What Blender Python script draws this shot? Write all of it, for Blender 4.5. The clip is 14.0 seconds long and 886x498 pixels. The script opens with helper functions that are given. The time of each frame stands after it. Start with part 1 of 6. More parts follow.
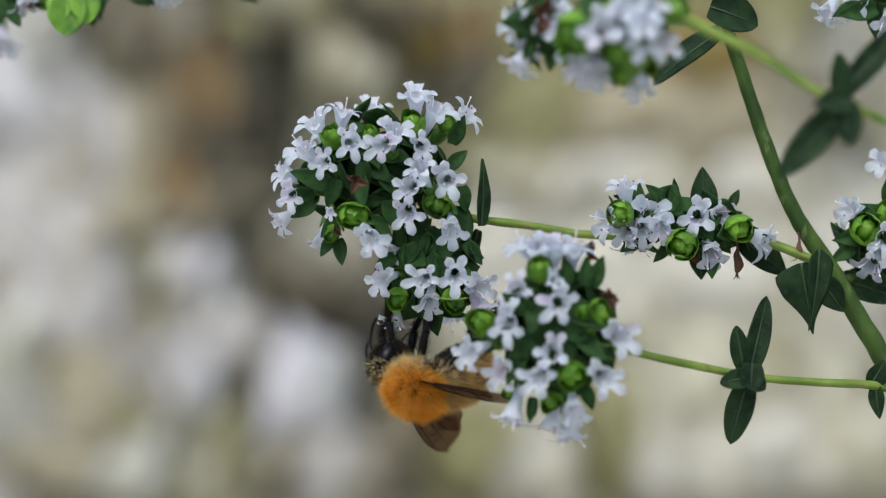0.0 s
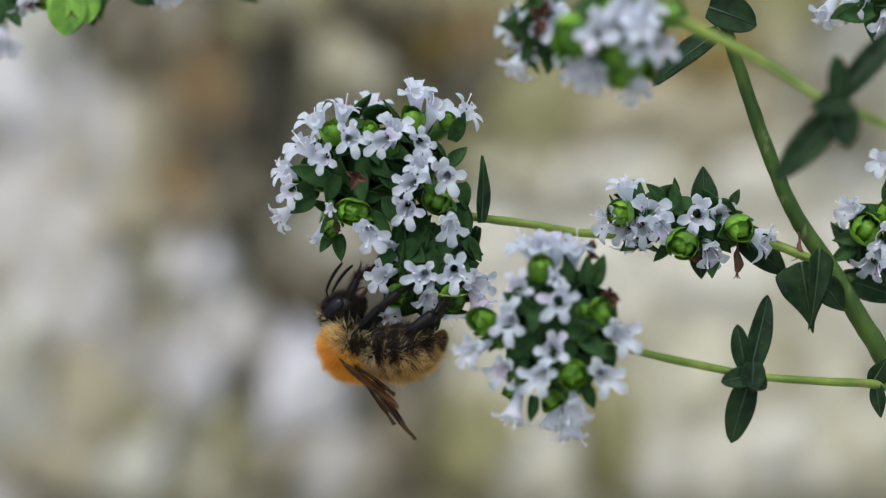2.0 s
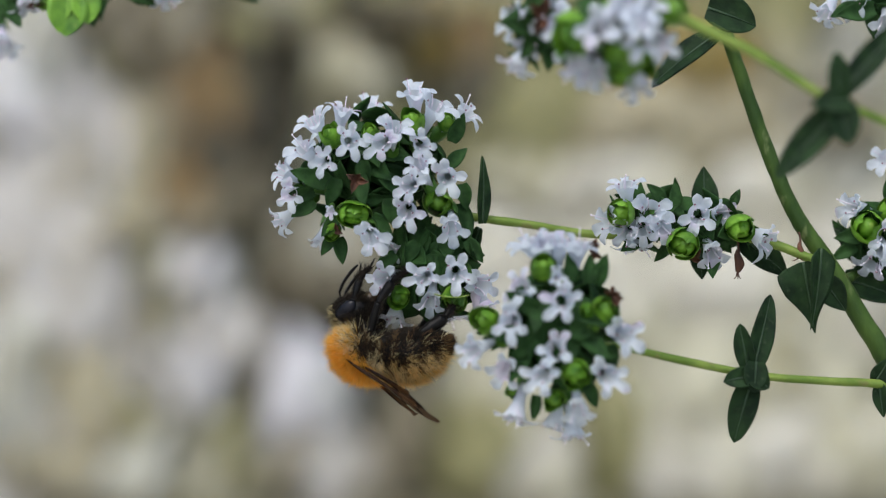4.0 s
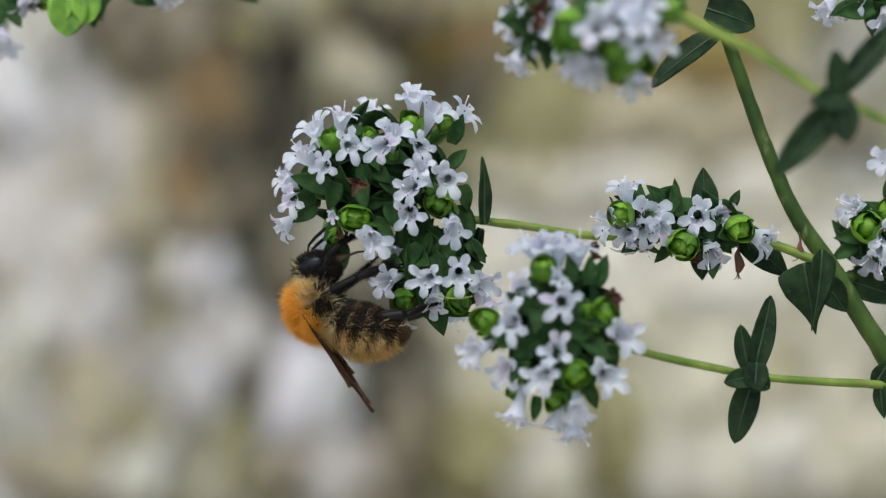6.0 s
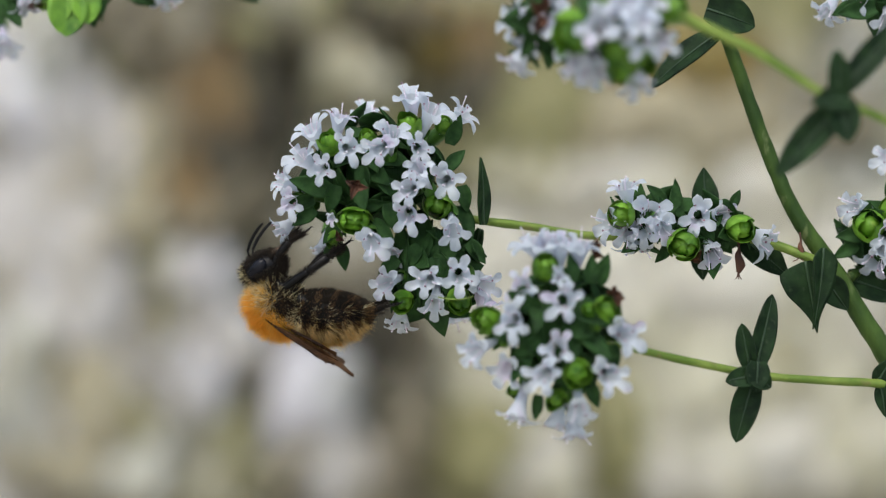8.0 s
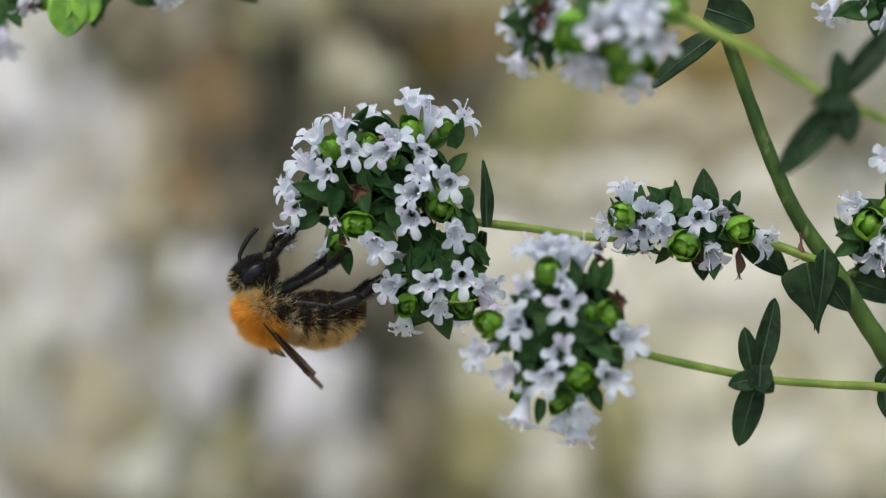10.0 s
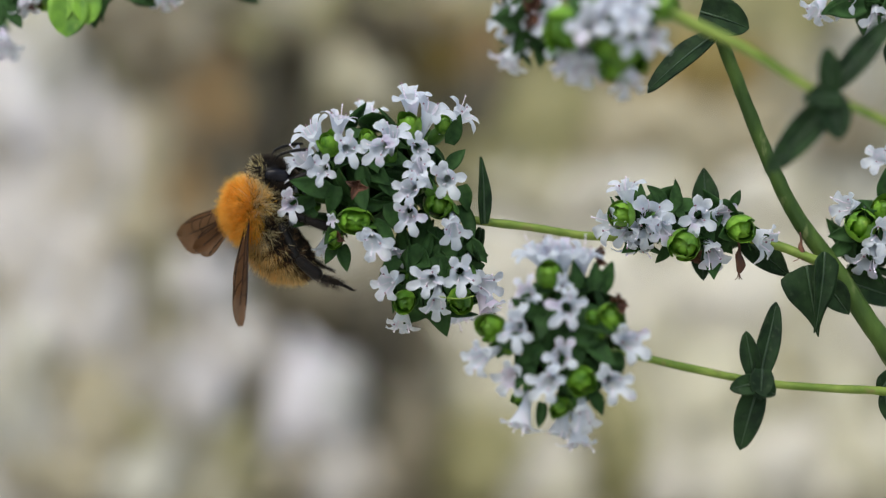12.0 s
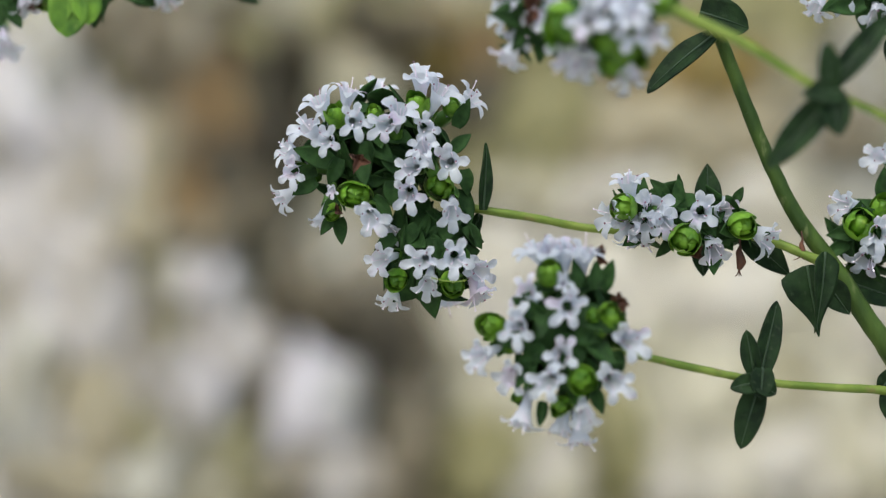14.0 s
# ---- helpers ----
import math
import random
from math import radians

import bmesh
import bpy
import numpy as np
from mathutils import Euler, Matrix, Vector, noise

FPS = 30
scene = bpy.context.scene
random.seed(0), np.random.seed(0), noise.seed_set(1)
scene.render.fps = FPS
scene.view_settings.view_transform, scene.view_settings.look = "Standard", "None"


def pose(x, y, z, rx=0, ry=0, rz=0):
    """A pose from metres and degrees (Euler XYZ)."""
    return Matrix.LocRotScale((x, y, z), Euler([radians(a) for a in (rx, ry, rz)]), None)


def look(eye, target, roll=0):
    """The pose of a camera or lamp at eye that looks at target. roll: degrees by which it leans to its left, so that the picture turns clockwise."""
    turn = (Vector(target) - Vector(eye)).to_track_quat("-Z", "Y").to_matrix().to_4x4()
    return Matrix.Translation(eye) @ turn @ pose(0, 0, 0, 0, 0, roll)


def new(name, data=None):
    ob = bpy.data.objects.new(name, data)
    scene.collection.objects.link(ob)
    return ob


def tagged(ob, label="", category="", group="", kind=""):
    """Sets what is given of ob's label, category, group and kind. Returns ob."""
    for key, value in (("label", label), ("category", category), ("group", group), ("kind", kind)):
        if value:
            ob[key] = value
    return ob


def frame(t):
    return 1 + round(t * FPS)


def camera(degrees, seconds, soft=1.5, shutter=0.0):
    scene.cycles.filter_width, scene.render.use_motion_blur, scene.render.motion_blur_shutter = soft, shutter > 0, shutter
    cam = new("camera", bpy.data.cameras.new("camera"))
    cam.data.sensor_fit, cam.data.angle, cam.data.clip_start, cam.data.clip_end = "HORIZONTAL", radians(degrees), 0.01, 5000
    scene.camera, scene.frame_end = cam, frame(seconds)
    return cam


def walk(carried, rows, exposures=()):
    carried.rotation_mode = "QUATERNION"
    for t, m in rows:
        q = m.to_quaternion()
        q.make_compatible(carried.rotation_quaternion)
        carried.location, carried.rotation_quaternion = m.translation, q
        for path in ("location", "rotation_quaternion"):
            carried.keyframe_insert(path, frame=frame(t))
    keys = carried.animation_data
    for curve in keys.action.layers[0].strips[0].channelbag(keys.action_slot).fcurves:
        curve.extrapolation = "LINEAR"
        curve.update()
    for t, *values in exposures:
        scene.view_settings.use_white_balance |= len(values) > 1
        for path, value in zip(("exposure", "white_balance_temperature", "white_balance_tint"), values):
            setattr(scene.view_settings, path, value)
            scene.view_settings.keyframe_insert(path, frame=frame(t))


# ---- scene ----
# The sharp plane stands at y = 0. Plan units on it are twentieths of a millimetre,
# x to the right and y down from the upper left corner of the view; d is millimetres towards the lens.
U = 0.00005
HALF = 784
LENS = 20.0
REACH = HALF * U / math.tan(radians(LENS / 2))
ZC = 0.32
WALL = 0.60


def at(x, y, d=0.0):
    k = (REACH - d / 1000) / REACH
    return Vector(((x - 784) * U * k, -d / 1000, ZC + (441 - y) * U * k))


# ---- camera ----
cam = camera(LENS, 14.0, soft=1.25, shutter=0.4)
cam.data.dof.use_dof = True
cam.data.dof.focus_distance = REACH - 0.0026
cam.data.dof.aperture_fstop = 17


def eye(dx, dy):
    """Hand-held drift of the lens in millimetres, aimed at the same spot."""
    return look((dx / 1000, -REACH, ZC + dy / 1000), (0, 0, ZC))


walk(cam, [
    (0.0, eye(-1.30, 1.92)), (1.0, eye(-1.18, 1.92)), (2.0, eye(-1.08, 1.90)), (3.0, eye(-0.96, 1.72)),
    (5.5, eye(-0.60, 1.25)), (7.0, eye(-0.40, 1.28)), (8.0, eye(-0.38, 1.25)), (10.5, eye(-0.20, 0.95)),
    (11.5, eye(-0.05, 0.45)), (12.5, eye(-0.10, 0.35)), (13.5, eye(0.0, 0.10)), (14.0, eye(0.0, 0.0))],
    [(0.0, 0.80, 6170, 7), (3.0, 0.80, 6190, 7), (5.5, 0.82, 6310, 7), (8.0, 0.83, 6370, 7), (10.5, 0.85, 6460, 7), (14.0, 0.87, 6490, 7)])

# ---- sky and sun ----
world = bpy.data.worlds.new("world")
scene.world = world
world.use_nodes = True
wt = world.node_tree
sky = wt.nodes.new("ShaderNodeTexSky")
sky.sky_type = "NISHITA"
sky.sun_disc = False
sky.sun_elevation, sky.sun_rotation = radians(55), radians(200)
sky.air_density, sky.dust_density, sky.ozone_density = 1.0, 3.0, 1.0
wt.links.new(sky.outputs[0], wt.nodes["Background"].inputs[0])
wt.nodes["Background"].inputs[1].default_value = 0.125
sun_data = bpy.data.lights.new("sun", "SUN")
sun_data.energy, sun_data.angle, sun_data.color = 0.9, radians(40), (1.0, 0.97, 0.92)
sun = new("sun", sun_data)
sun.matrix_world = look((-0.5, -1.4, 2.2), (0, 0, 0))


# ---- materials ----
def material(name, dark, light, scale, rough=0.6, bump=0.2, fine=0.0, through_light=0.0, metal=0.0, sheen=0.0,
             blotch=None, blotch_scale=1.0, blotch_at=0.55, island=0.0, coat=0.0, spread=0.18, gloss=0.5, stretch=1.0):
    """Two-tone surface: noise between dark and light, a second colour in blotches, relief, light through thin parts."""
    m = bpy.data.materials.new(name)
    m.use_nodes = True
    nt = m.node_tree
    n, l = nt.nodes, nt.links
    p = n["Principled BSDF"]
    tc = n.new("ShaderNodeTexCoord")
    info = n.new("ShaderNodeObjectInfo")
    shift = n.new("ShaderNodeVectorMath")
    shift.operation = "MULTIPLY_ADD"
    l.new(info.outputs["Random"], shift.inputs[0])
    shift.inputs[1].default_value = (3.1, 1.7, 2.3)
    l.new(tc.outputs["Object"], shift.inputs[2])
    if stretch != 1.0:
        long = n.new("ShaderNodeMapping")
        long.inputs["Scale"].default_value = (1, 1, stretch)
        l.new(shift.outputs[0], long.inputs["Vector"])
        shift = long
    nz = n.new("ShaderNodeTexNoise")
    nz.inputs["Scale"].default_value = scale
    nz.inputs["Detail"].default_value = 6
    l.new(shift.outputs[0], nz.inputs["Vector"])
    ramp = n.new("ShaderNodeValToRGB")
    ramp.color_ramp.elements[0].position, ramp.color_ramp.elements[1].position = 0.5 - spread, 0.5 + spread
    ramp.color_ramp.elements[0].color, ramp.color_ramp.elements[1].color = (*dark, 1), (*light, 1)
    l.new(nz.outputs["Fac"], ramp.inputs["Fac"])
    out = ramp.outputs["Color"]
    if blotch:
        bz = n.new("ShaderNodeTexNoise")
        bz.inputs["Scale"].default_value = blotch_scale
        bz.inputs["Detail"].default_value = 4
        l.new(shift.outputs[0], bz.inputs["Vector"])
        br = n.new("ShaderNodeValToRGB")
        br.color_ramp.elements[0].position, br.color_ramp.elements[1].position = blotch_at, blotch_at + 0.12
        l.new(bz.outputs["Fac"], br.inputs["Fac"])
        mix = n.new("ShaderNodeMix")
        mix.data_type = "RGBA"
        l.new(br.outputs["Color"], mix.inputs["Factor"])
        l.new(out, mix.inputs["A"])
        mix.inputs["B"].default_value = (*blotch, 1)
        out = mix.outputs["Result"]
    if island:
        geo = n.new("ShaderNodeNewGeometry")
        add = n.new("ShaderNodeMath")
        add.operation = "ADD"
        l.new(geo.outputs["Random Per Island"], add.inputs[0])
        l.new(info.outputs["Random"], add.inputs[1])
        rng = n.new("ShaderNodeMapRange")
        rng.inputs["From Max"].default_value = 2.0
        rng.inputs["To Min"].default_value, rng.inputs["To Max"].default_value = 1 - island, 1 + island
        l.new(add.outputs[0], rng.inputs["Value"])
        hsv = n.new("ShaderNodeHueSaturation")
        l.new(rng.outputs[0], hsv.inputs["Value"])
        l.new(out, hsv.inputs["Color"])
        out = hsv.outputs["Color"]
    l.new(out, p.inputs["Base Color"])
    p.inputs["Roughness"].default_value = rough
    p.inputs["Metallic"].default_value = metal
    p.inputs["Coat Weight"].default_value = coat
    p.inputs["Specular IOR Level"].default_value = gloss
    p.inputs["Sheen Weight"].default_value = sheen
    if bump:
        fz = n.new("ShaderNodeTexNoise")
        fz.inputs["Scale"].default_value = fine or scale * 4
        fz.inputs["Detail"].default_value = 5
        l.new(shift.outputs[0], fz.inputs["Vector"])
        bp = n.new("ShaderNodeBump")
        bp.inputs["Strength"].default_value = bump
        bp.inputs["Distance"].default_value = 1.0 / (fine or scale * 4) * 0.4
        l.new(fz.outputs["Fac"], bp.inputs["Height"])
        l.new(bp.outputs["Normal"], p.inputs["Normal"])
    if through_light:
        tr = n.new("ShaderNodeBsdfTranslucent")
        l.new(out, tr.inputs["Color"])
        ms = n.new("ShaderNodeMixShader")
        ms.inputs[0].default_value = through_light
        l.new(p.outputs[0], ms.inputs[1])
        l.new(tr.outputs[0], ms.inputs[2])
        l.new(ms.outputs[0], n["Material Output"].inputs["Surface"])
    return m


PETAL = material("petal", (0.62, 0.67, 0.74), (0.73, 0.77, 0.83), 500, 0.6, 0.12, 3000, 0.52, blotch=(0.75, 0.69, 0.82), blotch_scale=300, blotch_at=0.57, island=0.04, gloss=0.2)
FILAMENT = material("filament", (0.70, 0.62, 0.74), (0.84, 0.80, 0.88), 900, 0.5, 0.0)
ANTHER = material("anther", (0.16, 0.07, 0.12), (0.34, 0.20, 0.26), 2500, 0.7, 0.2)
CALYX = material("calyx", (0.045, 0.12, 0.016), (0.10, 0.24, 0.03), 900, 0.5, 0.3, 4000, 0.15, island=0.15)
BUD = material("bud_green", (0.060, 0.165, 0.012), (0.19, 0.38, 0.035), 420, 0.45, 0.25, 3500, 0.22, blotch=(0.21, 0.33, 0.05), blotch_scale=600, blotch_at=0.62, island=0.28, spread=0.12, gloss=0.35)
BRACT = material("bract_green", (0.018, 0.045, 0.014), (0.038, 0.094, 0.025), 900, 0.65, 0.35, 3500, 0.14, island=0.3, gloss=0.12)
LEAF = material("leaf_green", (0.008, 0.019, 0.008), (0.021, 0.048, 0.016), 700, 0.62, 0.6, 2600, 0.12, blotch=(0.032, 0.054, 0.025), blotch_scale=1500, blotch_at=0.60, island=0.2, gloss=0.13, spread=0.16)
STEM = material("stem_green", (0.10, 0.165, 0.020), (0.195, 0.265, 0.048), 420, 0.55, 0.4, 2500, 0.0, blotch=(0.19, 0.17, 0.06), blotch_scale=500, blotch_at=0.62, gloss=0.3, spread=0.14)
STEM_OLD = material("stem_dark", (0.022, 0.050, 0.008), (0.060, 0.108, 0.018), 420, 0.66, 0.6, 2200, 0.0, blotch=(0.11, 0.14, 0.05), blotch_scale=900, blotch_at=0.57, gloss=0.22, spread=0.13, stretch=0.35)
DRY = material("dry_brown", (0.032, 0.013, 0.007), (0.13, 0.048, 0.021), 900, 0.7, 0.5, 3000, island=0.2)
VEIN = material("leaf_vein", (0.014, 0.038, 0.013), (0.026, 0.060, 0.020), 900, 0.5, 0.1)


# ---- mesh helpers ----
def finish(name, bm, mats, smooth=True):
    bmesh.ops.recalc_face_normals(bm, faces=bm.faces)
    me = bpy.data.meshes.new(name)
    for f in bm.faces:
        f.smooth = smooth
    bm.to_mesh(me)
    bm.free()
    for m in mats if isinstance(mats, (list, tuple)) else [mats]:
        me.materials.append(m)
    return me


def part(name, data, parent, m=None, label=""):
    """One mesh object under a thing or a part, at the pose m in its space."""
    ob = new(name, data)
    ob.parent = parent
    if m is not None:
        ob.matrix_basis = m
    if label:
        ob["label"] = label
    return ob


def thing(name, place, label, category, group=""):
    ob = new(name)
    ob.empty_display_size = 0.005
    ob.location = place
    return tagged(ob, label, category, group)


def catmull(points, steps):
    """A smooth line through (Vector, radius) points."""
    pts = [points[0]] + list(points) + [points[-1]]
    line = []
    for i in range(1, len(pts) - 2):
        for s in range(steps if i < len(pts) - 3 else steps + 1):
            t = s / steps
            a, b, c, e = (pts[i + j] for j in (-1, 0, 1, 2))
            v = [0.5 * (2 * b[0][k] + (c[0][k] - a[0][k]) * t + (2 * a[0][k] - 5 * b[0][k] + 4 * c[0][k] - e[0][k]) * t * t
                        + (3 * b[0][k] - a[0][k] - 3 * c[0][k] + e[0][k]) * t ** 3) for k in range(3)]
            line.append((Vector(v), b[1] + (c[1] - b[1]) * t))
    return line


def tube(bm, points, steps=6, sides=8, mat=0, square=0.0, rough=0.0):
    """A tapered tube along points; square gives the four-edged section of a mint stem."""
    line = catmull(points, steps)
    side = Vector((0, 1, 0))
    rings = []
    for i, (v, r) in enumerate(line):
        d = (line[min(i + 1, len(line) - 1)][0] - line[max(i - 1, 0)][0]).normalized()
        side = (side - d * side.dot(d))
        side = side.normalized() if side.length > 1e-6 else d.orthogonal().normalized()
        up = d.cross(side)
        ring = []
        for k in range(sides):
            a = 2 * math.pi * k / sides
            q = r * (1 + square * 0.5 * math.cos(4 * a)) * (1 + rough * noise.noise((v + side * r * math.cos(a) + up * r * math.sin(a)) * 700))
            ring.append(bm.verts.new(v + side * q * math.cos(a) + up * q * math.sin(a)))
        rings.append(ring)
    for a, b in zip(rings, rings[1:]):
        for k in range(sides):
            f = bm.faces.new((a[k], a[(k + 1) % sides], b[(k + 1) % sides], b[k]))
            f.material_index = mat
    for ring in (rings[0], rings[-1]):
        f = bm.faces.new(ring)
        f.material_index = mat
    return line


def blade(bm, length, width, m, cup=0.3, bend=0.3, tip=1.6, nu=8, nv=4, mat=0, thick=0.00008, wave=0.0, base=0.10):
    """A leaf or bract blade that grows along +x from the origin, faces +z, cupped across and bent back along its length."""
    grid = []
    for i in range(nu + 1):
        t = i / nu
        w = width * 0.5 * (math.sin(math.pi * min(1, base + t * (1 - base))) ** 0.8 * (1 - t ** tip * 0.35) + 0.02)
        if tip >= 3:
            w = width * 0.5 * math.sin(math.pi * min(0.98, base + t * (1 - base))) ** 0.6 + width * 0.01
        if base > 0.2:
            w *= math.sqrt(min(1.0, 0.02 + t / 0.16)) * (1 - 0.55 * min(1, max(0, t - 0.45) / 0.4))
        if i == nu:
            w = width * 0.012
        row = []
        for j in range(-nv, nv + 1):
            s = j / nv
            y = w * s
            z = cup * abs(s) ** 1.4 * w - bend * length * t * t + wave * width * math.sin(t * 9 + s * 2) * abs(s)
            row.append((t * length * (1 - 0.25 * abs(bend) * t), y, z))
        grid.append(row)
    top = [[bm.verts.new(m @ Vector(p)) for p in row] for row in grid]
    low = [[bm.verts.new(m @ Vector((p[0], p[1], p[2] - thick))) for p in row] for row in grid]
    n = 2 * nv
    for i in range(nu):
        for j in range(n):
            for f in (bm.faces.new((top[i][j], top[i + 1][j], top[i + 1][j + 1], top[i][j + 1])),
                      bm.faces.new((low[i][j], low[i][j + 1], low[i + 1][j + 1], low[i + 1][j]))):
                f.material_index = mat
        for j in (0, n):
            f = bm.faces.new((top[i][j], low[i][j], low[i + 1][j], top[i + 1][j]))
            f.material_index = mat


def aim(place, axis, spin=0.0):
    """A pose with its z along axis, turned about it by spin degrees from the upright."""
    z = Vector(axis).normalized()
    up = Vector((0, 0, 1)) if abs(z.z) < 0.97 else Vector((0, 1, 0))
    x = up.cross(z).normalized()
    y = z.cross(x)
    m = Matrix((x, y, z)).transposed().to_4x4()
    return Matrix.Translation(place) @ m @ Matrix.Rotation(radians(spin), 4, "Z")


def along(place, axis, face, roll=0.0):
    """A pose with its x along axis and its z as near to face as can be."""
    x = Vector(axis).normalized()
    z = Vector(face)
    z = (z - x * z.dot(x)).normalized()
    y = z.cross(x)
    return Matrix.Translation(place) @ Matrix((x, y, z)).transposed().to_4x4() @ Matrix.Rotation(radians(roll), 4, "X")


def flower_mesh(seed, open_=1.0, narrow=1.0, split=1.0):
    """A two-lipped mint flower that faces +z: tube, a notched upper lip, three broad lower lobes, calyx, stamens. Its mouth is the origin."""
    r = random.Random(seed)
    bm = bmesh.new()
    rings = []
    prof = [(-0.0036, 0.00030), (-0.0026, 0.00038), (-0.0018, 0.00046), (-0.0011, 0.00058), (-0.0004, 0.00082), (0.0, 0.00100)]
    for z, q in prof:
        rings.append([bm.verts.new((q * math.cos(a), q * 1.05 * math.sin(a), z)) for a in (2 * math.pi * k / 14 for k in range(14))])
    for a, b in zip(rings, rings[1:]):
        for k in range(14):
            bm.faces.new((a[k], a[(k + 1) % 14], b[(k + 1) % 14], b[k]))
    bm.faces.new(rings[0])
    lobes = [(-90, 0.00142, 0.00104), (-146, 0.00122, 0.00096), (-34, 0.00122, 0.00096), (90 - 22 * split, 0.00116, 0.00086), (90 + 22 * split, 0.00116, 0.00086)]
    for ang, ln, wd in lobes:
        low = ang < 0
        ang += r.uniform(-9, 9) * (1 if low else 0.4)
        ln *= r.uniform(0.86, 1.15)
        wd *= r.uniform(0.90, 1.08) * narrow
        curl = r.uniform(0.35, 1.0) * (1.1 if low else 0.7) * open_
        lift = (0.80 if low else 1.25) / open_
        twist = r.uniform(-0.25, 0.25)
        rot = Matrix.Rotation(radians(ang), 4, "Z")
        rows = []
        for t in (0.0, 0.14, 0.28, 0.42, 0.56, 0.68, 0.79, 0.88, 0.95, 1.0):
            w = wd * 0.5 * (0.74 + 0.30 * math.sin(math.pi * t * 0.75)) * (1.0 if t < 0.56 else math.sqrt(max(0.012, 1 - ((t - 0.56) / 0.44) ** 2)))
            row = []
            for j in range(-3, 4):
                s = j / 3
                x = 0.00086 + ln * t * (1 - 0.06 * t) - 0.00008 * abs(s) ** 2
                z = -0.00014 + ln * (lift * t * (1 - t * 0.5) - curl * 0.48 * t * t) + 0.00016 * s * s * (0.3 + 0.7 * (1 - t)) + twist * w * s * t + 0.00005 * math.sin(t * 7 + s * 4 + seed)
                row.append(bm.verts.new(rot @ Vector((x, w * s, z))))
            rows.append(row)
        for a, b in zip(rows, rows[1:]):
            for j in range(6):
                bm.faces.new((a[j], b[j], b[j + 1], a[j + 1]))
    for k in range(4):
        a = radians(40 + 95 * k + r.uniform(-20, 20))
        ln = r.uniform(0.0002, 0.0006) if k != seed % 4 else r.uniform(0.0007, 0.0012)
        sp = r.uniform(0.2, 0.6)
        p0 = Vector((0.0004 * math.cos(a), 0.0004 * math.sin(a), -0.0012))
        p1 = Vector((0.0006 * math.cos(a), 0.0006 * math.sin(a), -0.0001))
        p2 = Vector(((0.0006 + sp * ln) * math.cos(a), (0.0006 + sp * ln) * math.sin(a) + 0.0002, ln))
        tube(bm, [(p0, 0.00006), (p1, 0.00006), (p2, 0.00005)], 3, 4, 1)
        tube(bm, [(p2 - Vector((0.00010, 0, 0)), 0.00004), (p2, 0.00010), (p2 + Vector((0.00010, 0.00004, 0.00003)), 0.00004)], 2, 5, 2 if k % 2 else 1)
    crings = []
    for z, q in [(-0.0054, 0.0002), (-0.0050, 0.00058), (-0.0040, 0.00075), (-0.0031, 0.00070)]:
        crings.append([bm.verts.new((q * math.cos(a), q * math.sin(a), z)) for a in (2 * math.pi * k / 10 for k in range(10))])
    for a, b in zip(crings, crings[1:]):
        for k in range(10):
            f = bm.faces.new((a[k], a[(k + 1) % 10], b[(k + 1) % 10], b[k]))
            f.material_index = 3
    for k in range(0, 10, 2):
        tip = bm.verts.new((0.00078 * math.cos(2 * math.pi * (k + 1) / 10), 0.00078 * math.sin(2 * math.pi * (k + 1) / 10), -0.0023))
        a, b, c = crings[-1][k], crings[-1][k + 1], crings[-1][(k + 2) % 10]
        for tri in ((a, b, tip), (b, c, tip)):
            f = bm.faces.new(tri)
            f.material_index = 3
    return finish("flower", bm, [PETAL, FILAMENT, ANTHER, CALYX])


FLOWERS = [flower_mesh(1), flower_mesh(2, 1.1, 1.0, 0.75), flower_mesh(3, 0.85, 0.95), flower_mesh(4, 1.15, 0.85, 1.3), flower_mesh(5, 0.6, 0.9), flower_mesh(6, 1.0, 1.08, 0.6), flower_mesh(7, 1.2, 0.95), flower_mesh(8, 0.95, 1.0, 1.2)]


def bud_mesh(seed, pairs=3, loose=0.0):
    """A leafy bud round +z: pairs of broad, smooth bracts set crosswise, each pair closed over the next, with pointed tips."""
    r = random.Random(seed)
    bm = bmesh.new()
    for layer in range(pairs):
        rad = 0.00178 - 0.00017 * layer
        for k in range(2):
            a0 = math.pi * k + 0.5 * math.pi * layer + r.uniform(-0.25, 0.25)
            wide = math.pi * r.uniform(0.44, 0.52)
            lo, hi = radians(140), radians((40, 22, 8)[layer] + r.uniform(-8, 10))
            tall = r.uniform(1.05, 1.30)
            flare = (0.16, 0.08, 0.03)[layer] * r.uniform(0.5, 1.3) * (1 + loose)
            rows = []
            for i in range(10):
                t = i / 9
                th = lo + (hi - lo) * t
                w = wide * (0.80 + 0.25 * math.sin(math.pi * t * 0.8)) * (1 if t < 0.40 else max(0.03, 1 - ((t - 0.40) / 0.60) ** 1.9))
                q = rad * (1 + flare * t ** 3)
                row = []
                for j in range(-5, 6):
                    s = j / 5
                    a = a0 + w * s
                    e = q * (1 + 0.05 * s * s - 0.035 * math.exp(-(s * 5) ** 2))
                    row.append(bm.verts.new((e * math.sin(th) * math.cos(a), e * math.sin(th) * math.sin(a), e * tall * math.cos(th) - 0.0001 * layer)))
                rows.append(row)
            for a, c in zip(rows, rows[1:]):
                for j in range(10):
                    bm.faces.new((a[j], c[j], c[j + 1], a[j + 1]))
    tube(bm, [(Vector((0, 0, z)), q) for z, q in ((-0.0013, 0.0006), (-0.0008, 0.00110), (0.0, 0.00122), (0.0007, 0.00104), (0.0012, 0.00060), (0.0014, 0.00008))], 4, 12)
    return finish("bud", bm, [BUD])


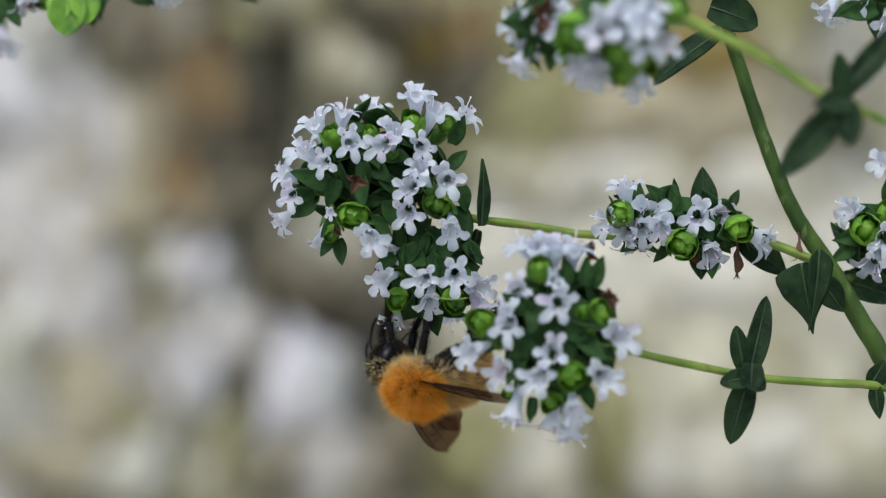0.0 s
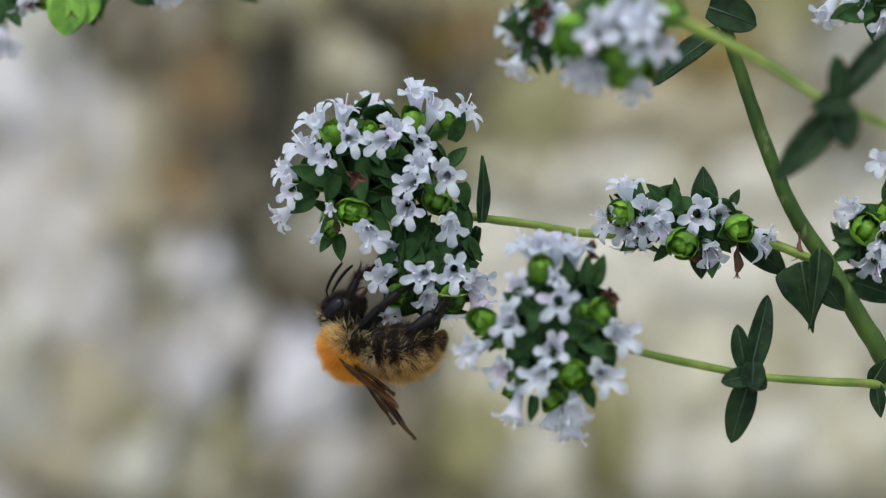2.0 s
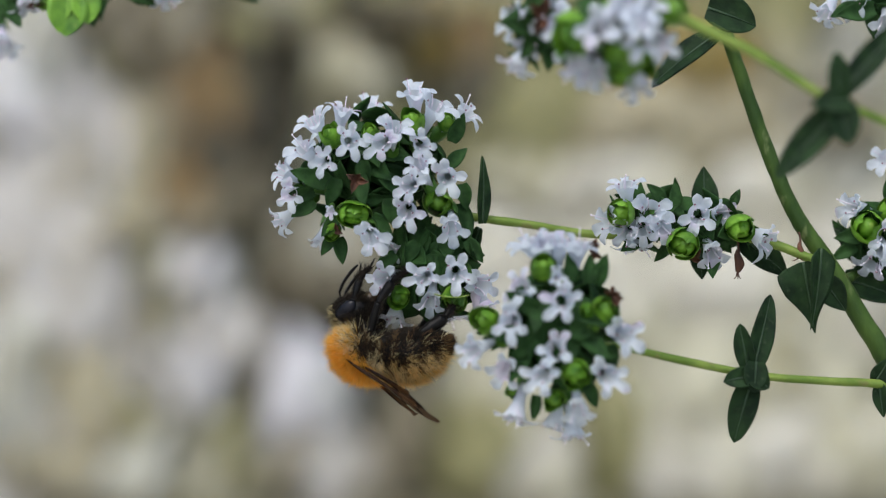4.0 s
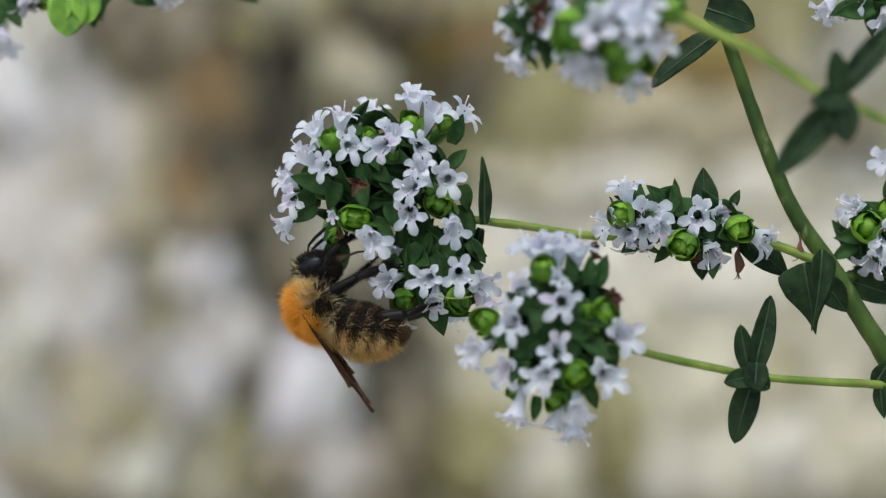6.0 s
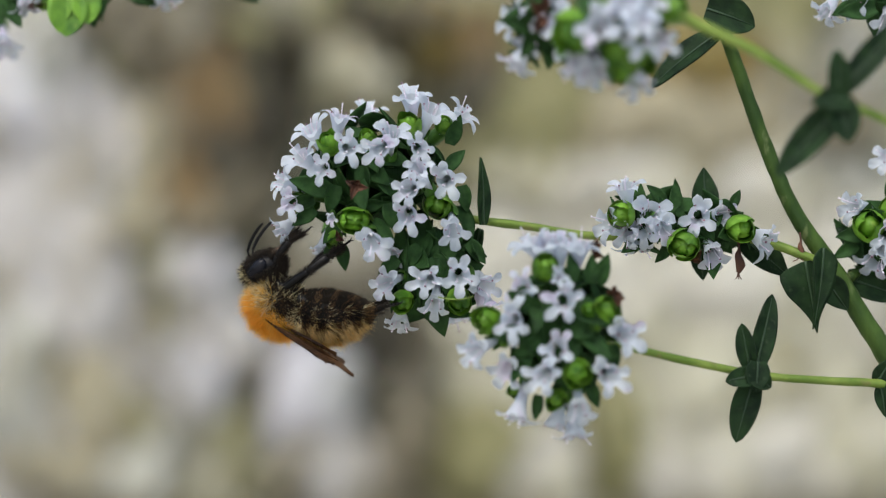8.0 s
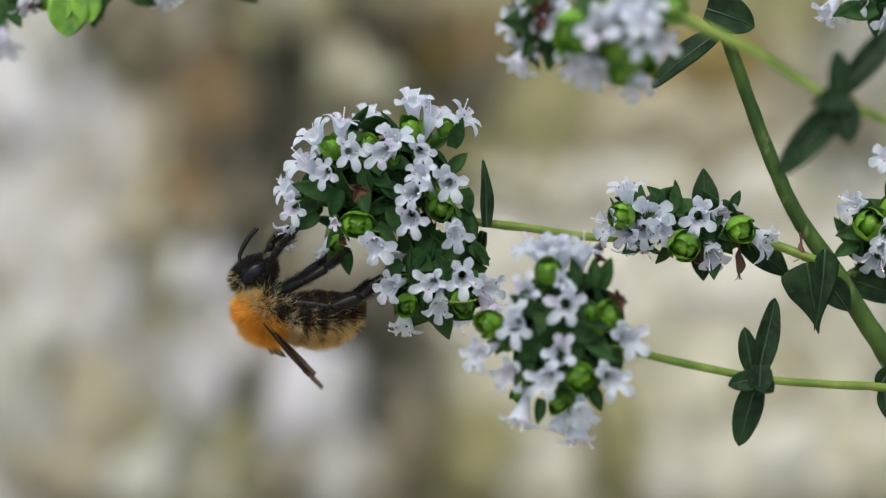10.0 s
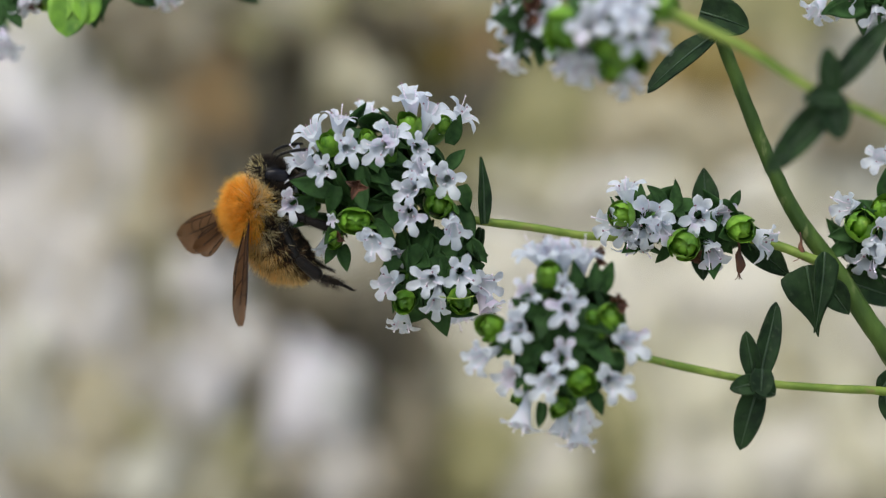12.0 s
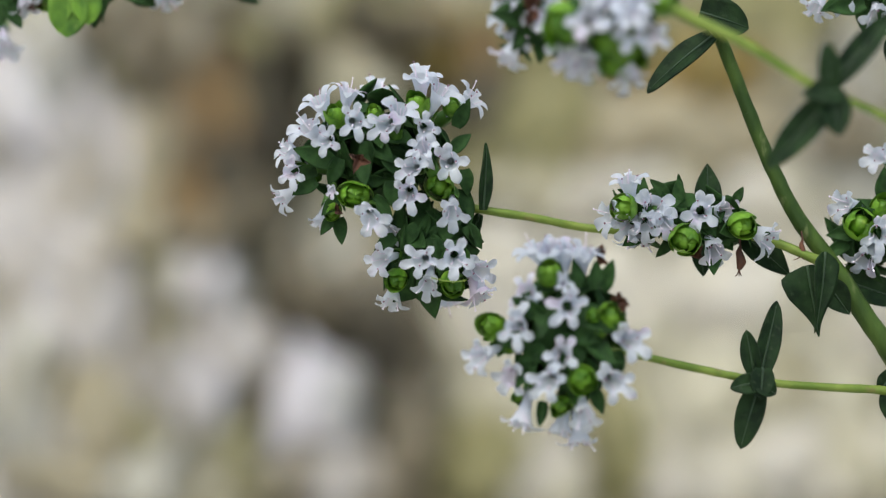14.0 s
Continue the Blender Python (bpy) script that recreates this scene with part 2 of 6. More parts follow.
BUDS = [bud_mesh(11), bud_mesh(12, 3, 0.5), bud_mesh(13, 2), bud_mesh(14, 3, 0.9), bud_mesh(15, 2, 0.6), bud_mesh(16, 3, 0.3)]


def bract_mesh(seed, length, width, bend, cup=0.5):
    bm = bmesh.new()
    blade(bm, length, width, Matrix.Identity(4), cup=cup, bend=bend, tip=1.4, nu=8, nv=3, wave=0.03, base=0.16)
    return finish("bract", bm, [BRACT])


BRACTS = [bract_mesh(1, 0.0036, 0.0021, 0.10), bract_mesh(2, 0.0042, 0.0022, -0.15), bract_mesh(3, 0.0032, 0.0019, 0.25)]


def leaf_mesh(length, width, bend=0.2, cup=0.35, wave=0.02, tip=1.5, base=0.14):
    """An oregano leaf along +x with a raised midrib."""
    bm = bmesh.new()
    blade(bm, length, width, Matrix.Identity(4), cup=cup, bend=bend, tip=tip, nu=14, nv=6, wave=wave, thick=0.00018, base=base)

    def on(t, y):
        return Vector((t * length * (1 - 0.25 * abs(bend) * t), y, cup * 0.02 * width - bend * length * t * t + 0.00003 + abs(y) * cup * 0.45))
    tube(bm, [(on(t, 0), 0.00012 * (1.1 - t)) for t in (0.0, 0.25, 0.5, 0.75, 0.95)], 3, 5, 1)
    return finish("leaf", bm, [LEAF, VEIN])


def stem_mesh(points, mat, square=0.12, rough=0.12, hairs=0):
    bm = bmesh.new()
    line = tube(bm, points, 8, 12, 0, square, rough)
    r = random.Random(len(points))
    for _ in range(hairs):
        v, q = r.choice(line)
        a = Vector((r.gauss(0, 1), r.gauss(0, 1), r.gauss(0, 1))).normalized()
        p = v + a * q * 0.8
        s = a.orthogonal().normalized() * 0.000018
        tri = [bm.verts.new(p + s), bm.verts.new(p - s), bm.verts.new(p + a * r.uniform(0.0002, 0.0005))]
        bm.faces.new(tri)
    return finish("stem", bm, [mat])


# ---- plants ----
class Head:
    """A flower head of a plant: a core of many bracts round its centre; flowers, buds and bracts are set on it."""

    def __init__(self, plant, lobes, pivot, seed, count=70, bloom=1.0):
        # lobes: (x, y, d, rx, ry, rd) in plan units, the depth in millimetres
        self.lobes, self.r, self.bloom = lobes, random.Random(seed), bloom
        self.anchor = at(*pivot)
        self.plant = plant
        bm = bmesh.new()
        for (x, y, d, rx, ry, rd) in lobes:
            c = at(x, y, d) - self.anchor
            for k in range(count):
                z = 1 - 2 * (k + 0.5) / count
                a = k * 2.39996
                q = math.sqrt(1 - z * z)
                n = Vector((q * math.cos(a), q * math.sin(a), z))
                p = c + Vector((n.x * rx * U, n.y * rd / 1000, n.z * ry * U)) * self.r.uniform(0.46, 0.80)
                t = n.cross(Vector((self.r.gauss(0, 1), self.r.gauss(0, 1), self.r.gauss(0, 1)))).normalized()
                ln = self.r.uniform(0.0030, 0.0050)
                blade(bm, ln, ln * 0.55, along(p - (t + n * 0.5) * ln * 0.35, t * 1.0 + n * self.r.uniform(0.2, 0.9), n), cup=0.4, bend=self.r.uniform(-0.1, 0.25), nu=5, nv=2, thick=0.0001, base=0.18)
            tube(bm, [(c * 0.80, 0.0003), (c * 0.90, 0.0005), (c, 0.0004)], 4, 7)
        self.ob = part("flower_head", finish("flower_head", bm, [BRACT]), plant, Matrix.Translation(self.anchor - plant.location))

    def side(self, x, y):
        """The lobe that (x, y) belongs to, the height over its middle and the outward way there."""
        best = min(self.lobes, key=lambda b: ((x - b[0]) / b[3]) ** 2 + ((y - b[1]) / b[4]) ** 2)
        u, v = (x - best[0]) / best[3], (y - best[1]) / best[4]
        h = math.sqrt(max(0.0, 1.25 - u * u - v * v))
        return best, h, Vector((u, -h * 0.9, -v))

    def flower(self, x, y, lip=90, d=None, face=(0, 0, 1), kind=0, size=1.0):
        """A flower with its mouth at (x, y): lip is the way its middle lower lobe points (0 right, 90 down), face the way it looks (right, down, to the lens)."""
        best, h, _ = self.side(x, y)
        depth = best[2] + 0.6 + h * best[5] if d is None else best[2] + d + (1.2 if d > -2.5 else 0)
        axis = Vector((face[0], -face[2], -face[1])).normalized() + Vector((self.r.gauss(0, 0.05), 0, self.r.gauss(0, 0.05)))
        if face[2] <= 0.6:
            size *= 1.12
        m = aim(at(x, y, depth) - self.anchor, axis, 90 - lip + self.r.uniform(-6, 6)) @ Matrix.Scale(size * self.bloom * self.r.uniform(0.82, 0.91), 4)
        return part("flower", FLOWERS[kind % len(FLOWERS)], self.ob, m)

    def bud(self, x, y, size=1.0, d=None, face=None):
        best, h, out = self.side(x, y)
        depth = best[2] + h * best[5] * 0.8 if d is None else best[2] + d
        axis = out if face is None else Vector((face[0], -face[2], -face[1]))
        m = aim(at(x, y, depth) - self.anchor, axis + Vector((0, -0.4, 0)), self.r.uniform(0, 360)) @ Matrix.Diagonal((size * self.r.uniform(0.58, 0.76), size * self.r.uniform(0.58, 0.76), size * self.r.uniform(0.64, 0.82), 1))
        return part("bud", self.r.choice(BUDS), self.ob, m)

    def bract(self, x, y, dx, dy, size=1.0, d=None, lift=0.15):
        best, h, out = self.side(x, y)
        depth = best[2] + h * best[5] * 0.62 if d is None else best[2] + d
        m = along(at(x, y, depth) - self.anchor, (dx, -lift * math.hypot(dx, dy), -dy), (out.x * 0.3, -1, out.z * 0.3), self.r.uniform(-25, 25)) @ Matrix.Scale(size * 0.78, 4)
        return part("bract", self.r.choice(BRACTS), self.ob, m)

    def dry(self, x, y, size=1.0, d=None, hanging=False):
        best, h, out = self.side(x, y)
        depth = best[2] + h * best[5] if d is None else best[2] + d
        bm = bmesh.new()
        if hanging:
            # a spent calyx on its stalk with a few dried threads
            z = 0.0011 * size
            tube(bm, [(Vector((0, 0, 2.0 * z)), 0.00009), (Vector((0.0001, 0, z)), 0.00011), (Vector((0, 0, 0.4 * z)), 0.00032 * size), (Vector((0.0001, 0, -0.3 * z)), 0.00040 * size), (Vector((0, 0, -0.8 * z)), 0.00018 * size)], 5, 7, 0, 0, 0.5)
            for k in range(3):
                a = self.r.uniform(-1, 1)
                tube(bm, [(Vector((0, 0, -0.6 * z)), 0.00006), (Vector((a * 0.0004, -0.0001, -1.1 * z)), 0.00005), (Vector((a * 0.0011, -0.0002, -1.3 * z)), 0.00003)], 3, 4)
        else:
            for k in range(5):
                a = self.r.uniform(0, 6.28)
                ln = self.r.uniform(0.0008, 0.0017) * size
                blade(bm, ln, ln * 0.55, along(Vector((0, 0, 0)), (math.cos(a), -0.5, math.sin(a)), (self.r.uniform(-0.6, 0.6), -1, self.r.uniform(-0.6, 0.6))), cup=1.2, bend=self.r.uniform(-0.7, 0.5), nu=6, nv=3, wave=0.12)
        return part("withered_flower", finish("withered_flower", bm, [DRY]), self.ob, Matrix.Translation(at(x, y, depth) - self.anchor), "shrivelled brown flower")


def leaf(plant, x, y, dx, dy, length, width, d=0.0, toward=0.0, bend=0.15, roll=0.0, cup=0.35, wave=0.02, tip=1.5, base=0.14, name="leaf"):
    """A leaf from (x, y) towards (dx, dy); length and width in plan units, toward: how far it leans to the lens."""
    axis = Vector((dx, -toward * math.hypot(dx, dy), -dy))
    m = along(at(x, y, d) - plant.location, axis, (0, -1, 0.25), roll)
    return part(name, leaf_mesh(length * U, width * U, bend, cup, wave, tip, base), plant, m)


def stem(plant, points, mat=STEM, hairs=150):
    """A stem through (x, y, d, thickness) points in plan units."""
    o = at(*points[0][:3])
    data = stem_mesh([(at(x, y, d) - o, w * 0.5 * U) for x, y, d, w in points], mat, hairs=hairs)
    return part("stem", data, plant, Matrix.Translation(o - plant.location))


GROUND_Y = 441 + ZC / U


def oregano():
    base = at(1990, GROUND_Y, 4)
    plant = thing("oregano_plant", base, "flowering oregano with white two-lipped flowers and dark green leaves", "plant", "oregano plants")
    parts = {}
    parts["main_stem"] = stem(plant, [(1700, 880, 0, 42), (1600, 668, 0, 36), (1530, 558, 0, 33), (1480, 478, 0, 30),
                                      (1411, 385, 0, 27), (1361, 285, 0, 25), (1316, 175, 0, 23), (1278, 75, 0, 22), (1254, 0, 0, 20), (1240, -120, 0, 17), (1236, -240, 0, 8)], STEM_OLD, 900)
    stem(plant, [(1990, GROUND_Y, 4, 70), (1960, 4200, 0, 66), (1840, 2200, 2, 60), (1740, 1060, 0, 54), (1690, 850, 0, 52)], STEM_OLD, 0)
    parts["twig"] = stem(plant, [(1482, 478, 0, 20), (1440, 458, 1, 17), (1340, 420, 0, 16), (1210, 412, -1, 15), (1050, 405, -2, 14), (950, 387, -1, 14), (850, 371, 0, 14), (800, 360, 0, 11)], STEM, 300)
    parts["low_twig"] = stem(plant, [(1640, 712, 1, 18), (1568, 692, 3, 15), (1470, 686, 5, 13), (1360, 677, 6, 13), (1230, 652, 9, 13), (1140, 631, 10, 13), (1050, 608, 11, 11)], STEM, 200)
    parts["front_stem"] = stem(plant, [(1990, GROUND_Y, 4, 60), (2140, 3800, 12, 52), (2060, 1500, 12, 45), (1860, 520, 12, 30), (1690, 275, 24, 20), (1568, 209, 28, 13), (1480, 170, 29, 13),
                                       (1426, 145, 29, 14), (1321, 79, 29, 16), (1247, 44, 29, 18), (1163, 5, 29, 19), (1070, -20, 29, 14)], STEM, 200)

    # the head that the bee visits
    h = parts["head"] = Head(plant, [(672, 268, 0, 150, 135, 5.4), (765, 445, 0, 95, 100, 4.2)], (850, 376, 0), 5, 75)
    h.flower(746, 134, 90, 2, (0.1, -1, 0.45), 0, 1.05)
    h.flower(782, 159, 60, 3, (0.45, -0.8, 0.6), 1)
    h.flower(838, 173, 30, 0, (0.8, -0.5, 0.45), 3)
    h.flower(565, 177, 120, 1, (-0.4, -0.9, 0.55), 2)
    h.flower(618, 160, 80, -1, (0.25, -1, 0.3), 3, 0.95)
    h.flower(668, 155, 90, -3.2, (0.0, -1, 0.4), 0, 1.05)
    h.flower(628, 212, 70, None, (0.0, 0.05, 1), 7)
    h.flower(682, 220, 150, None, (-0.25, 0.1, 0.95), 1, 1.05)
    h.flower(707, 194, 40, None, (0.1, -0.6, 0.8), 5)
    h.flower(754, 226, 60, None, (0.15, 0.1, 1), 6, 0.92)
    h.flower(543, 224, 170, 2, (-0.6, -0.6, 0.55), 5)
    h.flower(577, 247, 95, None, (-0.2, 0.1, 1), 2, 0.92)
    h.flower(504, 265, 150, 1, (-0.8, -0.4, 0.45), 3, 0.95)
    h.flower(515, 304, 88, 3, (-0.35, 0.1, 0.95), 1, 0.92)
    h.flower(497, 352, 110, 0, (-0.75, 0.45, 0.4), 7, 0.9)
    h.flower(747, 262, 200, None, (-0.35, -0.6, 0.7), 3)
    h.flower(796, 286, 60, None, (0.1, 0.0, 1), 0, 1.08)
    h.flower(728, 296, 140, None, (-0.1, 0.0, 1), 6)
    h.flower(722, 343, 75, None, (-0.1, 0.15, 1), 7, 1.02)
    h.flower(656, 386, 60, 6, (0.05, 0.3, 1), 5, 1.05)
    h.flower(800, 378, 80, 4.5, (0.1, 0.5, 0.85), 0, 1.0)
    h.flower(672, 460, 120, 3, (-0.45, 0.2, 0.85), 6, 1.05)
    h.flower(746, 460, 155, 5, (-0.15, 0.0, 1), 7, 1.05)
    h.flower(805, 456, 85, 5, (0.05, 0.0, 1), 2, 1.08)
    h.flower(757, 506, 105, 3, (-0.15, 0.65, 0.7), 1, 1.0)
    h.flower(850, 480, 20, 2, (0.55, 0.15, 0.8), 3, 1.1)
    h.flower(850, 522, 70, 1, (0.35, 0.9, 0.3), 5, 1.05)
    h.flower(692, 536, 95, 0, (-0.25, 0.9, 0.4), 3, 0.95)
    h.flower(566, 394, 100, -3, (-0.3, 1, 0.45), 2, 0.72)
    h.flower(796, 536, 90, -6, (0.2, 1, 0.1), 2)
    h.flower(690, 412, 40, 1, (0.4, 0.5, 0.7), 4, 0.9)
    h.flower(587, 337, 90, None, (-0.1, 0.3, 1), 4, 0.42)
    for x, y, s, f in ((628, 344, 1.13, (0.05, 0.25, 1)), (777, 330, 1.05, (0.05, 0.2, 1)), (740, 186, 0.88, (-0.1, -1, 0.6)), (594, 206, 0.80, (-0.3, -1, 0.5)), (664, 203, 0.63, (-0.1, -1, 0.6)),
                       (701, 494, 0.88, (-0.3, 0.6, 0.8)), (800, 502, 0.92, (0.05, 0.7, 0.8)), (590, 374, 0.63, (-0.3, 0.6, 0.7)), (800, 190, 0.67, (0.2, -1, 0.4))):
        h.bud(x, y, s, None, f)
    for x, y, dx, dy, s in ((800, 268, 0.9, -0.9, 0.95), (806, 225, 0.45, -1, 0.9), (822, 300, 0.15, 1, 1.0), (815, 335, 0.2, 1, 1.05), (825, 400, 0.5, 0.7, 0.9),
                            (560, 300, -1, 0.25, 1.0), (560, 320, -1, 0.6, 0.9), (590, 385, -0.6, 0.8, 0.7), (600, 385, 0.1, 1, 0.8), (590, 290, -0.9, -0.3, 1.2), (690, 320, 0.2, 1, 1.1),
                            (680, 280, 0.6, 0.5, 1.1), (740, 400, -0.5, 0.6, 1.1), (760, 420, 0.5, 0.7, 1.1), (700, 420, -0.8, 0.5, 1.0), (650, 250, 0, 1, 1.1), (600, 280, -0.3, 0.9, 1.1), (645, 318, 0.9, 0.1, 0.9), (660, 350, 0.6, 0.6, 0.9), (600, 350, -0.5, 0.5, 0.8)):
        h.bract(x, y, dx, dy, s)
    h.dry(636, 281, 0.9)
    # a long pale style that lies across the lower flowers
    bm = bmesh.new()
    tube(bm, [(at(x, y, 6.5) - h.anchor, w) for x, y, w in ((764, 492, 0.00006), (785, 497, 0.00007), (806, 499, 0.00007), (826, 496, 0.00005))], 5, 6)
    part("style", finish("style", bm, [STEM]), h.ob, label="thin pale style")
    h.dry(595, 372, 0.5)
    parts["head_leaf_up"] = leaf(plant, 854, 372, 0.10, -1, 120, 32, 1, 0.1, 0.06, 45)
    parts["head_leaf_down"] = leaf(plant, 850, 380, -0.35, 1, 70, 30, 0, -0.2, 0.1, 40)

    # the small head on the same twig
    h = parts["mid_head"] = Head(plant, [(1150, 385, 0, 62, 45, 2.5), (1255, 395, 0, 75, 48, 3.0)], (1440, 458, 1), 6, 34)
    h.flower(1112, 318, 200, 1, (-0.1, -0.9, 0.4), 3, 1.05)
    h.flower(1080, 383, 160, 1, (-0.85, 0.0, 0.5), 5, 1.05)
    h.flower(1158, 364, 40, None, (0.2, -0.25, 0.95), 5, 1.15)
    h.flower(1110, 402, 130, None, (-0.4, 0.4, 0.8), 2, 1.0)
    h.flower(1127, 428, 95, 0, (0.0, 1, 0.25), 3, 1.1)
    h.flower(1142, 398, 100, None, (0.0, 0.5, 0.85), 1, 1.0)
    h.flower(1176, 396, 70, 3, (0.15, 0.45, 0.85), 6, 0.95)
    h.flower(1241, 374, 100, None, (-0.05, 0.05, 1), 0, 1.12)
    h.flower(1282, 373, 30, 1, (0.55, 0.0, 0.75), 4, 1.05)
    h.flower(1264, 444, 70, 2, (0.2, 0.65, 0.7), 5, 1.05)
    h.flower(1358, 422, 40, 1, (0.7, 0.4, 0.5), 7, 1.15)
    h.bud(1105, 368, 0.92, 3, (-0.5, 0.0, 0.8))
    h.bud(1212, 424, 1.12, 3.5, (0.0, 0.3, 1))
    h.bud(1314, 398, 0.95, 3, (0.4, 0.3, 0.8))
    for x, y, dx, dy, s in ((1200, 360, 0, -1, 0.8), (1180, 350, -0.6, -0.7, 0.8), (1260, 420, 0, 1, 1.1), (1185, 420, -0.5, 1, 0.9), (1300, 360, 0.5, -1, 0.6), (1310, 400, 1, 0.3, 1.0),
                            (1190, 370, -1, -0.2, 1), (1230, 400, 0.3, 0.4, 1), (1150, 400, -0.6, 0.4, 1.0), (1200, 345, -0.1, -1, 0.6)):
        h.bract(x, y, dx, dy, s)
    h.dry(1308, 458, 1.1, 1, True)
    h.dry(1418, 440, 0.7, 1, True)
    h.dry(1228, 448, 0.8, 2)
    parts["mid_leaf_up"] = leaf(plant, 1253, 375, 0.0, -1, 88, 52, -1, -0.1, 0.05, 0)
    parts["mid_leaf_low"] = leaf(plant, 1312, 412, 1, 0.85, 118, 62, -1, 0.0, 0.05, -5)
    parts["mid_leaf_tip"] = leaf(plant, 1240, 430, 0.1, 1, 62, 40, -1.5, -0.1, 0.05, 0)
    # broad leaves at the node of the main stem
    parts["node_leaf"] = leaf(plant, 1428, 470, 0.16, 1, 130, 104, 2, 0.1, 0.12, 8, 0.3, 0.03, 1.15, 0.42)
    parts["node_leaf_folded"] = leaf(plant, 1460, 446, -0.07, 1, 146, 52, 3.5, 0.1, 0.12, -25, 0.5, 0.03, 1.0, 0.36)
    parts["node_leaf_back"] = leaf(plant, 1462, 500, 0.55, 0.75, 72, 54, 1, 0.1, 0.1, 10, 0.3)

    # the lower head, nearer to the lens
    h = parts["low_head"] = Head(plant, [(996, 590, 13, 108, 128, 4.5)], (1130, 625, 11), 7, 80, 1.03)
    h.flower(946, 440, 150, 0, (-0.5, -0.85, 0.4), 5)
    h.flower(974, 444, 100, 0.5, (-0.1, -1, 0.4), 0)
    h.flower(1002, 440, 90, 1, (0.1, -1, 0.4), 1)
    h.flower(1034, 443, 60, 0, (0.25, -1, 0.4), 3)
    h.flower(997, 499, 90, 3, (0.1, -0.3, 1), 4, 0.55)
    h.flower(931, 517, 80, 2, (-0.35, -0.5, 0.8), 3)
    h.flower(913, 579, 90, None, (-0.2, 0.05, 1), 1, 1.1)
    h.flower(1007, 543, 130, 3.5, (0.0, 0.0, 1), 7, 1.1)
    h.flower(1117, 603, 40, 2, (0.3, 0.05, 1), 0, 1.1)
    h.flower(846, 632, 130, 1, (-0.6, 0.2, 0.8), 6, 1.1)
    h.flower(904, 666, 120, 1, (-0.5, 0.4, 0.7), 0, 1.05)
    h.flower(994, 628, 110, 3, (-0.1, -0.45, 0.9), 2, 0.95)
    h.flower(970, 676, 130, 3.5, (-0.2, 0.2, 1), 7, 1.1)
    h.flower(1087, 676, 40, 2.5, (0.15, 0.1, 1), 1, 1.12)
    h.flower(922, 750, 100, 0, (-0.2, 0.9, 0.3), 3)
    h.flower(1034, 736, 80, 2, (0.1, 0.65, 0.7), 5)
    h.flower(1026, 782, 85, -1, (0.1, 1, 0.25), 3)
    h.flower(992, 762, 100, -1, (-0.2, 1, 0.25), 2, 0.9)
    for x, y, s, f in ((973, 486, 0.93, (-0.1, -0.7, 0.8)), (1081, 562, 1.00, (0.3, -0.1, 1)), (1062, 590, 0.37, (0, 0.3, 1)), (871, 579, 0.89, (-0.7, -0.1, 0.7)), (902, 619, 0.37, (-0.3, 0.3, 1)),
                       (1030, 671, 0.93, (0.1, 0.3, 1)), (993, 718, 0.74, (0, 0.6, 0.8)), (918, 704, 0.52, (-0.4, 0.5, 0.7)), (1050, 560, 0.52, (0, 0, 1))):
        h.bud(x, y, s, None, f)
    for x, y, dx, dy, s in ((1052, 512, 0.1, -1, 1.0), (1066, 515, 0.35, -1, 0.9), (1000, 590, 0, 1, 1.1), (960, 610, -0.7, 0.6, 1.1), (940, 600, -1, 0, 1), (1040, 600, 0.5, 0.5, 1),
                            (1090, 620, 0.1, 1, 0.9), (1050, 690, 0.4, 1, 0.8), (1020, 600, 0.7, -0.3, 1.2), (945, 640, -0.5, 0.6, 1.1), (1055, 620, 0.6, 0.3, 0.9), (960, 710, -0.2, 1, 0.7), (1020, 510, 0, -1, 1), (1085, 530, 0.2, 1, 0.9), (960, 560, -0.6, -0.4, 1)):
        h.bract(x, y, dx, dy, s)
    h.dry(1062, 458, 1.0, 0)
    h.dry(1094, 532, 0.9, 2)
    # leaf pair with its axillary shoots on the low twig
    parts["low_leaf_up"] = leaf(plant, 1344, 668, 0.28, -1, 140, 42, 6, -0.15, 0.06, 20, tip=3)
    parts["low_leaf_small"] = leaf(plant, 1336, 664, -0.22, -1, 80, 34, 6, 0.1, 0.08, -20, tip=3)
    parts["low_leaf_down"] = leaf(plant, 1342, 684, -0.32, 1, 114, 48, 6.5, 0.15, 0.1, 10, tip=3)
    parts["low_leaf_left"] = leaf(plant, 1346, 676, -1, 0.15, 55, 36, 7.5, 0.3, 0.1, 0, tip=3)
    parts["low_leaf_right"] = leaf(plant, 1340, 674, 0.7, 0.5, 40, 36, 7.5, 0.4, 0.1, 0, tip=3)
    parts["low_leaf_mid"] = leaf(plant, 1350, 652, -0.1, 1, 54, 42, 7.5, 0.3, 0.1, 0, tip=3)
    parts["low_leaf_edge"] = leaf(plant, 1568, 692, 0.1, 1, 60, 30, 3, 0.1, 0.1, 20)
    parts["low_leaf_edge_up"] = leaf(plant, 1560, 690, 0.6, -1, 50, 40, 3, 0.1, 0.1, 20)

    # the head at the border, beside the main stem
    h = parts["side_head"] = Head(plant, [(1545, 415, -3, 75, 75, 3.5)], (1500, 492, 0), 8, 50)
    h.flower(1493, 362, 160, 1, (-0.85, -0.1, 0.45), 5)
    h.flower(1554, 276, 160, -2, (-0.5, -0.1, 0.8), 5)
    h.flower(1556, 414, 100, None, (0.0, 0.1, 1), 1, 1.05)
    h.flower(1530, 462, 140, 2, (-0.4, 0.6, 0.6), 3, 1.1)
    h.flower(1590, 350, 90, 2, (0.4, -0.3, 0.8), 2)
    h.bud(1522, 398, 1.25, None, (-0.2, -0.2, 1))
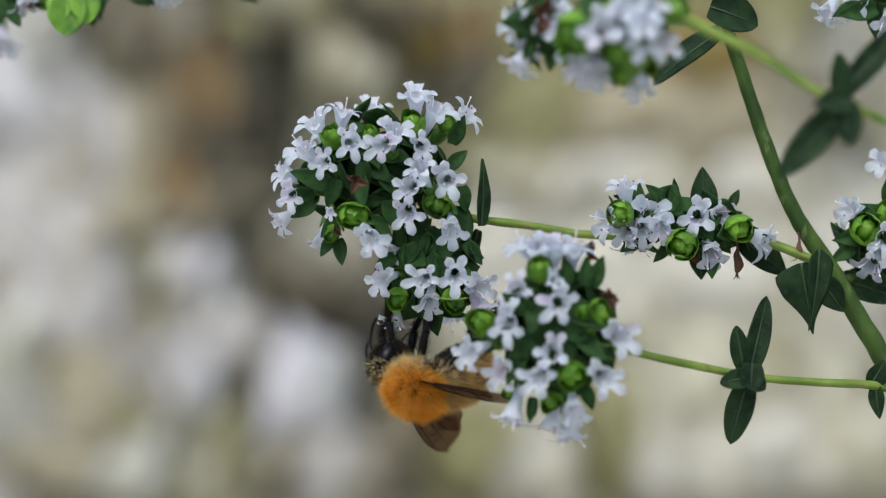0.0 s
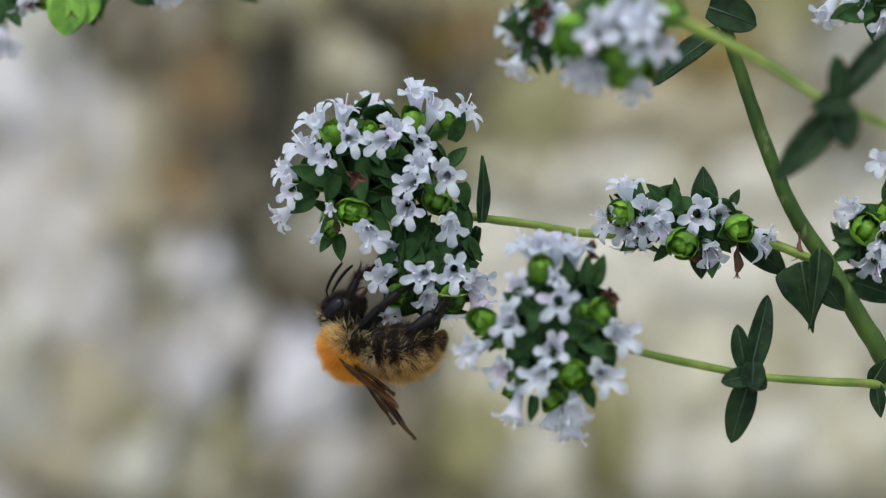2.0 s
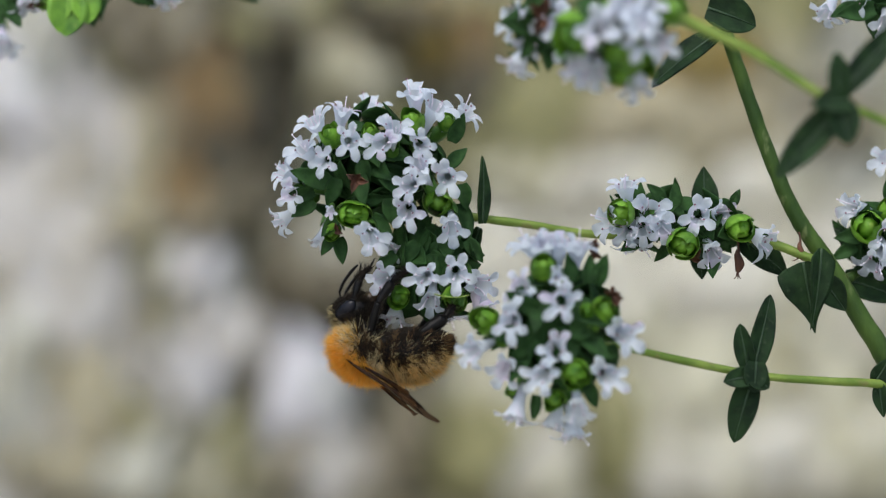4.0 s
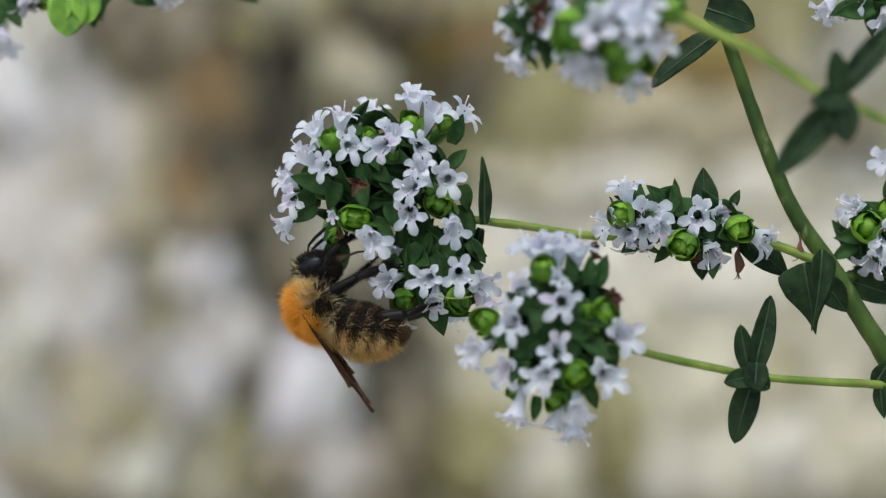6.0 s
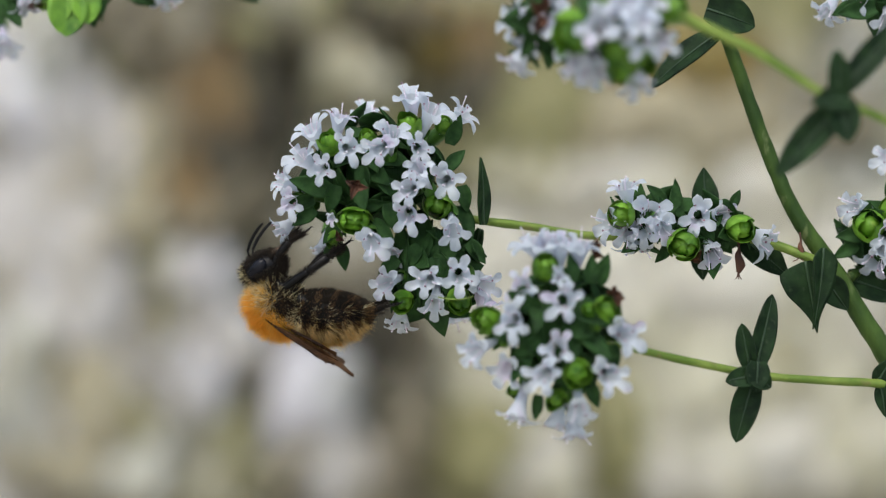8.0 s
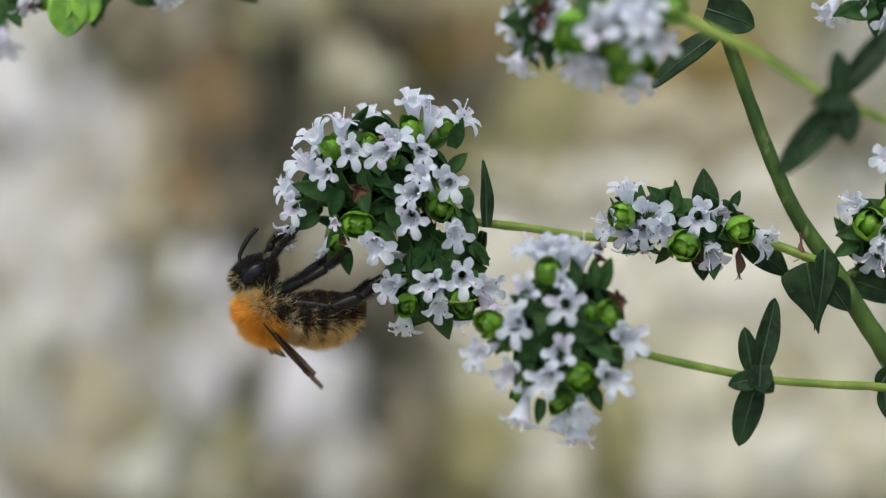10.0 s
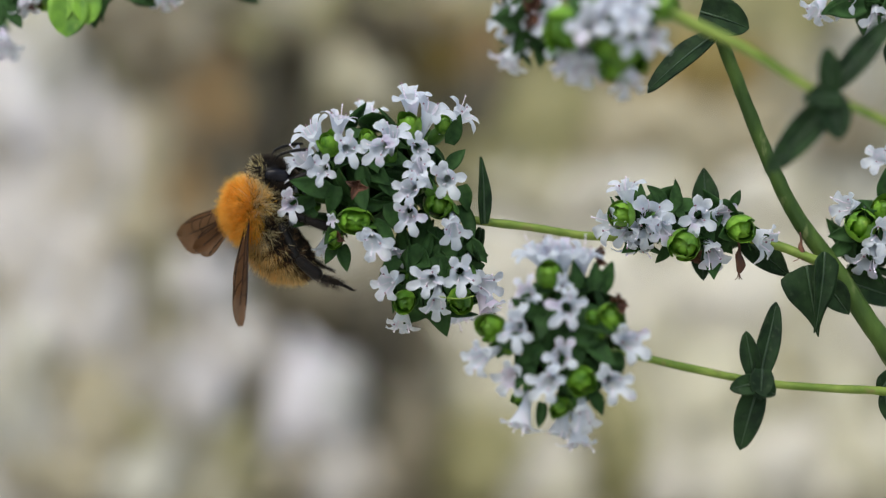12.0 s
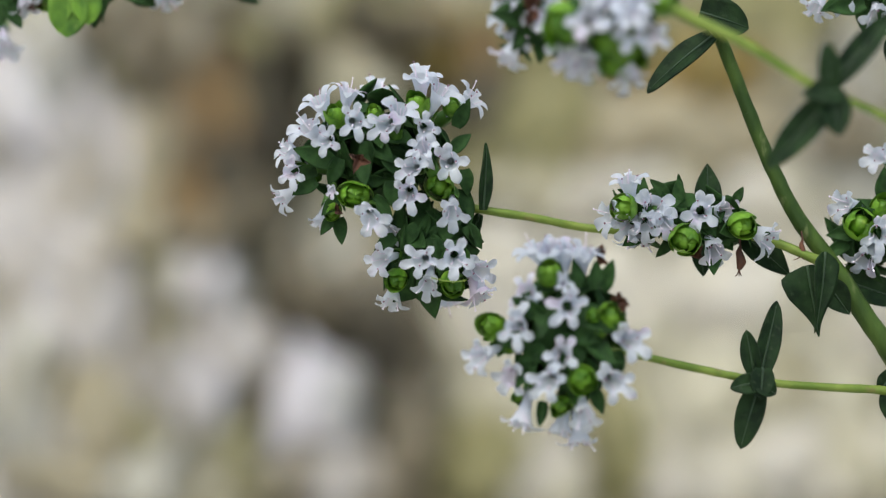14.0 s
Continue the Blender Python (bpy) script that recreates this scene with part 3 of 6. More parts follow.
    h.bud(1560, 370, 0.9)
    for x, y, dx, dy, s in ((1520, 410, -1, 0.1, 1.2), (1500, 430, -0.9, 0.5, 0.9), (1560, 350, 0.1, -1, 1), (1580, 450, 0.6, 0.7, 1.0)):
        h.bract(x, y, dx, dy, s)
    parts["side_leaf"] = leaf(plant, 1500, 500, 1, 0.3, 130, 60, -2, 0, 0.1, 0)
    parts["side_leaf_up"] = leaf(plant, 1530, 450, -0.75, -0.7, 62, 40, -2, 0, 0.1, 0)
    parts["side_stalk"] = stem(plant, [(1488, 488, -1, 18), (1512, 470, -3, 16), (1540, 430, -3, 14)], STEM_OLD, 20)

    # the out-of-focus head and leaf whorl on the nearer stem
    h = parts["front_head"] = Head(plant, [(1085, 15, 27, 90, 58, 4.0), (945, 30, 19, 45, 45, 2.6)], (1190, 14, 27), 9, 50, 1.06)
    for x, y, lip, f, k in ((970, 22, 120, (-0.4, -0.2, 0.9), 5), (1040, 30, 100, (-0.1, -0.1, 1), 0), (1025, 82, 130, (-0.3, 0.4, 0.8), 1), (1008, 104, 110, (-0.3, 0.8, 0.4), 5), (1038, 114, 90, (0, 0.8, 0.5), 2),
                            (1082, 18, 60, (0, -0.1, 1), 1), (1116, 14, 60, (0.1, -0.1, 1), 7), (1122, 54, 110, (0.1, 0.2, 1), 0), (1150, 58, 40, (0.3, 0.2, 0.9), 1), 
                            (1112, 134, 90, (0.1, 1, 0.4), 4), (1085, -12, 90, (0, -0.4, 1), 1), (1130, -12, 90, (0.3, -0.3, 1), 0)):
        h.flower(x, y, lip, None, (f[0], f[1] - 0.22, f[2]), k, 0.98)
    h.flower(982, 52, 110, None, (-0.3, 0.0, 0.9), 1)
    h.flower(955, 8, 120, 1, (-0.2, -0.3, 0.9), 7)
    h.flower(893, 22, 150, 0, (-0.8, -0.2, 0.5), 0, 0.95)
    h.flower(922, 62, 120, 0, (-0.4, 0.3, 0.8), 3, 0.95)
    h.flower(898, 104, 110, 0, (-0.5, 0.9, 0.3), 3, 0.9)
    for x, y, s in ((1097, 80, 1.7), (1003, 42, 1.5), (1090, 104, 1.0), (1172, 4, 1.0), (1060, -5, 0.8)):
        h.bud(x, y, s)
    for x, y, dx, dy, s in ((950, 55, 0.2, 1, 1.1), (962, 60, 0.7, 0.8, 1.1), (935, 40, -0.5, 0.8, 0.9), (975, 65, 1, 0.5, 0.9)):
        h.bract(x, y, dx, dy, s)
    h.dry(940, 14, 1.3)
    parts["top_leaf"] = leaf(plant, 1262, 64, -1, 0.72, 156, 50, 1, 0.0, 0.12, 30, tip=3)
    parts["top_leaf_dark"] = leaf(plant, 1238, 22, 1, 0.28, 94, 66, 2, 0.1, 0.15, 0, 0.4, 0.02, 3, 0.14)
    parts["whorl_leaf_low"] = leaf(plant, 1478, 165, -0.93, 1, 160, 50, 29, 0.05, 0.08, 0, tip=3)
    parts["whorl_leaf_high"] = leaf(plant, 1475, 145, 0.85, -1, 150, 42, 29, 0.0, 0.08, 0, tip=3)
    parts["whorl_leaf_up"] = leaf(plant, 1470, 160, -0.1, -1, 76, 36, 30, 0.3, 0.1, 0, tip=3)
    parts["whorl_leaf_down"] = leaf(plant, 1468, 160, 0.2, 1, 74, 50, 30, 0.3, 0.1, 0, tip=3)
    parts["whorl_leaf_left"] = leaf(plant, 1488, 160, -1, 0.1, 66, 50, 30, 0.4, 0.1, 0)

    # the head in the upper corner, behind
    h = parts["corner_head"] = Head(plant, [(1560, -10, -4, 85, 55, 3.5)], (1660, -20, -4), 10, 40)
    h.flower(1443, 16, 100, 0, (-0.45, 0.8, 0.45), 3)
    h.flower(1552, 30, 120, 2, (-0.1, 0.7, 0.8), 5)
    h.flower(1500, -12, 120, 1, (-0.7, -0.2, 0.6), 1)
    for x, y, dx, dy, s in ((1530, 5, -1, 0.2, 1.2), (1560, 10, 0.2, 1, 1.1), (1500, 0, -1, 0.5, 0.9)):
        h.bract(x, y, dx, dy, s)
    parts["corner_stem"] = stem(plant, [(1990, GROUND_Y, 4, 55), (1900, 4000, -6, 50), (1990, 1500, -8, 42), (1900, 400, -6, 32), (1760, 60, -5, 24), (1660, -20, -4, 18), (1580, -15, -4, 12)], STEM, 60)
    parts["corner_leaf"] = leaf(plant, 1590, 60, -0.25, 1, 70, 44, -4, 0.1, 0.1, 30)
    return parts


def oregano_beside():
    base = at(-700, GROUND_Y, -6)
    plant = thing("oregano_plant", base, "oregano sprig with pale flowers and fresh green bracts", "plant", "oregano plants")
    stem(plant, [(-700, GROUND_Y, -6, 60), (-820, 3600, -6, 54), (-600, 1200, -4, 44), (-320, 100, -8, 32), (-120, -110, -14, 24), (60, -90, -15, 18), (200, -60, -15, 14), (330, -50, -15, 12), (420, -30, -15, 8)], STEM, 80)
    h = Head(plant, [(20, -25, -15, 75, 60, 3.0), (135, -20, -14, 75, 55, 3.5), (270, -50, -16, 65, 45, 3.0)], (-120, -110, -14), 12, 30)
    h.flower(48, 14, 70, 1, (0.25, 0.9, 0.4), 3)
    h.flower(10, 84, 50, -8, (0.3, 0.7, 0.6), 5)
    h.flower(292, 0, 70, 0, (0.2, 1, 0.5), 2)
    h.flower(275, -30, 90, 2, (-0.2, 0.4, 0.8), 1)
    h.bud(140, -8, 1.3, -2, (0.1, 0.7, 0.6))
    h.bud(85, 2, 0.8, 1)
    for x, y, dx, dy, s in ((0, 0, -0.2, 1, 1.3), (10, 5, 0.6, 1, 1.0), (172, -20, 0.3, 1, 1.1), (215, -15, 1, 0.4, 1.0), (230, -15, 0.8, 0.4, 1)):
        h.bract(x, y, dx, dy, s)
    # fresh, pale bracts that hang from the middle cluster
    for x, y, dx, dy, size in ((124, -14, -0.04, 1, 88), (150, -16, 0.15, 1, 66), (112, -12, -0.1, 1, 60)):
        bm = bmesh.new()
        blade(bm, size * U, size * 0.85 * U, along(at(x, y, -11) - h.anchor, (dx, -0.25, -dy), (0.1, -1, 0.3)), cup=0.3, bend=0.1, tip=3, nu=12)
        part("bract", finish("bract", bm, [BUD]), h.ob, label="fresh yellow-green bract")
    h.dry(72, 5, 1.0, 2)
    h.dry(145, 4, 0.9, 1)
    leaf(plant, 405, -25, 1, 0.6, 70, 30, -15, 0, 0.1, 20)
    return plant


PARTS = oregano()
oregano_beside()

# ---- bumblebee ----
FUR_ORANGE = material("fur_orange", (0.80, 0.33, 0.016), (0.94, 0.52, 0.055), 500, 0.7, 0.0, 0, 0.5, island=0.5)
FUR_GOLD = material("fur_gold", (0.88, 0.50, 0.06), (0.97, 0.69, 0.17), 500, 0.7, 0.0, 0, 0.55, island=0.28)
FUR_STRAW = material("fur_straw", (0.79, 0.56, 0.20), (0.95, 0.77, 0.40), 500, 0.7, 0.0, 0, 0.55, island=0.35)
FUR_CREAM = material("fur_cream", (0.74, 0.65, 0.36), (0.92, 0.85, 0.58), 500, 0.7, 0.0, 0, 0.55, island=0.25)
FUR_BROWN = material("fur_brown", (0.12, 0.062, 0.020), (0.27, 0.15, 0.05), 500, 0.7, 0.0, 0, 0.25, island=0.35)
FUR_BLACK = material("fur_black", (0.008, 0.006, 0.005), (0.024, 0.018, 0.012), 500, 0.7, 0.0, island=0.4, gloss=0.15)
SHELL = material("chitin", (0.004, 0.004, 0.004), (0.010, 0.009, 0.009), 900, 0.34, 0.3, 4000, gloss=0.13)
SHELL_BROWN = material("chitin_brown", (0.030, 0.016, 0.008), (0.075, 0.042, 0.020), 700, 0.4, 0.3, 4000)
EYE = material("eye_black", (0.004, 0.004, 0.006), (0.012, 0.012, 0.016), 900, 0.26, 0.2, 9000, gloss=0.16)
WING_VEIN = material("wing_vein", (0.010, 0.005, 0.003), (0.024, 0.012, 0.007), 900, 0.7, 0.0, gloss=0.1)


def wing_material():
    m = material("wing_membrane", (0.062, 0.030, 0.013), (0.110, 0.055, 0.024), 350, 0.6, 0.3, 1800, 0.35, gloss=0.08)
    n, l = m.node_tree.nodes, m.node_tree.links
    out = n["Material Output"]
    made = out.inputs["Surface"].links[0].from_socket
    clear = n.new("ShaderNodeBsdfTransparent")
    clear.inputs[0].default_value = (0.75, 0.62, 0.50, 1)
    mix = n.new("ShaderNodeMixShader")
    mix.inputs[0].default_value = 0.16
    l.new(made, mix.inputs[1])
    l.new(clear.outputs[0], mix.inputs[2])
    l.new(mix.outputs[0], out.inputs["Surface"])
    return m


MEMBRANE = wing_material()


def furry(name, centre, radii, count, colour, length, mats, lean=(-0.5, 0, 0), skin=None, seed=1, taper=0.0, segments=0, thick=0.020, trim=()):
    """A rounded body with a coat of separate tapered hairs. colour(n, r) picks a hair's material by its place; skin shapes the body. In millimetres."""
    rng = np.random.RandomState(seed)
    r = random.Random(seed)
    verts, faces, index = [], [], []
    nu, nv = 28, 20

    def surf(a, b):
        n = Vector((math.sin(b), math.cos(b) * math.cos(a), math.cos(b) * math.sin(a)))
        p = Vector((n.x * radii[0], n.y * radii[1], n.z * radii[2]))
        if taper:
            k = 1 - taper * max(0, -n.x) ** 2
            p.y *= k
            p.z *= k
        if segments:
            p *= 1 + 0.018 * math.sin((n.x + 1) * segments * 3.1)
        if skin:
            p = skin(p, n)
        return p + Vector(centre), n
    ring = []
    for j in range(nv + 1):
        row = []
        for i in range(nu):
            p, _ = surf(2 * math.pi * i / nu, math.pi * (j / nv - 0.5))
            row.append(len(verts))
            verts.append(p * 0.001)
        ring.append(row)
    for j in range(nv):
        for i in range(nu):
            faces.append((ring[j][i], ring[j][(i + 1) % nu], ring[j + 1][(i + 1) % nu], ring[j + 1][i]))
            index.append(0)
    for _ in range(count):
        b = math.asin(r.uniform(-0.995, 0.995))
        a = r.uniform(0, 2 * math.pi)
        p, n = surf(a, b)
        c = colour(n, r)
        if c is None:
            continue
        out = Vector((n.x / radii[0], n.y / radii[1], n.z / radii[2])).normalized()
        d = (out + Vector(lean) * r.uniform(0.5, 1.2) + Vector((r.gauss(0, 0.22), r.gauss(0, 0.22), r.gauss(0, 0.22)))).normalized()
        tuft = Vector((noise.noise(p * 1.6), noise.noise(p * 1.6 + Vector((9, 0, 0))), noise.noise(p * 1.6 + Vector((0, 9, 0)))))
        d = (d + tuft * 0.6).normalized()
        ln = length * r.uniform(0.45, 1.0) * (1 + 0.35 * noise.noise(p * 2.3 + Vector((4, 4, 4))))
        if c in trim:
            ln *= 0.55
        elif r.random() < 0.12:
            ln *= 1.28
        s = d.orthogonal().normalized() * thick * r.uniform(0.7, 1.7)
        t = d.cross(s)
        mid = p + d * ln * 0.55 + Vector(lean) * 0.04 * ln
        k = len(verts)
        for q, w in ((p - out * 0.05, 1.0), (mid, 0.75)):
            verts.extend(((q + s * w) * 0.001, (q - s * 0.5 * w + t * 0.87 * w) * 0.001, (q - s * 0.5 * w - t * 0.87 * w) * 0.001))
        tip = p + d * ln + Vector(lean) * 0.16 * ln
        verts.append(tip * 0.001)
        for i in range(3):
            e = (i + 1) % 3
            faces.append((k + i, k + e, k + 3 + e, k + 3 + i))
            faces.append((k + 3 + i, k + 3 + e, k + 6))
            index.extend((c, c))
    me = bpy.data.meshes.new(name)
    me.from_pydata(verts, [], faces)
    for m in mats:
        me.materials.append(m)
    me.polygons.foreach_set("material_index", index)
    me.polygons.foreach_set("use_smooth", [True] * len(faces))
    me.update()
    return me


def wing_mesh(length, width, seed, hind=False):
    """A membranous wing along +x, its leading edge at +y, in metres: a thin rippled membrane with branching veins."""
    bm = bmesh.new()
    nu, nv = 18, 8

    def edge(t):
        lead = width * (0.10 + 0.16 * math.sin(math.pi * min(1, t * 0.9)) - 0.24 * max(0, t - 0.72) ** 1.6 * 3)
        trail = -width * (0.05 + 0.72 * math.sin(math.pi * min(1, 0.04 + t ** 1.25 * 0.93)) ** 0.8)
        if t > 0.98:
            lead, trail = lead * 0.5 - width * 0.12, trail * 0.6 - width * 0.08
        return lead, trail

    def on(t, s):
        a, b = edge(t)
        y = a + (b - a) * s
        z = 0.00012 * math.sin(s * 9 + t * 2 + seed) * min(1, t * 3) - 0.02 * length * t * t + 0.00035 * (s - 0.3) * t
        return Vector((t * length, y, z))
    rows = [[bm.verts.new(on(i / nu, j / nv)) for j in range(nv + 1)] for i in range(nu + 1)]
    for a, b in zip(rows, rows[1:]):
        for j in range(nv):
            bm.faces.new((a[j], b[j], b[j + 1], a[j + 1]))
    veins = [((0, 0.0), (0.3, 0.02), (0.65, 0.02), (0.85, 0.02)), ((0, 0.15), (0.3, 0.12), (0.55, 0.13), (0.85, 0.08)), ((0, 0.5), (0.3, 0.42), (0.55, 0.40), (0.80, 0.45)), ((0.02, 0.8), (0.3, 0.75), (0.5, 0.80), (0.66, 0.92)),
             ((0.38, 0.13), (0.42, 0.26), (0.45, 0.40)), ((0.55, 0.13), (0.58, 0.26), (0.60, 0.40)), ((0.70, 0.10), (0.73, 0.25), (0.70, 0.43)), ((0.3, 0.42), (0.34, 0.6), (0.36, 0.76)), ((0.55, 0.40), (0.60, 0.60), (0.64, 0.75))]
    for v in veins[:5] if hind else veins:
        tube(bm, [(on(t, s) + Vector((0, 0, 0.00002)), 0.00007 if v[0][0] < 0.1 else 0.00005) for t, s in v], 4, 5, 1)
    return finish("wing", bm, [MEMBRANE, WING_VEIN])


def leg_mesh(kind, side):
    """A jointed leg from the hip along +x, knee towards +z: femur, broad tibia, bristly foot with two claws."""
    ln = {"fore": 0.0056, "mid": 0.0070, "hind": 0.0088}[kind]
    fat = {"fore": 0.75, "mid": 0.95, "hind": 1.30}[kind] * 0.00041
    bm = bmesh.new()
    a, b, c, d, e = (Vector((x * ln, 0, z * ln)) for x, z in ((0, 0), (0.34, 0.16), (0.66, 0.13), (0.86, 0.02), (1.0, -0.03)))
    tube(bm, [(a, fat * 0.9), (a.lerp(b, 0.5), fat * 1.0), (b, fat * 0.75)], 5, 8)
    tube(bm, [(b, fat * 0.65), (b.lerp(c, 0.45), fat * 1.05), (b.lerp(c, 0.85), fat * 1.15), (c, fat * 0.6)], 5, 8)
    tube(bm, [(c, fat * 0.6), (c.lerp(d, 0.3), fat * 0.72), (d, fat * 0.45)], 4, 7)
    for k in range(4):
        p, q = d.lerp(e, k / 4), d.lerp(e, (k + 1) / 4)
        tube(bm, [(p, fat * 0.22), (p.lerp(q, 0.7), fat * 0.36), (q, fat * 0.20)], 2, 6)
    for s in (-1, 1):
        tube(bm, [(e, fat * 0.16), (e + Vector((0.00022, s * 0.00012, -0.00004)), fat * 0.12), (e + Vector((0.00032, s * 0.00018, -0.00022)), fat * 0.03)], 3, 4)
    r = random.Random(ord(kind[0]) + side)
    for _ in range(1300):
        t = r.random()
        p = (a.lerp(b, t * 3) if t < 0.33 else b.lerp(c, t * 3 - 1) if t < 0.66 else c.lerp(d, t * 3 - 2))
        n = Vector((r.gauss(0, 0.3) + 0.6, r.gauss(0, 1), r.gauss(0, 1))).normalized()
        p = p + n * fat * 0.7
        s = n.orthogonal().normalized() * 0.00002
        tip = p + (n + Vector((0.5, 0, 0))) * r.uniform(0.0002, 0.0006)
        f = bm.faces.new((bm.verts.new(p + s), bm.verts.new(p - s), bm.verts.new(tip)))
        f.material_index = 1
    return finish("leg", bm, [SHELL, FUR_BLACK])


WING_ROOT = (-0.0003, 0.0018, 0.00105)
HIPS = {"fore": (0.0017, 0.0009, -0.0017), "mid": (0.0003, 0.0012, -0.0020), "hind": (-0.0012, 0.0013, -0.0020)}


def bumblebee():
    bee = thing("bumblebee", at(500, 560), "furry ginger bumblebee with black legs and brown wings on the blossom", "bumblebee")
    bee.empty_display_size = 0.002
    parts = {}

    def thorax_colour(n, r):
        v = n.z + r.gauss(0, 0.09)
        x = n.x + r.gauss(0, 0.07)
        u = r.random()
        if v > 0.24 - 0.06 * max(0, n.x):
            # the brown share puts shaded gaps into the colour of the orange pile
            return 5 if u < 0.14 else 1 if u < (0.62 if v > 0.5 else 0.44) else 2
        if x > 0.05 and v > -0.40:
            return 3 if u < 0.32 else 2 if u < 0.56 else 5 if u < 0.82 else 4
        if v > 0.02:
            return 2 if u < 0.34 else 1 if u < 0.50 else 5 if u < 0.8 else 4
        # pale tufts between the hips, black elsewhere
        if noise.noise(Vector((n.x * 3.1, n.y * 3.1 + 4, n.z * 3.1))) > 0.22:
            return 3 if u < 0.22 else 5 if u < 0.45 else 4
        return 4 if u < 0.88 else 5
    thorax = part("thorax", furry("thorax", (0, 0, 0), (2.34, 2.12, 2.0), 25000, thorax_colour, 1.42, [SHELL, FUR_ORANGE, FUR_GOLD, FUR_CREAM, FUR_BLACK, FUR_BROWN], (-0.15, 0, 0.15), seed=3, thick=0.013, trim=(4, 5)), bee)
    part("coxae", furry("coxae", (0.2, 0, -1.75), (1.9, 1.35, 0.75), 900, lambda n, r: 1 if n.z < 0.3 else None, 0.6, [SHELL, FUR_BLACK], (-0.3, 0, -0.2), seed=4), bee)

    def abdomen_colour(n, r):
        v = n.z + r.gauss(0, 0.10)
        band = math.sin((n.x + 1) * 17.0 + r.gauss(0, 0.5))
        u = r.random()
        if n.x > 0.58 + r.gauss(0, 0.07) and v > 0.0:
            return (2 if u < 0.55 else 3) if v > 0.45 else 3 if u < 0.62 else 5
        if n.x < -0.86:
            return 5 if u < 0.45 else 4
        if v > 0.52:
            return (2 if u < 0.58 else 1 if u < 0.70 else 5) if band > -0.2 else (2 if u < 0.30 else 5 if u < 0.8 else 4)
        if v > 0.22:
            return (2 if u < 0.36 else 5 if u < 0.80 else 4) if band > 0.1 else (2 if u < 0.05 else 5 if u < 0.60 else 4)
        if v > -0.5:
            return (3 if u < 0.10 else 5 if u < 0.62 else 4) if band > 0.6 else (4 if u < 0.86 else 5)
        return (5 if u < 0.4 else 4) if band > 0.7 else 4

    def curl(p, n):
        # the tail bends down and narrows
        k = min(0, p.x)
        return Vector((p.x, p.y, p.z - 0.055 * k * k))
    hinge = Vector((-1.7, 0, -0.25))
    abdomen = part("abdomen", furry("abdomen", (-3.0, 0, -0.30), (3.78, 2.46, 2.12), 26000, abdomen_colour, 1.10, [SHELL, FUR_ORANGE, FUR_STRAW, FUR_CREAM, FUR_BLACK, FUR_BROWN], (-0.6, 0, 0), curl, 5, 0.35, 6, 0.013, (4, 5)), bee, Matrix.Translation(hinge * 0.001))
    parts["abdomen"] = abdomen

    def head_colour(n, r):
        if n.z > 0.62:
            return 1 if r.random() < 0.3 else 2
        if n.x < -0.1 or abs(n.y) < 0.72:
            return 2
        return None
    neck = Vector((2.25, 0, -0.95))
    head = part("head", furry("head", (0.95, 0, -0.75), (1.35, 1.75, 2.0), 5200, head_colour, 0.62, [SHELL, FUR_CREAM, FUR_BLACK], (0.1, 0, 0.25), lambda p, n: Vector((p.x + 0.18 * n.z, p.y * (1 - 0.22 * max(0, -n.z)), p.z)), 6, thick=0.018), bee, Matrix.Translation(neck * 0.001))
    parts["head"] = head
    for s in (-1, 1):
        bm = bmesh.new()
        bmesh.ops.create_uvsphere(bm, u_segments=16, v_segments=10, radius=1, matrix=pose(0.00115, s * 0.00138, -0.0005, s * 12, -10, 0) @ Matrix.Diagonal((0.00068, 0.00050, 0.00118, 1)))
        part("eye", finish("eye", bm, [EYE]), head, label="glossy black compound eye")
        bm = bmesh.new()
        p = [(0.0021, s * 0.00035, -0.0004), (0.0025, s * 0.0006, -0.0004), (0.0030, s * 0.0008, -0.0006)]
        q = [(0.0030, s * 0.0008, -0.0006), (0.0035, s * 0.0010, -0.0014), (0.0039, s * 0.0012, -0.0024), (0.0041, s * 0.0014, -0.0033)]
        tube(bm, [(Vector(v), 0.00009) for v in p], 4, 6)
        tube(bm, [(Vector(v), w) for v, w in zip(q, (0.00012, 0.00015, 0.00016, 0.00010))], 6, 6)
        part("antenna", finish("antenna", bm, [SHELL]), head)
    bm = bmesh.new()
    tube(bm, [(Vector((0.0012, 0, -0.0018)), 0.00075), (Vector((0.0013, 0, -0.0028)), 0.00058), (Vector((0.0013, 0, -0.0036)), 0.00022)], 5, 8)
    tube(bm, [(Vector((0.0013, 0, -0.0034)), 0.00015), (Vector((0.0014, 0, -0.0045)), 0.00011), (Vector((0.0012, 0, -0.0056)), 0.00005)], 5, 6)
    part("proboscis", finish("proboscis", bm, [SHELL_BROWN]), head)
    for side, s in (("right", -1), ("left", 1)):
        x, y, z = WING_ROOT
        # the right wing's mesh is the left's, turned over, so that the leading edge lies outside
        w = part("wing", wing_mesh(0.0104, 0.0037, 1), bee, pose(x, s * y, z))
        part("hind_wing", wing_mesh(0.0070, 0.0026, 2, True), w, pose(-0.0004, -0.0007, -0.0002, 0, 1, -12))
        parts["wing_" + side] = w
        for kind in HIPS:
            x2, y2, z2 = HIPS[kind]
            parts[kind + "_" + side] = part("leg", leg_mesh(kind, s), bee, pose(x2, s * y2, z2))
    return bee, parts


BEE, BEE_PARTS = bumblebee()
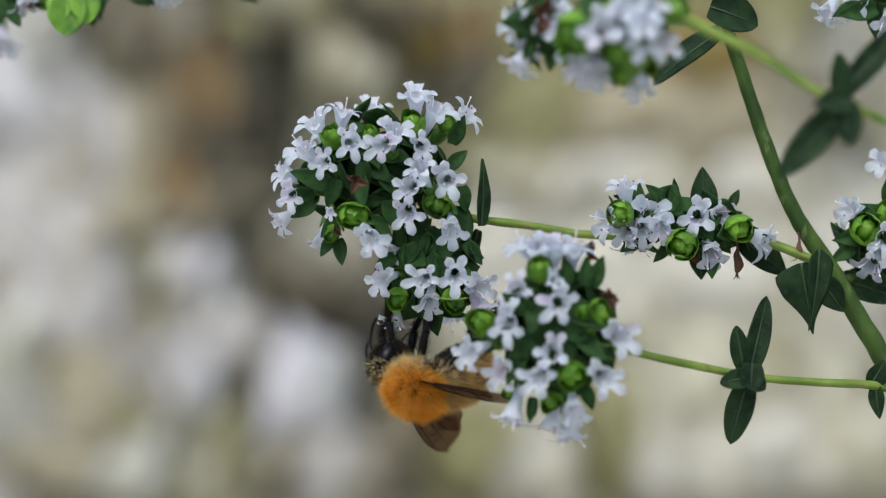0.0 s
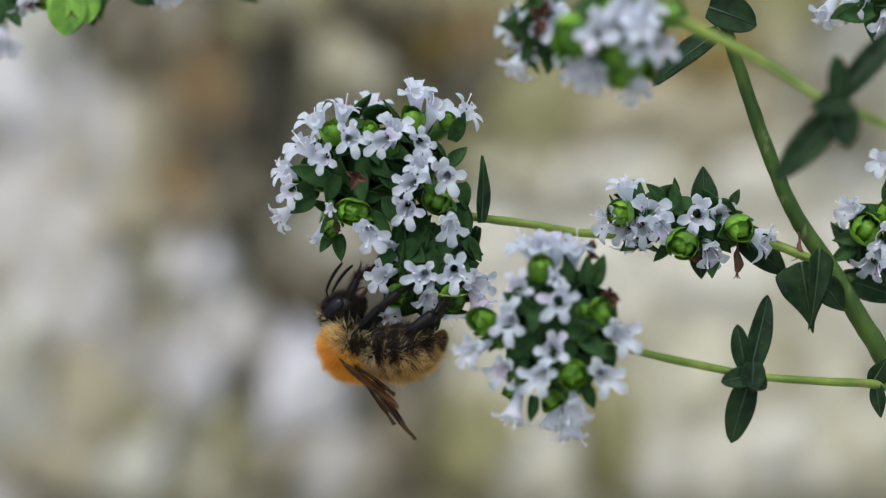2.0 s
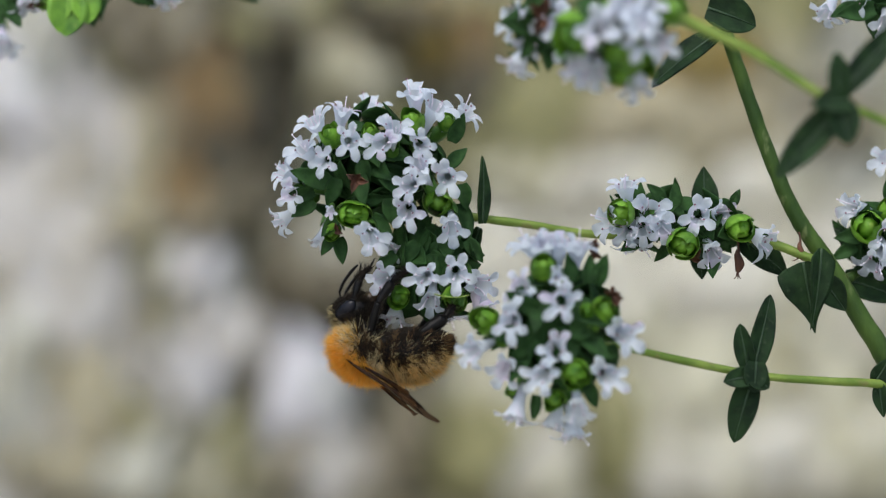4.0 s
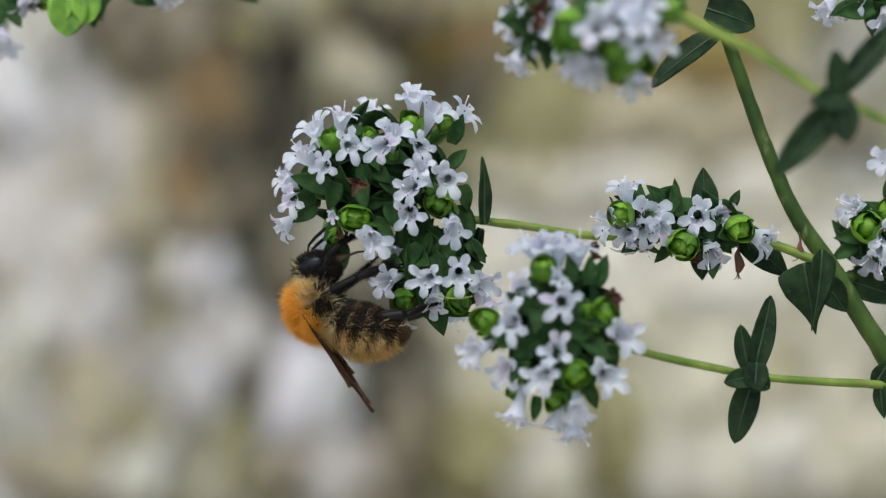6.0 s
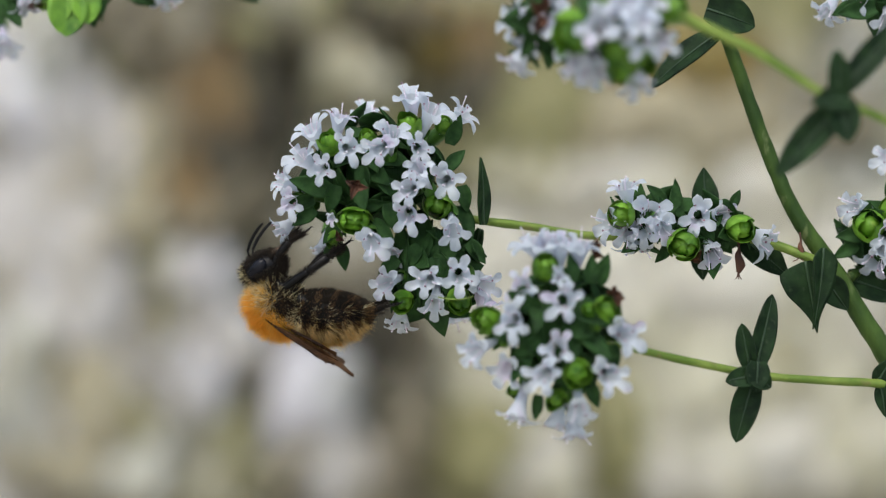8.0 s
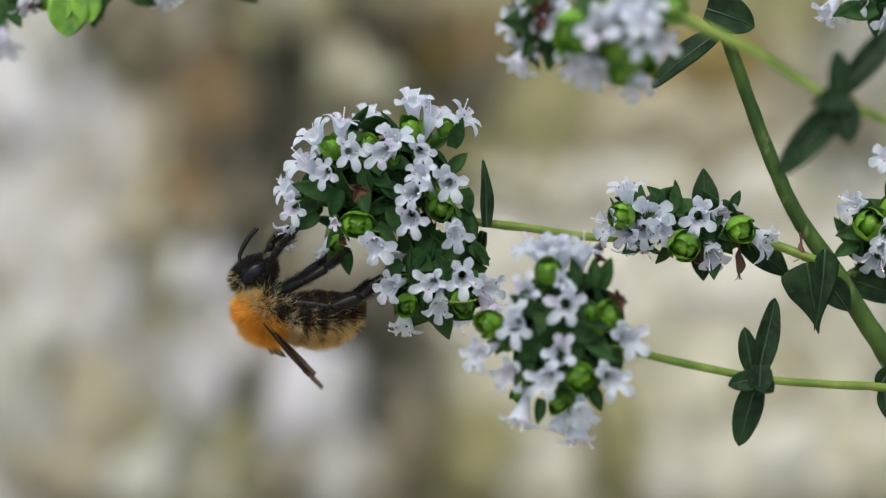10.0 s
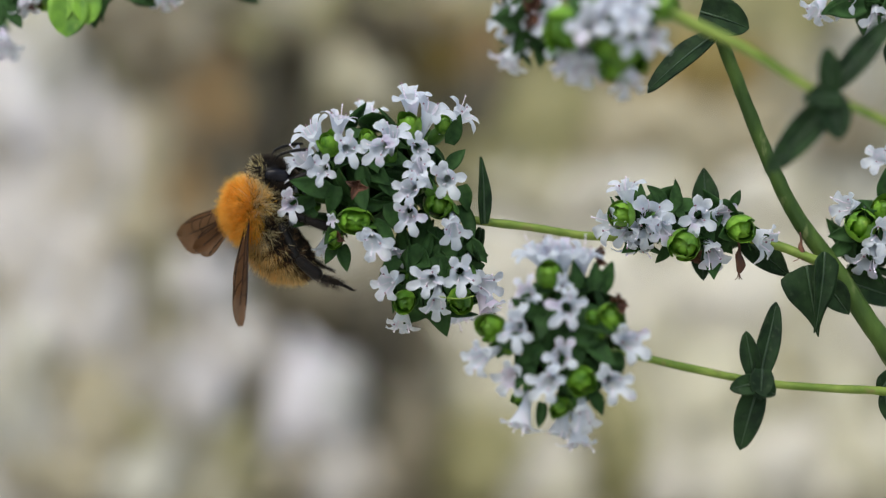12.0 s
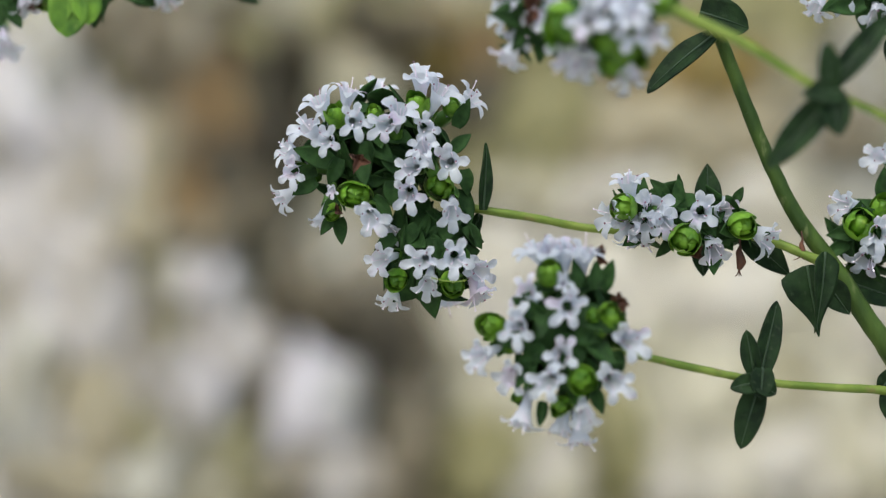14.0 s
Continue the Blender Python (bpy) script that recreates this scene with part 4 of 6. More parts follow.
# ---- wall and ground ----
STONE_WHITE = material("stone_white", (0.360, 0.352, 0.365), (0.640, 0.630, 0.655), 95, 0.9, 0.6, 380, blotch=(0.342, 0.346, 0.310), blotch_scale=60, blotch_at=0.50, gloss=0.25, spread=0.11, stretch=0.5)
STONE_PALE = material("stone_pale", (0.375, 0.362, 0.345), (0.545, 0.527, 0.502), 95, 0.9, 0.6, 380, blotch=(0.323, 0.293, 0.228), blotch_scale=60, blotch_at=0.50, gloss=0.25, spread=0.11, stretch=0.5)
STONE_LIGHT = material("stone_light", (0.440, 0.420, 0.358), (0.610, 0.588, 0.502), 95, 0.9, 0.6, 380, blotch=(0.396, 0.377, 0.273), blotch_scale=60, blotch_at=0.50, gloss=0.25, spread=0.11, stretch=0.5)
STONE_GREY = material("stone_grey", (0.242, 0.238, 0.207), (0.477, 0.474, 0.420), 95, 0.9, 0.6, 380, blotch=(0.278, 0.265, 0.190), blotch_scale=60, blotch_at=0.50, gloss=0.25, spread=0.11, stretch=0.5)
STONE_BEIGE = material("stone_beige", (0.345, 0.328, 0.245), (0.505, 0.486, 0.370), 95, 0.9, 0.6, 380, blotch=(0.272, 0.253, 0.155), blotch_scale=60, blotch_at=0.50, gloss=0.25, spread=0.11, stretch=0.5)
STONE_SAND = material("stone_sand", (0.235, 0.210, 0.140), (0.385, 0.350, 0.240), 90, 0.9, 0.6, 380, blotch=(0.270, 0.235, 0.150), blotch_scale=60, blotch_at=0.50, gloss=0.25, spread=0.11, stretch=0.5)
STONE_OLIVE = material("stone_olive", (0.116, 0.110, 0.052), (0.283, 0.271, 0.131), 85, 0.9, 0.6, 380, blotch=(0.280, 0.263, 0.143), blotch_scale=60, blotch_at=0.50, gloss=0.25, spread=0.11, stretch=0.5)
STONE_OCHRE = material("stone_ochre", (0.148, 0.105, 0.032), (0.341, 0.245, 0.077), 85, 0.9, 0.6, 380, blotch=(0.196, 0.169, 0.070), blotch_scale=60, blotch_at=0.50, gloss=0.25, spread=0.11, stretch=0.5)
STONE_BROWN = material("stone_brown", (0.082, 0.056, 0.026), (0.186, 0.130, 0.063), 85, 0.9, 0.6, 380, blotch=(0.228, 0.163, 0.082), blotch_scale=60, blotch_at=0.50, gloss=0.25, spread=0.11, stretch=0.5)
STONE_UMBER = material("stone_umber", (0.093, 0.080, 0.053), (0.217, 0.190, 0.130), 85, 0.9, 0.6, 380, blotch=(0.272, 0.252, 0.193), blotch_scale=60, blotch_at=0.50, gloss=0.25, spread=0.11, stretch=0.5)
STONE_DARK = material("stone_dark", (0.032, 0.029, 0.020), (0.078, 0.071, 0.050), 85, 0.9, 0.6, 380, blotch=(0.116, 0.102, 0.067), blotch_scale=60, blotch_at=0.50, gloss=0.25, spread=0.11, stretch=0.5)
MORTAR = material("mortar", (0.22, 0.212, 0.148), (0.47, 0.45, 0.33), 85, 0.95, 0.8, 300, blotch=(0.36, 0.34, 0.25), blotch_scale=60, blotch_at=0.55, stretch=0.5)
# ground out of view, made pale to throw light up under bee and flowers
BOUNCE_GROUND = material("bounce_ground", (0.37, 0.34, 0.28), (0.58, 0.55, 0.47), 120, 0.95, 0.8, 500, blotch=(0.22, 0.20, 0.12), blotch_scale=18, blotch_at=0.58)
MOSS = material("moss", (0.07, 0.072, 0.022), (0.16, 0.15, 0.055), 80, 0.95, 0.7, 600, island=0.25)


def stone_mesh(seed, sx, sy, sz, lie=(0, 0)):
    """A weathered rubble stone: a rounded block with a ragged outline and an uneven, pitted face."""
    bm = bmesh.new()
    bmesh.ops.create_icosphere(bm, subdivisions=4, radius=1)
    off = Vector((seed * 1.7, seed * 0.9, seed * 2.3))
    for v in bm.verts:
        c = v.co
        q = (abs(c.x) ** 2.5 + abs(c.y) ** 2.5 + abs(c.z) ** 2.5) ** (-1 / 2.5)
        c = c * q
        n = 1 + 0.16 * noise.noise(c * 1.3 + off) + 0.07 * noise.noise(c * 3.5 + off) + 0.03 * noise.noise(c * 9 + off)
        v.co = Vector((c.x * sx * n, c.y * sy * n, c.z * sz * n))
        g = Vector((v.co.x + lie[0], 0, (v.co.z + lie[1]) * 0.6))
        w = noise.noise_vector(g * 70) * 0.0075 + noise.noise_vector(g * 190) * 0.0045 + noise.noise_vector(g * 430) * 0.002
        v.co += Vector((w.x, w.y * 0.4, w.z * 1.3))
    return bm


def rubble_wall():
    """A rubble wall: a mortar core with stones proud of it, moss in the joints."""
    y0 = WALL
    bm = bmesh.new()
    nx, nz, w, top = 120, 40, 6.0, 1.5
    rows = []
    for i in range(nx + 1):
        col = []
        for k in range(nz + 1):
            p = Vector((-w / 2 + w * i / nx, y0 + 0.040, -0.1 + (top + 0.1) * k / nz))
            p.y += 0.009 * noise.noise(p * 9) + 0.005 * noise.noise(p * 31)
            col.append(bm.verts.new(p))
        rows.append(col)
    for i in range(nx):
        for k in range(nz):
            bm.faces.new((rows[i][k], rows[i + 1][k], rows[i + 1][k + 1], rows[i][k + 1]))
    edge = [e for e in bm.edges if e.is_boundary]
    got = bmesh.ops.extrude_edge_only(bm, edges=edge)
    for v in got["geom"]:
        if isinstance(v, bmesh.types.BMVert):
            v.co.y = y0 + 0.45
    bmesh.ops.contextual_create(bm, geom=[e for e in bm.edges if e.is_boundary])
    wall = tagged(new("wall_north", finish("wall_north", bm, [MORTAR])), "rough rubble wall of pale granite in lime mortar with mossy joints", "wall", kind="structure")
    mm = (REACH + WALL) / REACH * U

    def stone(x, y, rx, ry, mat, seed, out=0.0, tilt=0.0):
        p = at(x, y, -WALL * 1000)
        m = stone_mesh(seed, rx * mm, 0.012, ry * mm, (p.x, p.z))
        part("stone", finish("stone", m, [mat]), wall, Matrix.Translation((p.x, y0 + 0.030 - out * 0.32, p.z)) @ Matrix.Rotation(radians(tilt), 4, "Y"))
    stone(10, 200, 108, 149, STONE_PALE, 1, 0.0)
    stone(165, 310, 126, 172, STONE_PALE, 2, 0.0, 4)
    stone(130, 450, 132, 172, STONE_PALE, 33, 0.005)
    stone(240, 560, 84, 195, STONE_PALE, 34, -0.005)
    stone(35, 680, 84, 184, STONE_GREY, 23, -0.01)
    stone(20, 440, 96, 138, STONE_PALE, 35, -0.01)
    stone(150, 700, 96, 138, STONE_BEIGE, 36, -0.01)
    stone(240, 850, 216, 103, STONE_BEIGE, 25, -0.01)
    stone(40, 880, 120, 92, STONE_PALE, 3, -0.01)
    stone(120, 50, 90, 70, STONE_GREY, 24, -0.01)
    stone(255, 90, 90, 110, STONE_OLIVE, 37, -0.01)
    stone(340, 240, 70, 180, STONE_BROWN, 4, -0.005)
    stone(405, 300, 60, 130, STONE_DARK, 38, -0.01)
    stone(390, 30, 70, 75, STONE_DARK, 26, -0.005)
    stone(450, 70, 55, 80, STONE_OLIVE, 39, -0.01)
    stone(470, 190, 70, 70, STONE_DARK, 40, -0.01)
    stone(530, 60, 60, 70, STONE_OLIVE, 7, -0.005)
    stone(612, 132, 74, 58, STONE_GREY, 8, 0.006)
    stone(680, 10, 90, 60, STONE_DARK, 9, -0.01)
    stone(770, 50, 60, 70, STONE_OCHRE, 41, -0.01)
    stone(300, 570, 16, 150, STONE_OLIVE, 42, -0.005)
    stone(345, 480, 50, 60, STONE_GREY, 43, -0.005)
    stone(392, 480, 40, 90, STONE_PALE, 22, 0.0)
    stone(345, 590, 50, 70, STONE_PALE, 44, 0.0)
    stone(360, 705, 45, 65, STONE_PALE, 6, 0.0)
    stone(425, 810, 36, 95, STONE_OLIVE, 19, -0.01)
    stone(550, 555, 110, 85, STONE_DARK, 17, -0.005)
    stone(580, 430, 60, 50, STONE_GREY, 45, -0.01)
    stone(650, 480, 50, 100, STONE_UMBER, 46, -0.01)
    stone(548, 722, 76, 80, STONE_WHITE, 5, 0.010)
    stone(568, 765, 56, 50, STONE_WHITE, 75, 0.010)
    stone(560, 825, 90, 70, STONE_PALE, 74, 0.0)
    stone(475, 335, 48, 45, STONE_DARK, 62, 0.0)
    stone(895, 265, 45, 85, STONE_OLIVE, 63, 0.0)
    stone(700, 640, 55, 120, STONE_UMBER, 16, -0.01)
    stone(735, 820, 60, 120, STONE_UMBER, 47, -0.01)
    stone(800, 640, 38, 120, STONE_BEIGE, 48, -0.01)
    stone(610, 870, 90, 60, STONE_PALE, 21, -0.01)
    stone(835, 90, 50, 110, STONE_BROWN, 49, -0.005)
    stone(830, 270, 45, 120, STONE_OLIVE, 61, -0.005)
    stone(880, 130, 55, 110, STONE_OLIVE, 27, -0.01)
    stone(720, 330, 70, 140, STONE_OLIVE, 32, -0.01)
    stone(945, 320, 89, 134, STONE_BEIGE, 10, 0.0)
    stone(1080, 260, 95, 140, STONE_BEIGE, 28, 0.0)
    stone(1000, 215, 45, 65, STONE_OLIVE, 73, 0.004)
    stone(1000, 60, 110, 100, STONE_OLIVE, 18, -0.01)
    stone(1170, 60, 70, 80, STONE_OCHRE, 50, -0.01)
    stone(1250, 145, 90, 60, STONE_OCHRE, 12, -0.005)
    stone(1385, 70, 120, 105, STONE_OLIVE, 29, -0.01)
    stone(1200, 330, 112, 106, STONE_BEIGE, 51, 0.005)
    stone(1400, 300, 106, 123, STONE_BEIGE, 11, 0.0)
    stone(1455, 235, 60, 75, STONE_GREY, 70, 0.005)
    stone(1310, 215, 70, 50, STONE_OCHRE, 71, 0.0)
    stone(1530, 160, 70, 130, STONE_GREY, 20, 0.0)
    stone(1530, 350, 60, 80, STONE_GREY, 72, 0.0)
    stone(880, 480, 123, 100, STONE_LIGHT, 52, 0.0)
    stone(1080, 520, 156, 134, STONE_LIGHT, 13, 0.005)
    stone(1300, 500, 145, 123, STONE_LIGHT, 53, 0.005)
    stone(1500, 480, 134, 134, STONE_LIGHT, 30, 0.0)
    stone(1230, 690, 145, 100, STONE_BEIGE, 54, 0.005)
    stone(1440, 690, 134, 112, STONE_BEIGE, 55, 0.0)
    stone(1350, 840, 168, 89, STONE_LIGHT, 14, 0.01)
    stone(1540, 830, 100, 100, STONE_LIGHT, 56, 0.01)
    stone(1190, 840, 67, 89, STONE_LIGHT, 57, 0.0)
    stone(1095, 810, 45, 120, STONE_OLIVE, 31, -0.005)
    stone(830, 830, 46, 100, STONE_OLIVE, 58, -0.01)
    stone(960, 830, 95, 112, STONE_LIGHT, 15, 0.0)
    stone(900, 680, 89, 123, STONE_BEIGE, 59, -0.01)
    stone(1040, 690, 89, 100, STONE_BEIGE, 60, -0.005)
    stone(1180, 605, 120, 55, STONE_LIGHT, 80, -0.004)
    stone(1400, 600, 125, 50, STONE_LIGHT, 81, -0.004)
    stone(1540, 600, 70, 55, STONE_LIGHT, 82, -0.004)
    stone(1290, 770, 120, 45, STONE_LIGHT, 83, -0.004)
    stone(1470, 775, 110, 45, STONE_LIGHT, 84, -0.004)
    stone(1130, 405, 110, 50, STONE_BEIGE, 85, -0.006)
    stone(1330, 405, 110, 50, STONE_BEIGE, 86, -0.006)
    stone(1000, 610, 90, 55, STONE_LIGHT, 87, -0.006)
    stone(980, 420, 80, 50, STONE_LIGHT, 88, -0.006)
    stone(1000, 760, 100, 50, STONE_LIGHT, 89, -0.006)
    stone(1060, 750, 34, 110, STONE_OLIVE, 90, 0.0)
    stone(70, 300, 190, 240, STONE_PALE, 91, -0.009)
    stone(150, 650, 210, 230, STONE_PALE, 92, -0.009)
    stone(1250, 520, 330, 230, STONE_LIGHT, 93, -0.012)
    stone(1330, 780, 300, 140, STONE_LIGHT, 94, -0.012)
    stone(980, 700, 150, 260, STONE_BEIGE, 95, -0.014)
    stone(350, 130, 60, 150, STONE_BROWN, 96, 0.004)
    stone(1290, 175, 75, 42, STONE_OCHRE, 97, 0.006)
    stone(1395, 40, 95, 60, STONE_OLIVE, 98, 0.006)
    stone(1180, 30, 90, 60, STONE_OLIVE, 99, 0.004)
    stone(980, 130, 70, 60, STONE_OLIVE, 101, 0.004)
    stone(95, 400, 20, 140, STONE_GREY, 102, 0.007)
    stone(185, 610, 16, 130, STONE_GREY, 103, 0.007)
    stone(15, 600, 30, 150, STONE_PALE, 104, 0.006)
    stone(275, 190, 40, 120, STONE_OLIVE, 105, 0.007)
    stone(300, 340, 42, 95, STONE_BROWN, 106, 0.007)
    stone(60, 130, 40, 60, STONE_BEIGE, 107, 0.006)
    stone(180, 340, 24, 110, STONE_WHITE, 108, 0.007)
    stone(100, 780, 80, 70, STONE_PALE, 109, 0.006)
    stone(235, 760, 26, 100, STONE_OLIVE, 110, 0.006)
    stone(1420, 560, 30, 120, STONE_BEIGE, 111, 0.006)
    stone(1150, 600, 26, 110, STONE_BEIGE, 112, 0.006)
    stone(1250, 840, 40, 60, STONE_BEIGE, 113, 0.007)
    stone(130, 860, 140, 70, STONE_PALE, 114, 0.004)
    stone(70, 560, 60, 110, STONE_WHITE, 115, 0.005)
    stone(905, 170, 50, 90, STONE_OLIVE, 116, 0.006)
    stone(960, 60, 60, 70, STONE_OLIVE, 117, 0.006)
    stone(345, 300, 55, 120, STONE_BROWN, 118, 0.006)
    stone(880, 560, 80, 90, STONE_LIGHT, 119, 0.003)
    stone(520, 485, 68, 60, STONE_UMBER, 120, 0.006)
    stone(735, 690, 36, 95, STONE_DARK, 121, 0.008)
    stone(395, 600, 55, 65, STONE_PALE, 122, 0.006)
    stone(345, 55, 70, 80, STONE_UMBER, 123, 0.008)
    stone(415, 25, 45, 60, STONE_DARK, 124, 0.009)
    stone(12, 225, 60, 60, STONE_PALE, 125, 0.008)
    stone(395, 215, 40, 70, STONE_BROWN, 126, 0.009)
    stone(925, 225, 55, 80, STONE_OLIVE, 127, 0.008)
    stone(1035, 185, 60, 55, STONE_OLIVE, 128, 0.008)
    stone(275, 90, 50, 60, STONE_OLIVE, 129, 0.008)
    # stones that stand proudest
    stone(440, 330, 60, 110, STONE_UMBER, 130, 0.010)
    stone(425, 190, 50, 130, STONE_BROWN, 131, 0.010)
    stone(300, 200, 40, 150, STONE_BROWN, 132, 0.008)
    stone(452, 195, 48, 120, STONE_DARK, 133, 0.019)
    stone(425, 360, 46, 60, STONE_UMBER, 138, 0.023)
    stone(395, 30, 75, 55, STONE_DARK, 139, 0.018)
    stone(490, 60, 65, 75, STONE_DARK, 140, 0.020)
    stone(40, 640, 60, 80, STONE_GREY, 171, 0.019)
    stone(350, 370, 70, 75, STONE_UMBER, 172, 0.022)
    stone(690, 640, 45, 90, STONE_DARK, 173, 0.018)
    stone(80, 90, 60, 40, STONE_GREY, 174, 0.018)
    stone(640, 10, 120, 42, STONE_OLIVE, 141, 0.018)
    stone(610, 100, 64, 45, STONE_SAND, 142, 0.019)
    stone(170, 30, 70, 55, STONE_UMBER, 143, 0.018)
    stone(265, 80, 55, 95, STONE_UMBER, 144, 0.018)
    stone(258, 320, 48, 130, STONE_SAND, 145, 0.024)
    stone(325, 310, 50, 120, STONE_UMBER, 176, 0.023)
    stone(335, 490, 48, 60, STONE_PALE, 177, 0.021)
    stone(1080, 345, 130, 55, STONE_LIGHT, 178, 0.018)
    stone(1290, 345, 120, 55, STONE_LIGHT, 179, 0.018)
    stone(350, 240, 52, 130, STONE_BROWN, 146, 0.018)
    stone(100, 250, 95, 150, STONE_PALE, 147, 0.016)
    stone(30, 200, 60, 110, STONE_WHITE, 148, 0.017)
    stone(140, 500, 90, 130, STONE_PALE, 149, 0.017)
    stone(282, 520, 18, 130, STONE_OLIVE, 150, 0.018)
    stone(385, 515, 55, 70, STONE_WHITE, 134, 0.020)
    stone(360, 705, 52, 60, STONE_WHITE, 135, 0.019)
    stone(20, 740, 55, 140, STONE_GREY, 151, 0.018)
    stone(165, 720, 62, 130, STONE_SAND, 152, 0.019)
    stone(70, 860, 110, 50, STONE_SAND, 175, 0.019)
    stone(250, 840, 70, 70, STONE_GREY, 153, 0.017)
    stone(545, 520, 75, 55, STONE_UMBER, 154, 0.020)
    stone(735, 785, 60, 90, STONE_UMBER, 180, 0.021)
    stone(826, 130, 34, 130, STONE_DARK, 181, 0.020)
    stone(905, 230, 50, 80, STONE_OLIVE, 182, 0.021)
    stone(230, 390, 50, 60, STONE_SAND, 183, 0.020)
    stone(655, 570, 48, 80, STONE_DARK, 155, 0.017)
    stone(455, 640, 24, 110, STONE_UMBER, 156, 0.017)
    stone(437, 815, 24, 80, STONE_OLIVE, 157, 0.018)
    stone(556, 716, 80, 84, STONE_WHITE, 158, 0.021)
    stone(505, 865, 45, 40, STONE_UMBER, 159, 0.018)
    stone(750, 720, 40, 110, STONE_UMBER, 136, 0.018)
    stone(700, 700, 40, 70, STONE_UMBER, 160, 0.016)
    stone(870, 820, 60, 85, STONE_OLIVE, 137, 0.018)
    stone(845, 150, 50, 170, STONE_OLIVE, 161, 0.018)
    stone(865, 80, 40, 60, STONE_BROWN, 162, 0.020)
    stone(955, 210, 80, 85, STONE_OLIVE, 163, 0.019)
    stone(1130, 225, 110, 80, STONE_SAND, 164, 0.017)
    stone(1285, 105, 100, 55, STONE_OCHRE, 165, 0.017)
    stone(1300, 235, 120, 75, STONE_SAND, 170, 0.016)
    stone(1330, 25, 90, 40, STONE_OLIVE, 166, 0.017)
    stone(1415, 120, 55, 75, STONE_BEIGE, 167, 0.018)
    stone(1510, 225, 75, 60, STONE_UMBER, 168, 0.017)
    stone(1115, 790, 46, 95, STONE_OLIVE, 169, 0.018)
    stone(335, 305, 58, 100, STONE_BROWN, 184, 0.028)
    stone(390, 312, 32, 52, STONE_DARK, 185, 0.027)
    stone(300, 250, 40, 60, STONE_UMBER, 186, 0.027)
    stone(612, 145, 72, 50, STONE_BEIGE, 187, 0.024)
    stone(655, 22, 62, 46, STONE_DARK, 188, 0.024)
    stone(735, 38, 44, 48, STONE_UMBER, 189, 0.024)
    stone(452, 52, 40, 36, STONE_OLIVE, 190, 0.026)
    stone(572, 66, 36, 34, STONE_SAND, 191, 0.025)
    stone(764, 668, 40, 84, STONE_UMBER, 192, 0.025)
    stone(735, 600, 32, 60, STONE_DARK, 193, 0.024)
    stone(428, 610, 52, 66, STONE_PALE, 194, 0.023)
    stone(325, 690, 38, 78, STONE_PALE, 195, 0.023)
    stone(930, 318, 76, 60, STONE_BEIGE, 196, 0.023)
    stone(858, 175, 36, 74, STONE_DARK, 197, 0.025)
    stone(898, 262, 44, 54, STONE_OLIVE, 198, 0.025)
    stone(1300, 40, 60, 40, STONE_OLIVE, 199, 0.024)
    # the rest of the wall in courses of larger stones
    r = random.Random(4)
    seen_x, seen_z = 900 * mm, 560 * mm
    shared = [finish("stone", stone_mesh(100 + k, 0.118, 0.045, 0.078), [m]) for k, m in enumerate((STONE_BEIGE, STONE_PALE, STONE_BROWN, STONE_OLIVE, STONE_PALE, STONE_GREY))]
    z = 0.06
    while z < 1.45:
        x = -2.9 + r.uniform(0, 0.15)
        while x < 2.9:
            if abs(x) > seen_x + 0.09 or abs(z - ZC) > seen_z + 0.06:
                part("stone", r.choice(shared), wall, pose(x, y0 + 0.03, z, 0, r.uniform(-8, 8), r.choice((0, 180)) + r.uniform(-6, 6)) @ Matrix.Diagonal((r.uniform(0.75, 1.0), 1, r.uniform(0.85, 1.0), 1)))
            x += 0.205
        z += 0.14
    bm = bmesh.new()
    for k in range(1500):
        x, zz = r.uniform(-0.25, 0.25), r.uniform(0.15, 0.5)
        if noise.noise(Vector((x * 14, zz * 14, 3.3))) < 0.15:
            continue
        p = Vector((x, y0 + 0.02 + r.uniform(-0.012, 0.01), zz))
        q = r.uniform(0.002, 0.006)
        a = Vector((r.gauss(0, 1), -abs(r.gauss(0, 1)), r.gauss(0, 1) + 0.4)).normalized()
        s = a.orthogonal().normalized() * q * 0.35
        t = a.cross(s)
        ring = [bm.verts.new(p + s), bm.verts.new(p - s * 0.5 + t * 0.8), bm.verts.new(p - s * 0.5 - t * 0.8)]
        tip = bm.verts.new(p + a * q)
        for i in range(3):
            bm.faces.new((ring[i], ring[(i + 1) % 3], tip))
    tagged(part("moss", finish("moss", bm, [MOSS]), wall), "olive moss tufts in the joints", kind="stuff")


def ground():
    bm = bmesh.new()
    steps = [-300, -60, -12, -4] + [-3 + 0.1 * i for i in range(61)] + [4, 12, 60, 300]
    grid = []
    for x in steps:
        row = []
        for y in steps:
            near = abs(x) <= 3 and abs(y) <= 3
            row.append(bm.verts.new((x, y, (0.012 * noise.noise(Vector((x * 4, y * 4, 0))) - 0.004) if near else -0.004)))
        grid.append(row)
    for a, b in zip(grid, grid[1:]):
        for i in range(len(steps) - 1):
            bm.faces.new((a[i], b[i], b[i + 1], a[i + 1]))
    tagged(new("ground", finish("ground", bm, [BOUNCE_GROUND])), "unseen ground, made pale to bounce light upward", "ground", kind="structure")


rubble_wall()
ground()

